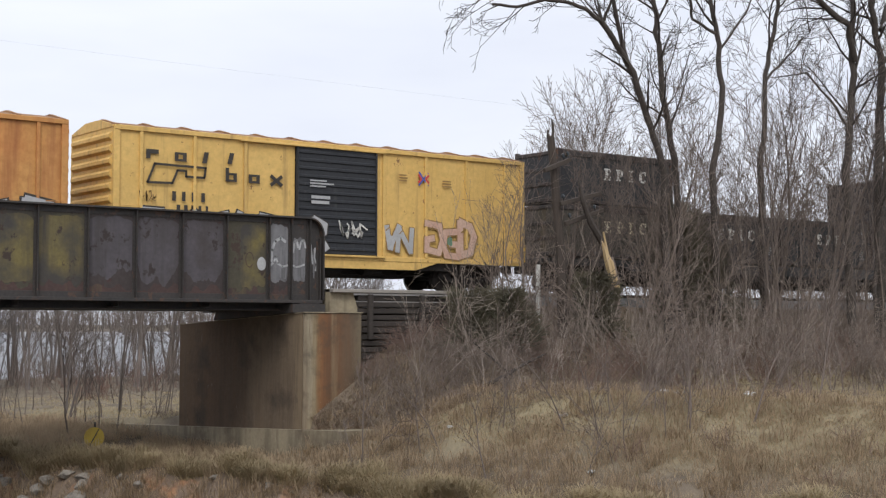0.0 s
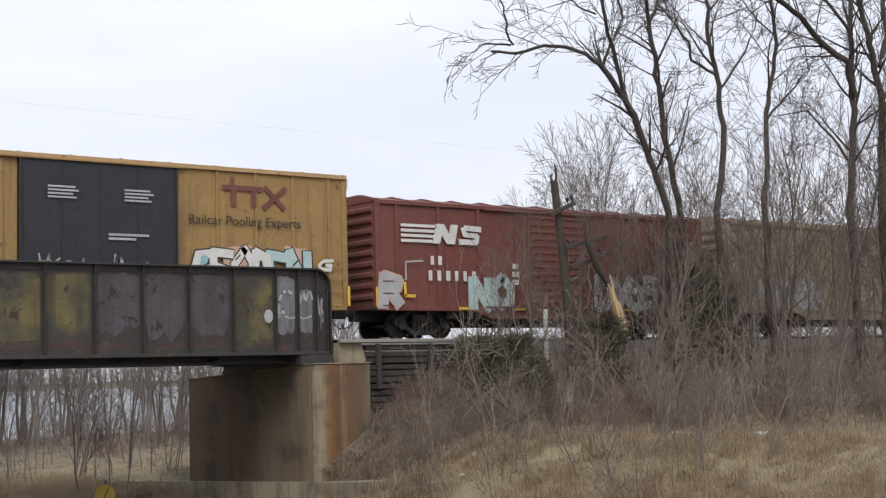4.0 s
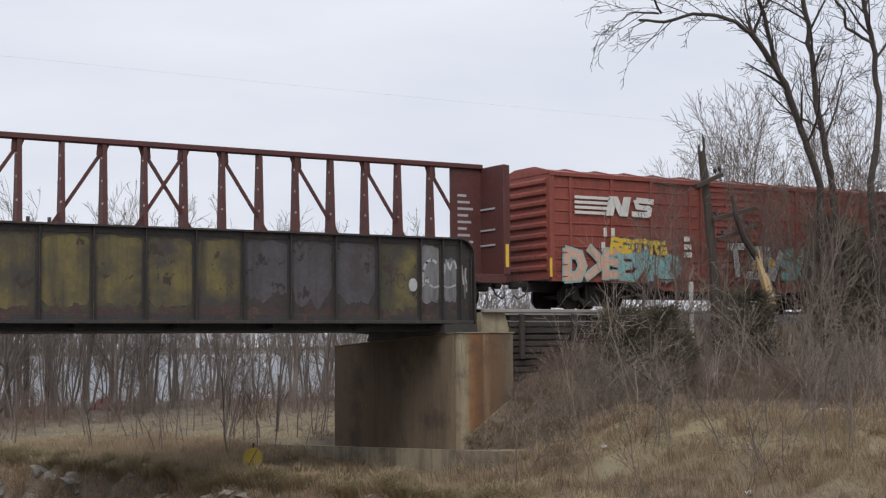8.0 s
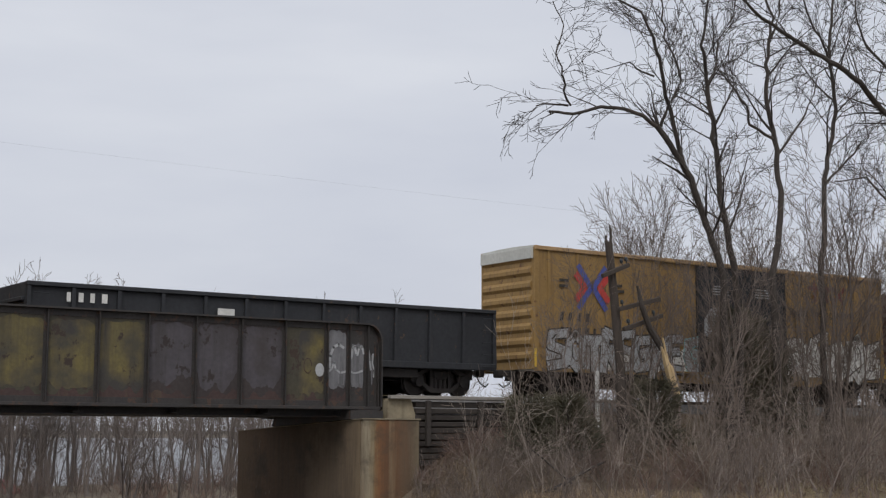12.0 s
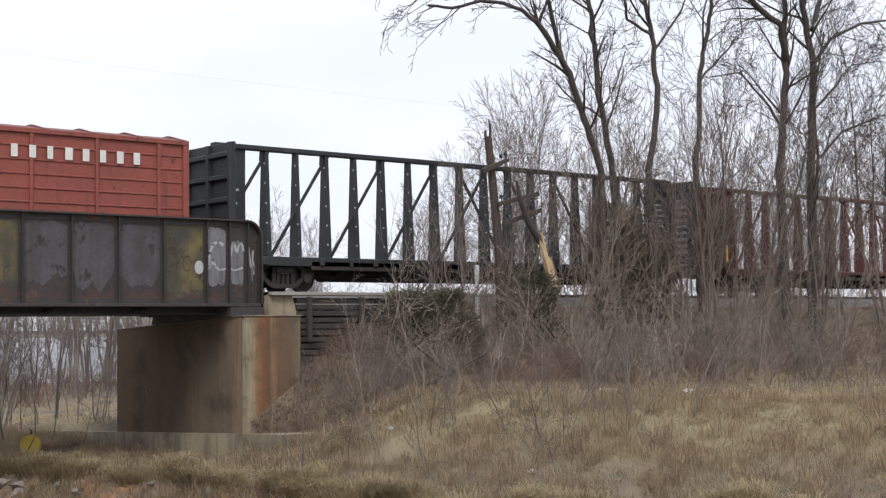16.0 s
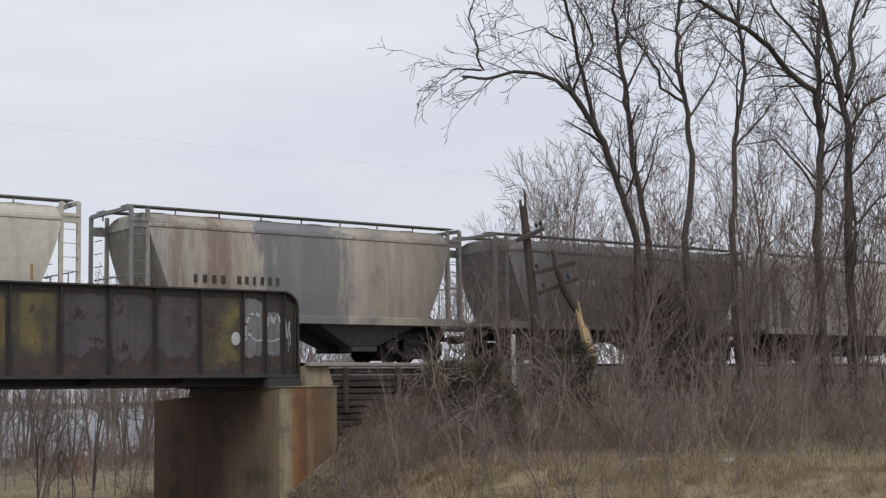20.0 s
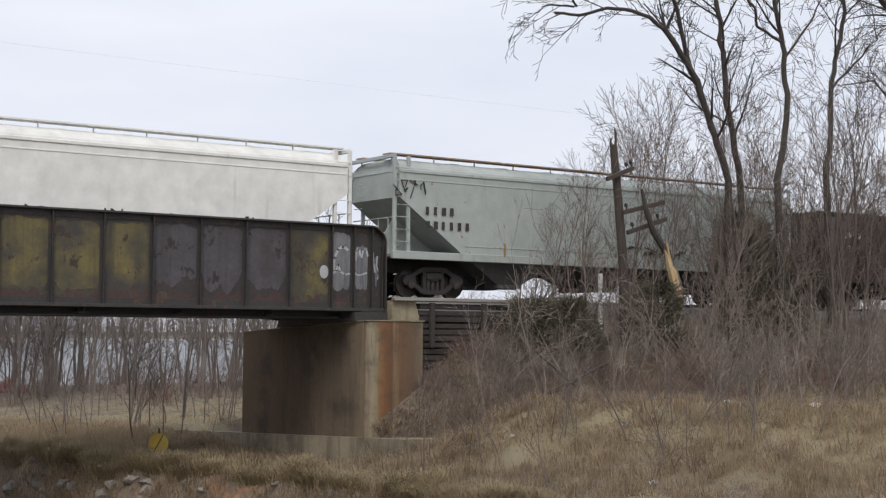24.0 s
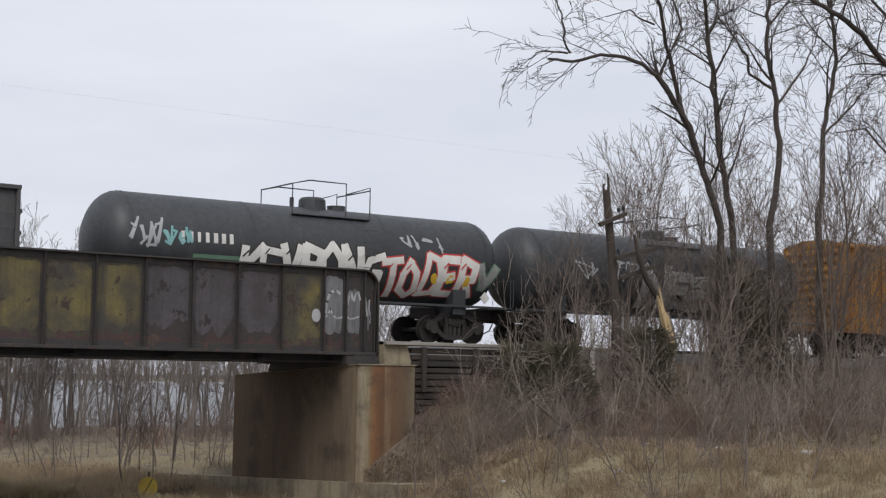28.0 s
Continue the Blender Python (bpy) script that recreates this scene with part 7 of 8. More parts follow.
def build_near_trees():
    guided_tree(-5.7, [[(35.3, 6.5), (35.2, 10.1), (34.7, 11.3), (34.3, 12.2), (33.7, 13.4), (33, 14.2), (32.2, 15)],
                       [(32.2, 15), (31.6, 15.3), (31, 15.5), (30.2, 15.5), (29.3, 15.2), (28.4, 15.2)],
                       [(28.4, 15.2), (28, 15.6), (27.7, 16), (27.6, 16.7), (27.7, 17.6), (27.5, 18.4)],
                       [(28.4, 15.2), (27.8, 15.2), (27.4, 15.15), (27.1, 15.0), (26.9, 14.8)],
                       [(33.5, 13.6), (33.2, 14.7), (32.8, 15.7), (32.1, 16.9), (31.6, 17.8), (31, 18.6), (29.6, 18.9), (28.4, 18.9)],
                       [(32.3, 15), (32.4, 15.6), (33, 16.6), (33.1, 17.3), (32.6, 18.1), (32.2, 19), (32, 20.4)],
                       [(32.1, 16.7), (31.5, 16.9), (31, 17), (30.4, 16.8), (29.9, 16.6)]],
                [(0.2, 0.13), (0.1, 0.06), (0.05, 0.02), (0.05, 0.018), (0.12, 0.03), (0.08, 0.025), (0.05, 0.018)], "bare leaning tree with one long limb reaching over the track", 1, 9, 4, 2.1)
    guided_tree(-5.5, [[(36.1, 6.5), (36, 10.2), (35.8, 11.2), (35.5, 12.4), (35.2, 13.8), (35.1, 15), (35, 15.9), (34.8, 16.8)],
                       [(34.8, 16.8), (34.4, 17.5), (34, 18), (33.9, 19), (34.1, 20.5), (33.9, 21.9)],
                       [(34.8, 16.8), (35.5, 17.4), (36, 18.1), (36.1, 18.8), (36.6, 19.7), (36.5, 21.2)],
                       [(35.5, 12.4), (36.1, 12.8), (36.5, 13.5), (36.5, 14.5)]],
                [(0.19, 0.11), (0.1, 0.025), (0.08, 0.025), (0.05, 0.02)], "slim bare tree beside the leaning one", 2, 9, 4, 2.1)
    guided_tree(-5.3, [[(38.2, 6.5), (38.1, 10.4), (38.5, 12.1), (38.6, 13.5), (38.5, 15), (38.2, 16), (38, 17.1), (38, 18.1), (38.2, 19), (38.4, 19.9), (37.9, 21.1), (37.7, 22.6)],
                       [(38.3, 15.4), (37.2, 15.8), (36.9, 16.4), (36.5, 17.1), (36.2, 17.7), (36.4, 18.5), (35.9, 19.7)],
                       [(38.5, 14.8), (39.3, 15.7), (40.3, 16.6), (41.1, 17.3), (41.4, 18.2)],
                       [(38.2, 19), (39.1, 20.2), (39.3, 21.2), (39.9, 22.6)]],
                [(0.21, 0.04), (0.08, 0.025), (0.07, 0.025), (0.06, 0.02)], "straight bare tree with a crooked side limb", 3, 9, 4, 2.1)
    guided_tree(-5, [[(41.1, 6.5), (41, 10.6), (41.3, 12.3), (41.4, 14.3), (41.7, 15.5), (42.2, 17), (42, 18.4), (41.9, 19.5), (42.2, 20.9), (42.5, 22.6), (42.4, 24.4)],
                       [(42, 18.7), (41.6, 19.5), (41.1, 20.3), (40.5, 21.5), (40.2, 23)],
                       [(41.4, 14.1), (43.1, 15.2), (44, 16.2), (44.3, 17.5)]],
                [(0.19, 0.04), (0.08, 0.025), (0.07, 0.025)], "bare tree with forked upper limbs", 4, 9, 4, 2.1)
    guided_tree(-6, [[(45, 6.5), (44.9, 10.8), (45.1, 12.6), (45.4, 14.6), (45.4, 16.4), (45.4, 17.8), (45.7, 19.3)],
                       [(45.4, 15.1), (44.7, 16.4), (43.7, 17.1), (42.3, 17.9), (40.8, 18.3), (39.9, 18.7), (38.5, 19.1), (36.9, 19.4), (35.6, 19.9), (34.9, 20.8)],
                       [(45.5, 17.6), (44.6, 18.6), (43.5, 19.6), (43, 20.6), (42.7, 22.2)],
                       [(45.7, 19.3), (46.1, 20.7), (46.9, 22.3), (47.2, 24.3)],
                       [(45.1, 12.4), (44.2, 13.6), (43.3, 14.5), (41.8, 14.2)]],
                [(0.27, 0.12), (0.19, 0.05), (0.1, 0.03), (0.1, 0.03), (0.08, 0.03)], "stout bare tree with a thick leaning limb", 5, 9, 4, 2.1)
    guided_tree(-5.8, [[(47.2, 6.5), (47.1, 10.9), (47.3, 13.3), (47.5, 15.1), (47.2, 16.5), (46.7, 17.8), (46.3, 19.4), (45.9, 20.7), (45.1, 22.2), (44.4, 23.7)],
                       [(47.4, 16.6), (48.2, 18), (48.7, 19.6), (49, 20.8), (49.7, 22.2), (50.2, 24.3)],
                       [(47.5, 15.1), (49.1, 16.5), (51.2, 17.4), (53.3, 17.8), (56.1, 18.4)],
                       [(48.9, 20.1), (50.2, 21.5), (51.6, 22.5), (53.6, 23.4)],
                       [(47.4, 13.3), (48.6, 14.5), (49.8, 15.4), (52.3, 15.9)]],
                [(0.3, 0.07), (0.16, 0.05), (0.12, 0.035), (0.08, 0.025), (0.08, 0.03)], "tall bare tree forking into wide limbs", 6, 9, 4, 2.1)
    guided_tree(-6.0, [[(46.6, 6.2), (46.9, 9.0), (47.4, 11.5), (47.2, 14.0), (48.0, 16.5)],
                       [(47.2, 11.2), (49.0, 12.6), (51.4, 13.4), (54.0, 13.6)]],
                [(0.16, 0.05), (0.08, 0.03)], "slender bare tree behind the stout ones", 7, 9, 4, 2.2)
    guided_tree(-6.2, [[(52.0, 6.0), (52.2, 8.6), (51.8, 11.0), (52.3, 13.2), (52.1, 15.2)]],
                [(0.14, 0.04)], "slender bare tree beside the line", 8, 10, 4, 2.2)


build_near_trees()


def bush_mesh(seed, stems, height, mat, spread, branches=6, lean=0.35, thick=0.013, level=2, apart=False, side=0.7, reach=0.34):
    """One mesh, or with apart a list of stems and twigs as meshes of their own."""
    rng, tw, trunks = random.Random(seed), Twigs(), []
    for _ in range(stems):
        a = rng.uniform(0, 6.283)
        p = (spread * rng.random() * math.cos(a), spread * rng.random() * math.sin(a), -0.15)
        d = (lean * rng.gauss(0, 1), lean * rng.gauss(0, 1), 1)
        h = height * rng.uniform(0.55, 1.1)
        pts = wander(rng, p, d, h, 8, 0.09, 0.02, 0.05)
        r = thick * rng.uniform(0.7, 1.5)
        trunk = Twigs() if apart else tw
        trunk.limb(pts, r, r * 0.35, 4)
        trunks.append(trunk)
        sprout(tw, rng, pts, r, r * 0.4, level, 0, branches, h * reach, side, 0.06, 0.2, thick * 0.36, 0.09, 0.06)
    if apart:
        return [("stem", t.mesh("stem", mat)) for t in trunks] + [("spray", tw.mesh("spray", mat))]
    return tw.mesh("stems", mat)


def plant(name, mesh, x, y, scale, rng, label, category, group, sink=0.0):
    if isinstance(mesh, list):
        ob = thing(name, label, category, group)
        for n, me in mesh:
            p = part(n, me, "", ob)
            if n == "spray":
                tagged(p, kind="stuff")
    else:
        ob = tagged(new(name, mesh), label, category, group)
    ob.matrix_world = pose(x, y, lie(x, y) - sink, rng.uniform(-4, 4), rng.uniform(-4, 4), rng.uniform(0, 360))
    ob.scale = (scale * rng.uniform(0.9, 1.1), scale * rng.uniform(0.9, 1.1), scale * rng.uniform(0.85, 1.15))
    return ob


def build_brush():
    rng = random.Random(77)
    tangle = [bush_mesh(100 + i, 11, 2.4, "brush", 1.1, 5, 0.7, 0.017, 2, False, 0.9, 0.42) for i in range(5)]
    red = [bush_mesh(120 + i, 16, 1.35, "brush_red", 1.0, 5, 0.7, 0.012, 1, False, 0.9, 0.45) for i in range(4)]
    tall = [bush_mesh(140 + i, 5, 5.2, "brush", 0.7, 9, 0.3, 0.022, 2, True, 0.8, 0.36) for i in range(4)]
    fan = [bush_mesh(150 + i, 7, 4.6, "brush", 0.25, 7, 0.45, 0.02, 2, True, 0.85, 0.42) for i in range(2)]
    pale = [bush_mesh(160 + i, 3, 3.2, "sapling", 0.4, 7, 0.34, 0.013, 2, True, 0.8, 0.42) for i in range(3)]
    tallpale = [bush_mesh(170 + i, 2, 4.6, "sapling", 0.3, 7, 0.3, 0.017, 2, True, 0.75, 0.42) for i in range(3)]
    dark = [bush_mesh(200 + i, 1, 3.4, "shoot", 0.1, 8, 0.16, 0.021, 2, True, 0.7, 0.4) for i in range(5)]
    bramble = [bush_mesh(180 + i, 15, 0.95, "brush", 0.9, 5, 0.8, 0.007, 1, False, 0.9, 0.5) for i in range(4)]
    thorn = [bush_mesh(190 + i, 20, 2.2, "thorn", 1.3, 5, 0.5, 0.012, 2, False, 0.8, 0.4) for i in range(2)]
    label = "tangled leafless brush on the embankment"
    for i in range(58):
        x = 30.5 + 36 * rng.random() ** 1.15
        plant("shrub", rng.choice(tangle), x, rng.uniform(-8.0, -4.2), rng.uniform(0.65, 1.1), rng, label, "shrub", "embankment brush")
    for i in range(110):
        x = 29 + 37 * rng.random() ** 1.1
        plant("shrub", rng.choice(red), x, rng.uniform(-8.3, -5.6), rng.uniform(0.7, 1.15), rng, "low reddish-brown leafless brush", "shrub", "embankment brush")
    for i in range(13):
        x = rng.uniform(33.0, 62)
        plant("tall_shrub", rng.choice(tall), x, rng.uniform(-9.0, -4.2), rng.uniform(0.7, 1.1), rng, "tall leafless shrub with crooked stems", "shrub", "tall embankment shrubs")
    for x, y, s in ((31.9, -4.9, 0.75), (34.6, -5.0, 1.1), (36.6, -4.6, 1.0), (33.2, -6.2, 0.9), (35.6, -7.4, 0.95)):
        plant("tall_shrub", tall[int(x) % 4], x, y, s, rng, "tall leafless shrub beside the utility pole", "shrub", "tall embankment shrubs")
    for k, (x, y, s) in enumerate(((30.2, -5.0, 1.25), (28.3, -5.6, 0.7), (32.3, -7.4, 0.85), (29.4, -4.6, 0.95))):
        plant("tall_shrub", fan[k % 2], x, y, s, rng, "spreading leafless shrub fanning out before the train", "shrub", "tall embankment shrubs")
    for x, y, s in ((24.6, -6.4, 0.75), (25.7, -5.6, 0.95), (26.9, -6.6, 1.0), (27.7, -5.0, 0.8), (28.9, -7.4, 0.95), (26.2, -8.6, 0.7)):
        plant("sapling", tallpale[int(x * 3) % 3], x, y, s, rng, "pale leafless sapling with spreading twigs on the bank", "sapling", "saplings on the bank")
    for i in range(60):
        x, y = rng.uniform(24.2, 30.5), rng.uniform(-7.0, -3.7)
        plant("bramble", rng.choice(bramble), x, y, rng.uniform(0.5, 0.95), rng, "low brown bramble on the bank", "shrub", "brambles on the bank")
    for i in range(10):
        x, y = rng.uniform(23.0, 24.4), rng.uniform(-5.4, -4.0)
        plant("bramble", rng.choice(bramble), x, y, rng.uniform(0.3, 0.5), rng, "low brown bramble against the abutment", "shrub", "brambles on the bank")
    for x, y, s in ((25.2, -5.0, 0.7), (25.8, -7.4, 0.8), (23.4, -7.8, 0.6), (27.4, -8.6, 0.8), (25.2, -9.8, 0.65), (22.2, -7.6, 0.5), (29.6, -8.6, 0.85), (31.4, -9.2, 0.8), (33.6, -9.0, 0.75)):
        plant("sapling", pale[int(x * 2) % 3], x, y, s, rng, "pale leafless sapling on the bank", "sapling", "saplings on the bank")
    for i in range(44):
        x, y = rng.uniform(24.1, 27.4), rng.uniform(-5.6, -3.65)
        plant("bramble", rng.choice(bramble), x, y, rng.uniform(0.45, 0.8), rng, "low brown bramble below the stacked timbers", "shrub", "brambles on the bank")
    for i in range(30):
        x, y = rng.uniform(24.3, 29.5), rng.uniform(-4.1, -3.4)
        plant("dead_weed", rng.choice(red), x, y, rng.uniform(0.45, 0.7), rng, "brown dead weeds below the stacked timbers", "shrub", "brambles on the bank")
    for i in range(40):
        x, y = rng.uniform(21, 44), rng.uniform(-24, -13)
        if x - toe(y) > 2.6:
            plant("dead_weed", rng.choice(red), x, y, rng.uniform(0.35, 0.6), rng, "short reddish-brown dead weeds in the grass", "shrub", "dead weeds on the bank")
    for i in range(16):
        plant("bramble", rng.choice(bramble), 22.0 + rng.gauss(0, 0.45), 6.3 + rng.gauss(0, 0.8), rng.uniform(0.5, 0.8), rng, "dark dead bramble heaped beside the abutment", "shrub", "brambles beside the abutment")
    for i in range(34):
        x, y = rng.uniform(24.6, 31.5), rng.uniform(-10.5, -6.6)
        plant("bramble", rng.choice(bramble), x, y, rng.uniform(0.4, 0.75), rng, "low brown bramble on the bank", "shrub", "brambles on the bank")
    for i in range(64):
        x = 31.5 + 26 * rng.random()
        plant("sapling", rng.choice(tallpale if i % 3 == 0 else pale), x, rng.uniform(-9.6, -6.2), rng.uniform(0.7, 1.0), rng, "pale crooked sapling before the brush", "sapling", "pale saplings in the brush")
    for i in range(30):
        x, y = rng.uniform(24.6, 31), rng.uniform(-6.4, -3.8)
        plant("shrub", rng.choice(tangle), x, y, rng.uniform(0.35, 0.62), rng, "tangled leafless brush below the stacked timbers", "shrub", "embankment brush")
    for i in range(80):
        x, y = rng.uniform(20, 46), rng.uniform(-22, -9.5)
        if x - toe(y) < 3.0:
            continue
        plant("bramble", rng.choice(bramble), x, y, rng.uniform(0.4, 0.8), rng, "low brown bramble in dry grass", "shrub", "brambles on the bank")
    for i in range(120):
        x, y = rng.uniform(20, 44), rng.uniform(-17, -8.4)
        if x - toe(y) < 3.5:
            continue
        plant("sapling", rng.choice(dark), x, y, rng.uniform(0.4, 0.95), rng, "thin leafless sapling in dry grass", "sapling", "saplings on the bank")
    # the bank behind the track
    for i in range(30):
        x = rng.uniform(25, 60)
        plant("shrub", rng.choice(tangle), x, rng.uniform(3.6, 6.4), rng.uniform(0.55, 0.85), rng, "leafless brush behind the track", "shrub", "brush behind the track")
    # far bank beyond the bridge
    for i in range(70):
        y = rng.uniform(4, 24)
        x = toe(y) + rng.uniform(3.5, 22)
        plant("sapling", rng.choice(dark), x, y, rng.uniform(0.6, 1.2), rng, "slim dark leafless sapling beyond the bridge", "sapling", "saplings beyond the bridge")
    for i in range(90):
        y = rng.uniform(24, 46)
        x = toe(y) + rng.uniform(6, 24 + 0.6 * y)
        plant("thicket", rng.choice(tangle if i % 3 == 0 else red), x, y, rng.uniform(0.7, 0.95) * (0.6 + y / 60), rng, "grey-brown thicket beyond the bridge", "shrub", "thickets beyond the bridge")
    for x, y, s in ((25.6, 22.5, 0.75), (26.6, 22.0, 0.8), (27.4, 23.0, 0.65), (17.6, 27.0, 0.7), (16.4, 26.0, 0.6), (19.4, 29.0, 0.8), (31.0, 27.0, 0.8)):
        plant("shrub", thorn[int(x) % 2], x, y, s, rng, "russet thorn thicket beyond the bridge", "shrub", "thorn thickets beyond the bridge")


build_brush()


def far_tree_meshes(seed, height, count, fine, mat="far", stout=0.11):
    rng, wood, tw = random.Random(seed), Twigs(), Twigs()
    for _ in range(2):
        pts = wander(rng, (rng.uniform(-0.3, 0.3), rng.uniform(-0.3, 0.3), -0.3), (rng.gauss(0, 0.08), rng.gauss(0, 0.08), 1), height * rng.uniform(0.8, 1.0), 9, 0.06, 0.05)
        wood.limb(pts, stout, 0.008, 6)
        sprout(tw, rng, pts, stout, 0.02, 3, 0, count, height * 0.36, 0.85, 0.1, 0.2, fine, 0.14)
    return wood.mesh("trunk", mat), tw.mesh("crown", mat)


def far_tree(kind, x, y, scale, rng, label, group):
    ob = thing("bare_tree", label, "tree", group)
    for name, mesh in zip(("trunk", "crown"), kind):
        part(name, mesh, "far", ob)
    ob.matrix_world = pose(x, y, lie(x, y), rng.uniform(-8, 8), rng.uniform(-8, 8), rng.uniform(0, 360))
    ob.scale = (scale, scale, scale * rng.uniform(0.85, 1.15))


def build_far_trees():
    rng = random.Random(31)
    kinds = [far_tree_meshes(300 + i, 10.5, 9, 0.014) for i in range(5)]
    close = [far_tree_meshes(320 + i, 9.5, 13, 0.008, "shoot", 0.07) for i in range(3)]
    for i in range(30):
        y = rng.uniform(31, 48)
        a = radians(rng.uniform(10, 58))
        x, size = math.tan(a) * (y + 39.4), rng.uniform(0.45, 0.8) if a < 0.62 else rng.uniform(0.7, 1.2)
        if x > toe(y) + 6:
            far_tree(rng.choice(kinds), x, y, size, rng, "bare grey-brown tree beyond the far bank", "bare trees beyond the far bank")
    for i in range(84):
        y = rng.uniform(31, 46)
        x = math.tan(radians(rng.uniform(8, 36))) * (y + 39.4)
        if x > toe(y) + 5:
            far_tree(rng.choice(kinds), x, y, rng.uniform(0.55, 1.0), rng, "bare grey-brown tree on the bank of the water", "bare trees by the water")
    for i in range(26):
        y = rng.uniform(8, 22)
        far_tree(rng.choice(close), (y + 39.4) * math.tan(radians(rng.uniform(42, 61))), y, rng.uniform(1.1, 1.75), rng, "bare grey-brown tree behind the track", "bare trees behind the track")
    for i in range(20):
        y = rng.uniform(26, 43)
        far_tree(rng.choice(close), (y + 39.4) * rng.uniform(0.2, 0.62), y, rng.uniform(0.4, 0.68), rng, "bare spreading tree beyond the bridge", "bare trees beyond the bridge")
    for x, y, s in ((36.4, -5.4, 1.0), (38.6, -4.6, 0.95), (40.6, -5.6, 1.1), (42.2, -4.4, 1.2), (45.4, -4.6, 1.25), (48.4, -5.2, 1.2), (53.5, -5.0, 1.3)):
        far_tree(rng.choice(close), x, y, s, rng, "bare many-branched tree on the embankment", "bare trees before the train")
    for x, y, s in ((30.0, -4.3, 0.6), (28.7, -4.1, 0.42), (31.7, -4.5, 0.68), (33.0, -4.4, 0.6)):
        far_tree(rng.choice(close), x, y, s, rng, "small many-twigged bare tree beside the utility pole", "bare trees before the train")
    for x, y, s in ((28.2, 10.0, 0.62), (24.5, 15.0, 0.55), (21.0, 12.0, 0.5)):
        far_tree(kinds[1], x, y, s, rng, "small bare tree behind the bridge", "bare trees behind the track")
    hedge = Twigs()
    for i in range(2600):
        y = rng.uniform(745, 940)
        x = math.tan(radians(rng.uniform(-8, 70))) * (y + 39.4)
        z = lie(x, y)
        h = rng.uniform(6.0, 17.0)
        hedge.limb([(x, y, z), (x + rng.gauss(0, 0.6), y, z + h * 0.5), (x + rng.gauss(0, 1.6), y, z + h)], 0.55, 0.1, 3)
    tagged(new("far_wood", hedge.mesh("far_wood", "far")), "distant grey-brown wood of bare trunks and limbs", "woods", kind="stuff")


build_far_trees()


def build_young_trees():
    """Slim many-stemmed growth between the large trunks, and trees just past the bridge."""
    rng = random.Random(55)

    def shoot(seed, stems, height, fine, count):
        wood, tw, r2 = Twigs(), Twigs(), random.Random(seed)
        for _ in range(stems):
            pts = wander(r2, (r2.uniform(-0.5, 0.5), r2.uniform(-0.5, 0.5), -0.3), (r2.gauss(0, 0.13), r2.gauss(0, 0.13), 1), height * r2.uniform(0.7, 1.0), 9, 0.07, 0.04)
            wood.limb(pts, 0.03, 0.01, 5)
            sprout(tw, r2, pts, 0.03, 0.012, 2, 0, count, height * 0.3, 0.65, 0.1, 0.3, fine, 0.1)
        return wood.mesh("trunk", "shoot"), tw.mesh("crown", "shoot")
    kinds = [shoot(400 + i, 2 + i % 2, 7.5, 0.0065, 13) for i in range(4)]

    def stand(x, y, s, label, group):
        ob = thing("young_tree", label, "tree", group)
        for name, mesh in zip(("trunk", "crown"), rng.choice(kinds)):
            part(name, mesh, "shoot", ob)
        ob.matrix_world = pose(x, y, lie(x, y), rng.uniform(-4, 4), rng.uniform(-4, 4), rng.uniform(0, 360))
        ob.scale = (s, s, s * rng.uniform(0.85, 1.15))
    for i in range(13):
        x = rng.uniform(35, 58)
        stand(x, rng.uniform(-7.2, -4.6), rng.uniform(0.75, 1.35) * (0.75 + 0.4 * smooth01(33, 44, x)), "slim many-stemmed leafless young tree on the embankment", "young trees on the embankment")
    for x, y, s in ((33.4, -5.0, 0.9), (34.9, -5.4, 0.95)):
        stand(x, y, s, "slim leafless young tree beside the utility pole", "young trees on the embankment")
    for i in range(16):
        y = rng.uniform(24, 43)
        x = (y + 39.4) * rng.uniform(0.26, 0.64)
        if x > toe(y) + 5:
            stand(x, y, rng.uniform(0.8, 1.5), "slim leafless young tree beyond the bridge", "young trees beyond the bridge")
    for x, y, s in ((25.5, 12.0, 0.9), (23.6, 8.6, 0.8), (21.0, 11.0, 0.7), (19.4, 12.5, 0.75)):
        stand(x, y, s, "dark leafless young tree rising beside the abutment", "young trees beyond the bridge")


build_young_trees()


def cedar(x, y, height, seed):
    """A dull evergreen bush of many short sprays."""
    rng, tw = random.Random(seed), Twigs()
    ob = thing("evergreen_bush", "dull brownish-green evergreen bush on the embankment", "bush", "evergreen bushes")
    for i in range(int(420 * height) + 500):
        u = rng.random() ** 0.8
        z = height * u
        r = (1.2 - 0.75 * u) * rng.uniform(0.3, 1.0) * (1 + 0.3 * math.sin(seed + 7 * u))
        a = rng.uniform(0, 6.283)
        p = Vector((r * math.cos(a), r * math.sin(a), z))
        d = Vector((math.cos(a), math.sin(a), rng.uniform(-0.1, 0.9)))
        tw.limb(wander(rng, p, d, rng.uniform(0.2, 0.42), 2, 0.25, 0.0), 0.02, 0.007, 3)
    trunk = Twigs()
    trunk.limb([(0, 0, -0.2), (0.03, 0, height * 0.5), (0, 0.03, height * 0.92)], 0.06, 0.015, 6)
    part("trunk", trunk.mesh("trunk", "bark"), "bark", ob)
    part("foliage", tw.mesh("foliage", "cedar"), "cedar", ob)
    ob.location = (x, y, lie(x, y) - 0.1)
    return ob


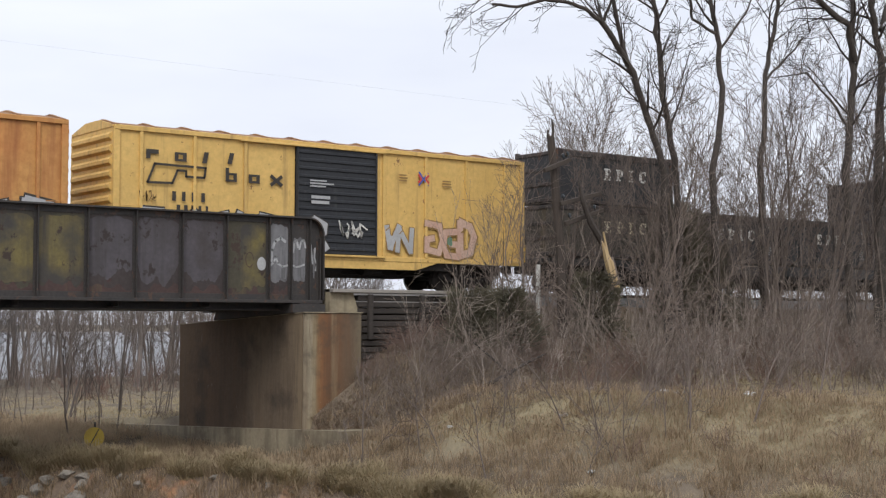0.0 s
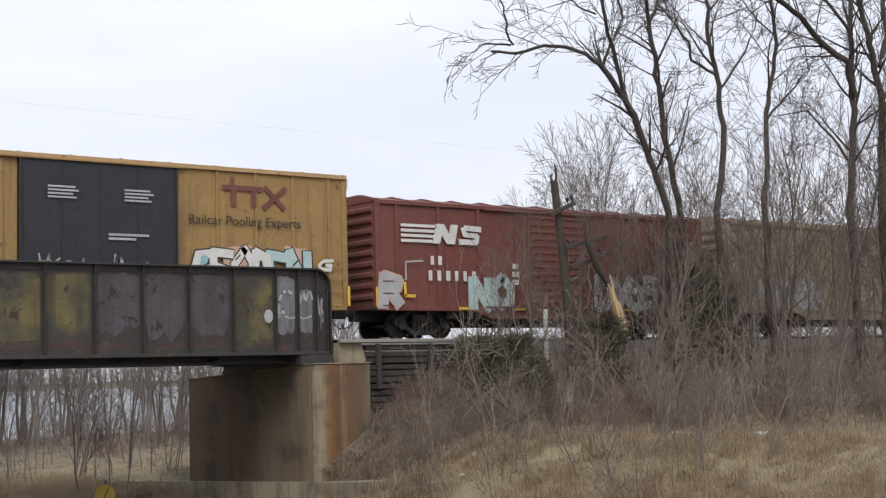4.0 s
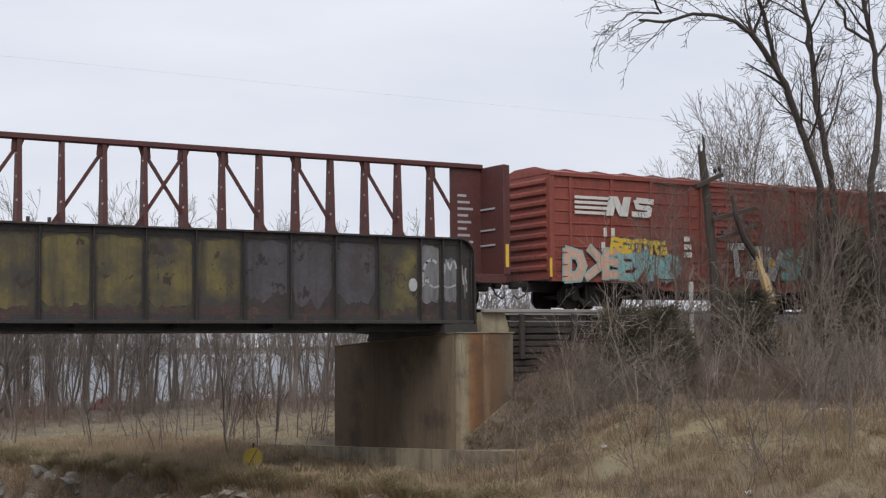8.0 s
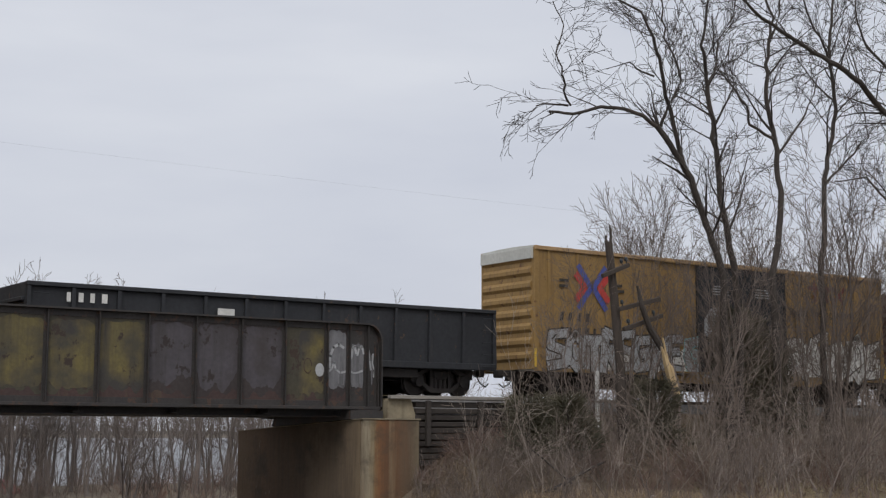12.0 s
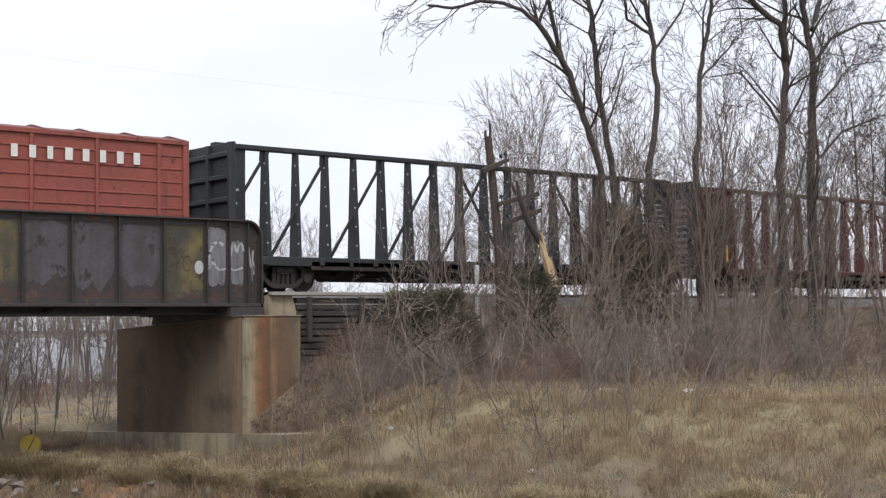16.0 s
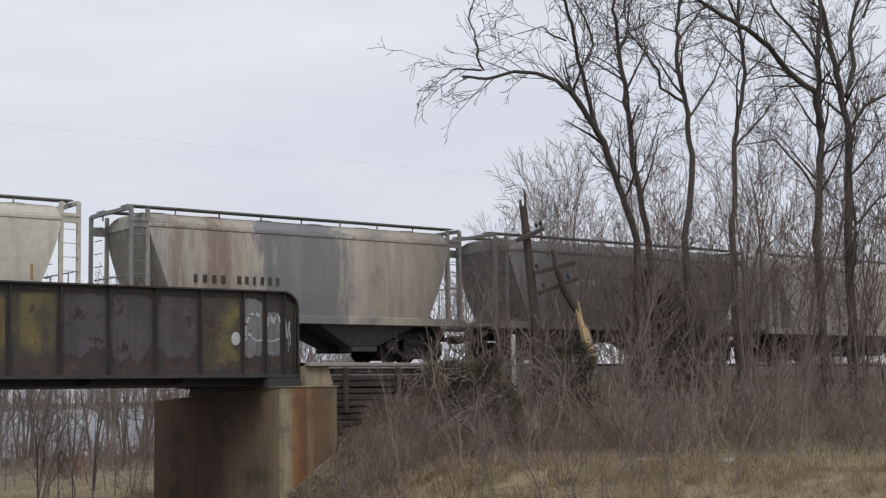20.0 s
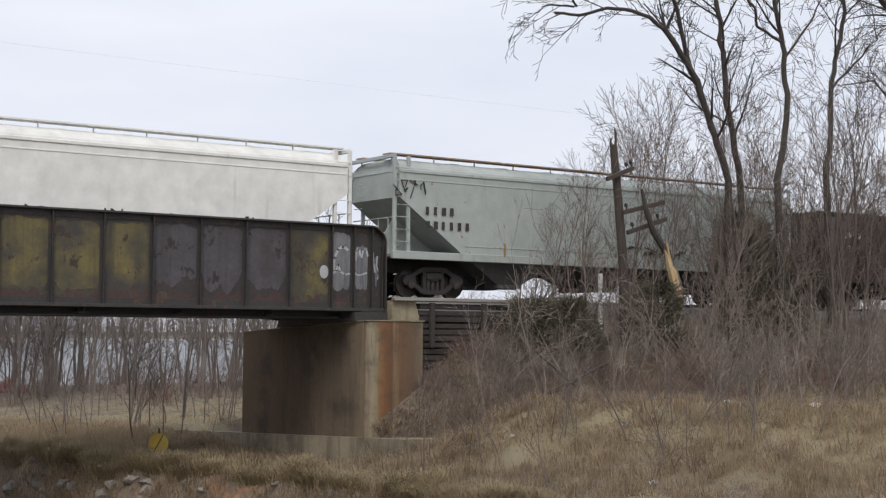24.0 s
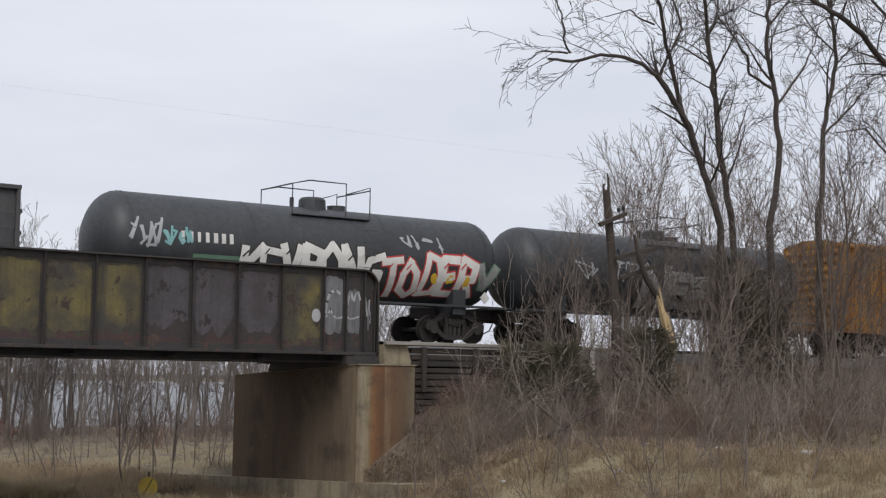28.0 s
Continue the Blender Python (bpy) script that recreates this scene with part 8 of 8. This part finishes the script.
for cx_, cy_, ch_, cs_ in ((27.6, -4.5, 1.8, 1), (28.9, -4.9, 1.9, 5), (32.4, -5.2, 2.2, 2), (36.8, -4.6, 4.5, 3), (37.9, -4.4, 4.1, 4), (38.9, -4.5, 3.0, 6)):
    cedar(cx_, cy_, ch_, cs_)


# ---------- dry grass ----------
def grass(name, spots, length, width, mat, label, seed, droop=0.5):
    rng = random.Random(seed)
    vs, fs = [], []
    for x, y in spots:
        z = lie(x, y)
        for _ in range(3):
            a, l = rng.uniform(0, 6.283), length * rng.uniform(0.5, 1.2)
            bx, by = x + rng.gauss(0, 0.07), y + rng.gauss(0, 0.07)
            ca, sa = math.cos(a), math.sin(a)
            out = l * (0.25 + droop) * rng.uniform(0.4, 1.0)
            k = len(vs)
            w = width * rng.uniform(0.6, 1.2)
            vs += [(bx - sa * w, by + ca * w, z - 0.03), (bx + sa * w, by - ca * w, z - 0.03), (bx + ca * out * 0.5 + sa * w * 0.7, by + sa * out * 0.5 - ca * w * 0.7, z + l * (0.72 - 0.4 * droop)), (bx + ca * out * 0.5 - sa * w * 0.7, by + sa * out * 0.5 + ca * w * 0.7, z + l * (0.72 - 0.4 * droop)), (bx + ca * out, by + sa * out, z + l * (0.85 - 0.65 * droop))]
            fs += [(k, k + 1, k + 2, k + 3), (k + 3, k + 2, k + 4)]
    tagged(new(name, raw_mesh(name, vs, fs, M[mat])), label, "grass", kind="stuff")


def build_grass():
    rng = random.Random(13)
    slope, lawn, far = [], [], []
    while len(slope) < 20000:
        y = rng.uniform(-24, 20)
        x = toe(y) + 0.9 + 9.0 * rng.random()
        if 21.6 < x < 25 and -4.1 < y < 10:
            continue
        if noise.noise((x * 0.6, y * 0.6, 4)) > -0.32:
            slope.append((x, y))
    while len(lawn) < 26000:
        y = rng.uniform(-21, -6.4)
        x = toe(y) + rng.uniform(6, 36)
        if rng.random() < turf(x, y):
            lawn.append((x, y))
    while len(far) < 6000:
        y = rng.uniform(6, 26)
        x = toe(y) + rng.uniform(4, 26)
        if rng.random() < turf(x, y):
            far.append((x, y))
    bank = []
    while len(bank) < 20000:
        x, y = 22.2 + 36 * rng.random() ** 1.7, rng.uniform(-8.2, -3.2)
        if not (x < 24.3 and y > -3.7):
            bank.append((x, y))
    tufts = []
    while len(tufts) < 3600:
        y = rng.uniform(-24, 16)
        x = toe(y) + 1.2 + 9.0 * rng.random() ** 1.5
        if (21.6 < x < 25 and -4.1 < y < 10) or noise.noise((x * 0.5, y * 0.5, 8)) < -0.25:
            continue
        tufts.append((x, y))
    clump = [(x + rng.gauss(0, 0.09), y + rng.gauss(0, 0.09)) for x, y in tufts for _ in range(5)]
    grass("hanging_grass", clump, 0.62, 0.007, "blade", "long drooping tufts of dead tan grass on the cut slope", 5, 0.55)
    fringe = []
    while len(fringe) < 9000:
        y = rng.uniform(-26, 18)
        x = toe(y) + 2.1 + 0.5 * noise.noise((0, y * 0.6, 2)) + abs(rng.gauss(0, 0.45))
        if noise.noise((x * 0.9, y * 0.9, 6)) > -0.15:
            fringe.append((x, y))
    grass("overhanging_grass", fringe, 0.85, 0.014, "lawn", "long pale dead grass hanging over the edge of the cut", 6, 0.75)
    grass("bank_litter", bank, 0.24, 0.008, "litter_leaf", "brown dead weeds and leaf litter on the embankment", 4, 0.9)
    grass("slope_grass", slope, 0.3, 0.008, "blade", "long dry tan grass hanging on the cut slope", 1, 0.95)
    grass("lawn_grass", lawn, 0.17, 0.009, "lawn", "short pale dead grass on the bank", 2, 1.0)
    grass("far_grass", far, 0.22, 0.011, "lawn", "dry pale grass beyond the bridge", 3, 0.9)


build_grass()


# ---------- rocks, litter, poles, posts, signs ----------
def rock_mesh(seed):
    bm = bmesh.new()
    bmesh.ops.create_icosphere(bm, subdivisions=2, radius=1)
    rng = random.Random(seed)
    off = rng.uniform(0, 50)
    for v in bm.verts:
        n = noise.noise(v.co * 1.3 + Vector((off, 0, 0)))
        v.co *= 1 + 0.55 * n
        v.co.z *= 0.8
    # split planes knock off corners
    for _ in range(16):
        nrm = Vector((rng.gauss(0, 1), rng.gauss(0, 1), rng.gauss(0, 1))).normalized()
        for v in bm.verts:
            over = v.co.dot(nrm) - 0.5
            if over > 0:
                v.co -= nrm * over
    me = bpy.data.meshes.new("rock")
    bm.to_mesh(me)
    bm.free()
    me.materials.append(M["rock"])
    return me


def build_rocks():
    rng = random.Random(21)
    kinds = [rock_mesh(i) for i in range(6)]
    for i in range(190):
        y = rng.uniform(-24, 20) if i < 130 else rng.uniform(2, 16)
        x = toe(y) + rng.uniform(0.2, 3.0)
        s = rng.uniform(0.06, 0.24)
        r = tagged(new("rock", rng.choice(kinds)), "grey weathered rock in the cut slope", "rock", "rocks in the cut slope")
        r.matrix_world = pose(x, y, lie(x, y) + s * 0.1, rng.uniform(-30, 30), rng.uniform(-30, 30), rng.uniform(0, 360))
        r.scale = (s * rng.uniform(0.8, 1.5), s, s * rng.uniform(0.6, 1.0))


    for k in range(34):
        y = rng.uniform(-2.5, 10.0)
        x = toe(y) + rng.uniform(0.6, 2.0)
        s = rng.uniform(0.2, 0.46)
        r = tagged(new("rock", rng.choice(kinds)), "large pale broken rock in the cut slope", "rock", "large rocks in the cut slope")
        r.matrix_world = pose(x, y, lie(x, y) + 0.05, rng.uniform(-30, 30), rng.uniform(-30, 30), rng.uniform(0, 360))
        r.scale = (s * rng.uniform(0.9, 1.6), s, s * rng.uniform(0.6, 0.9))


build_rocks()


def litter(x, y, size, seed):
    rng = random.Random(seed)
    n = 7
    vs = [((i / n - 0.5) * size + rng.gauss(0, 0.03), (j / n - 0.5) * size * 0.7, size * 0.28 * (1 + rng.uniform(-1, 1))) for j in range(n + 1) for i in range(n + 1)]
    fs = [(j * (n + 1) + i, j * (n + 1) + i + 1, (j + 1) * (n + 1) + i + 1, (j + 1) * (n + 1) + i) for j in range(n) for i in range(n)]
    ob = lone("plastic_bag", Shape().add(vs, fs), "plastic", "crumpled white litter in the grass", "litter", "scraps of litter", smooth=True)
    ob.matrix_world = pose(x, y, lie(x, y) + 0.02, rng.uniform(-10, 10), rng.uniform(-10, 10), rng.uniform(0, 360))


def build_pole():
    p = thing("utility_pole", "dark weathered utility pole with broken crossarms", "utility pole")
    g = lie(31.1, -5)
    part("shaft", Shape().rod([(31.1, -5, g - 0.2), (31.05, -5, 7.0), (30.8, -5, 9.4), (30.6, -5, 11.05)], [0.17, 0.155, 0.14, 0.125], 10), "pole_wood", p)
    part("splinter", Shape().rod([(30.66, -5, 10.95), (30.71, -5, 11.2), (30.69, -5, 11.45), (30.64, -5, 11.65)], [0.05, 0.045, 0.04, 0.015], 6), "pole_wood", p)
    part("splinter", Shape().rod([(30.52, -5, 10.95), (30.47, -5, 11.15), (30.5, -5, 11.25)], [0.05, 0.035, 0.045], 5), "pole_wood", p)
    # one arm still bolted across the head, two split ones hanging lower down
    for cx, z, tilt, l, pegs in ((30.72, 10.1, 20, 0.68, (0.55, 0.9)), (31.75, 9.05, 13, 1.05, (-0.8, 0.1)), (31.9, 8.45, 16, 1.0, (-0.7, 0.6))):
        arm = part("crossarm", Shape().box(-l, l, -0.06, 0.06, -0.07, 0.07, 0.012), "pole_wood", p)
        arm.matrix_local = pose(cx, -5.2, z, 0, -tilt, 6)
        for k in pegs:
            ins = Shape().rod([(k * l, 0, 0.06), (k * l, 0, 0.14), (k * l, 0, 0.16), (k * l, 0, 0.24), (k * l, 0, 0.28)], [0.02, 0.02, 0.06, 0.055, 0.03], 8)
            part("insulator", ins, "glass", arm)


build_pole()


def build_small_things():
    post = thing("marker_post", "chipped white marker post beside the track", "post")
    part("shaft", Shape().box(30.68, 30.8, -4.26, -4.14, lie(30.74, -4.2) - 0.1, 6.86, 0.015), "white_paint", post)
    stump = thing("broken_trunk", "snapped tree trunk showing fresh yellow split wood", "broken tree")
    g = lie(33.0, -5.5)
    part("stub", Shape().rod([(33.1, -5.5, g - 0.1), (33.06, -5.5, 6.4), (32.8, -5.5, 7.1)], [0.14, 0.13, 0.11], 9), "brush", stump)
    wood = Shape()
    for k, (dx, top) in enumerate(((0, 7.95), (0.05, 7.5), (-0.06, 7.65), (0.09, 7.2))):
        wood.loft([[(32.95 + dx - 0.05, -5.62 - 0.01 * k, 6.1), (32.95 + dx + 0.06, -5.62 - 0.01 * k, 6.1), (32.95 + dx + 0.06, -5.5, 6.1), (32.95 + dx - 0.05, -5.5, 6.1)],
                   [(32.62 + dx - 0.05, -5.64 - 0.01 * k, 7.0), (32.62 + dx + 0.06, -5.64 - 0.01 * k, 7.0), (32.62 + dx + 0.06, -5.5, 7.0), (32.62 + dx - 0.05, -5.5, 7.0)],
                   [(32.42 + dx - 0.01, -5.6, top), (32.42 + dx + 0.01, -5.6, top), (32.42 + dx + 0.01, -5.55, top), (32.42 + dx - 0.01, -5.55, top)]])
    part("split_wood", wood, "split_wood", stump, "fresh yellow split wood")
    part("fallen_top", Shape().rod([(32.5, -5.45, 7.6), (31.9, -5.5, 8.25), (31.5, -5.6, 8.9), (31.3, -5.6, 9.6)], [0.12, 0.11, 0.09, 0.04], 7), "bark", stump)
    sign = thing("round_sign", "faded yellow round sign with a black slash by the footing", "sign")
    sx, sy = 17.5, 1.0
    g = lie(sx, sy)
    part("post", Shape().rod([(sx, sy, g - 0.2), (sx, sy, g + 0.9)], 0.03, 8), "gird_dark", sign)
    disc = Shape().rod([(sx - 0.03, sy - 0.03, 1.45), (sx - 0.045, sy - 0.055, 1.45)], 0.3, 24)
    part("disc", disc, "sign", sign)
    slash = Shape()
    slash.rod([(sx - 0.16, sy - 0.0, 1.2), (sx + 0.08, sy - 0.12, 1.7)], 0.02, 5)
    part("slash", slash, "ink_black", sign)
    for k, (x, y, s) in enumerate(((29.3, -8.3, 0.22), (27.6, -13.5, 0.3), (31.0, -13.0, 0.3), (24.8, -12.0, 0.2), (23.0, -9.5, 0.16), (29.6, -11.0, 0.18), (22.5, -15.5, 0.25))):
        litter(x, y, s, k)
    # two plain poles and a covered heap beyond the bridge
    for x, y in ((21.2, 42.0), (22.6, 42.6)):
        p = thing("utility_pole", "tall plain wooden pole beyond the bridge", "utility pole", "poles beyond the bridge")
        g = lie(x, y)
        part("shaft", Shape().rod([(x, y, g - 0.3), (x, y, g + 11)], [0.17, 0.12], 8), "pole_wood", p)
    tarp = Shape()
    gx, gy = 24.4, 37.0
    g = lie(gx, gy)
    rows_ = [[(gx + r * 1.1 * math.cos(a), gy + r * 0.8 * math.sin(a), g + 0.75 * (1 - r ** 2) + 0.08 * noise.noise((r * 4, a * 2, 5))) for a in [6.2832 * i / 14 for i in range(14)]] for r in (1.0, 0.8, 0.55, 0.3, 0.05)]
    tarp.loft(rows_)
    lone("red_tarpaulin", tarp, "car_red", "dull red tarpaulin over a small heap beyond the bridge", "tarpaulin", smooth=True)
    # a line wire along the track
    wire = Shape()
    wire.rod([(-30 + 3.2 * i, -5, 11.93 + 0.0025 * (i - 16) ** 2) for i in range(25)], 0.0012, 4)
    lone("line_wire", wire, "wire", "thin sagging line wire above the railway", "wire")
    log = thing("fallen_branch", "grey fallen branch on the bank", "branch")
    lx, ly = 27.4, -6.6
    part("limb", Shape().rod([(lx - 0.9, ly, lie(lx - 0.9, ly) + 0.05), (lx, ly + 0.1, lie(lx, ly + 0.1) + 0.3), (lx + 1.0, ly + 0.25, lie(lx + 1.0, ly + 0.25) + 0.42), (lx + 1.9, ly + 0.4, lie(lx + 1.9, ly + 0.4) + 0.5)], [0.07, 0.06, 0.05, 0.03], 6), "bark", log)
    part("side_limb", Shape().rod([(lx + 0.3, ly + 0.12, lie(lx + 0.3, ly) + 0.3), (lx - 0.3, ly + 0.5, lie(lx - 0.3, ly + 0.5) + 0.75), (lx - 0.7, ly + 0.8, lie(lx - 0.7, ly + 0.8) + 1.1)], [0.04, 0.03, 0.015], 6), "bark", log)


build_small_things()


# ---------- motion of the train ----------
def motions():
    for car, mid in TRAIN:
        walk(car, [(t, pose(mid - SPEED * t, 0, RAIL)) for t in (0, 7, 14, 21, 28)])


motions()
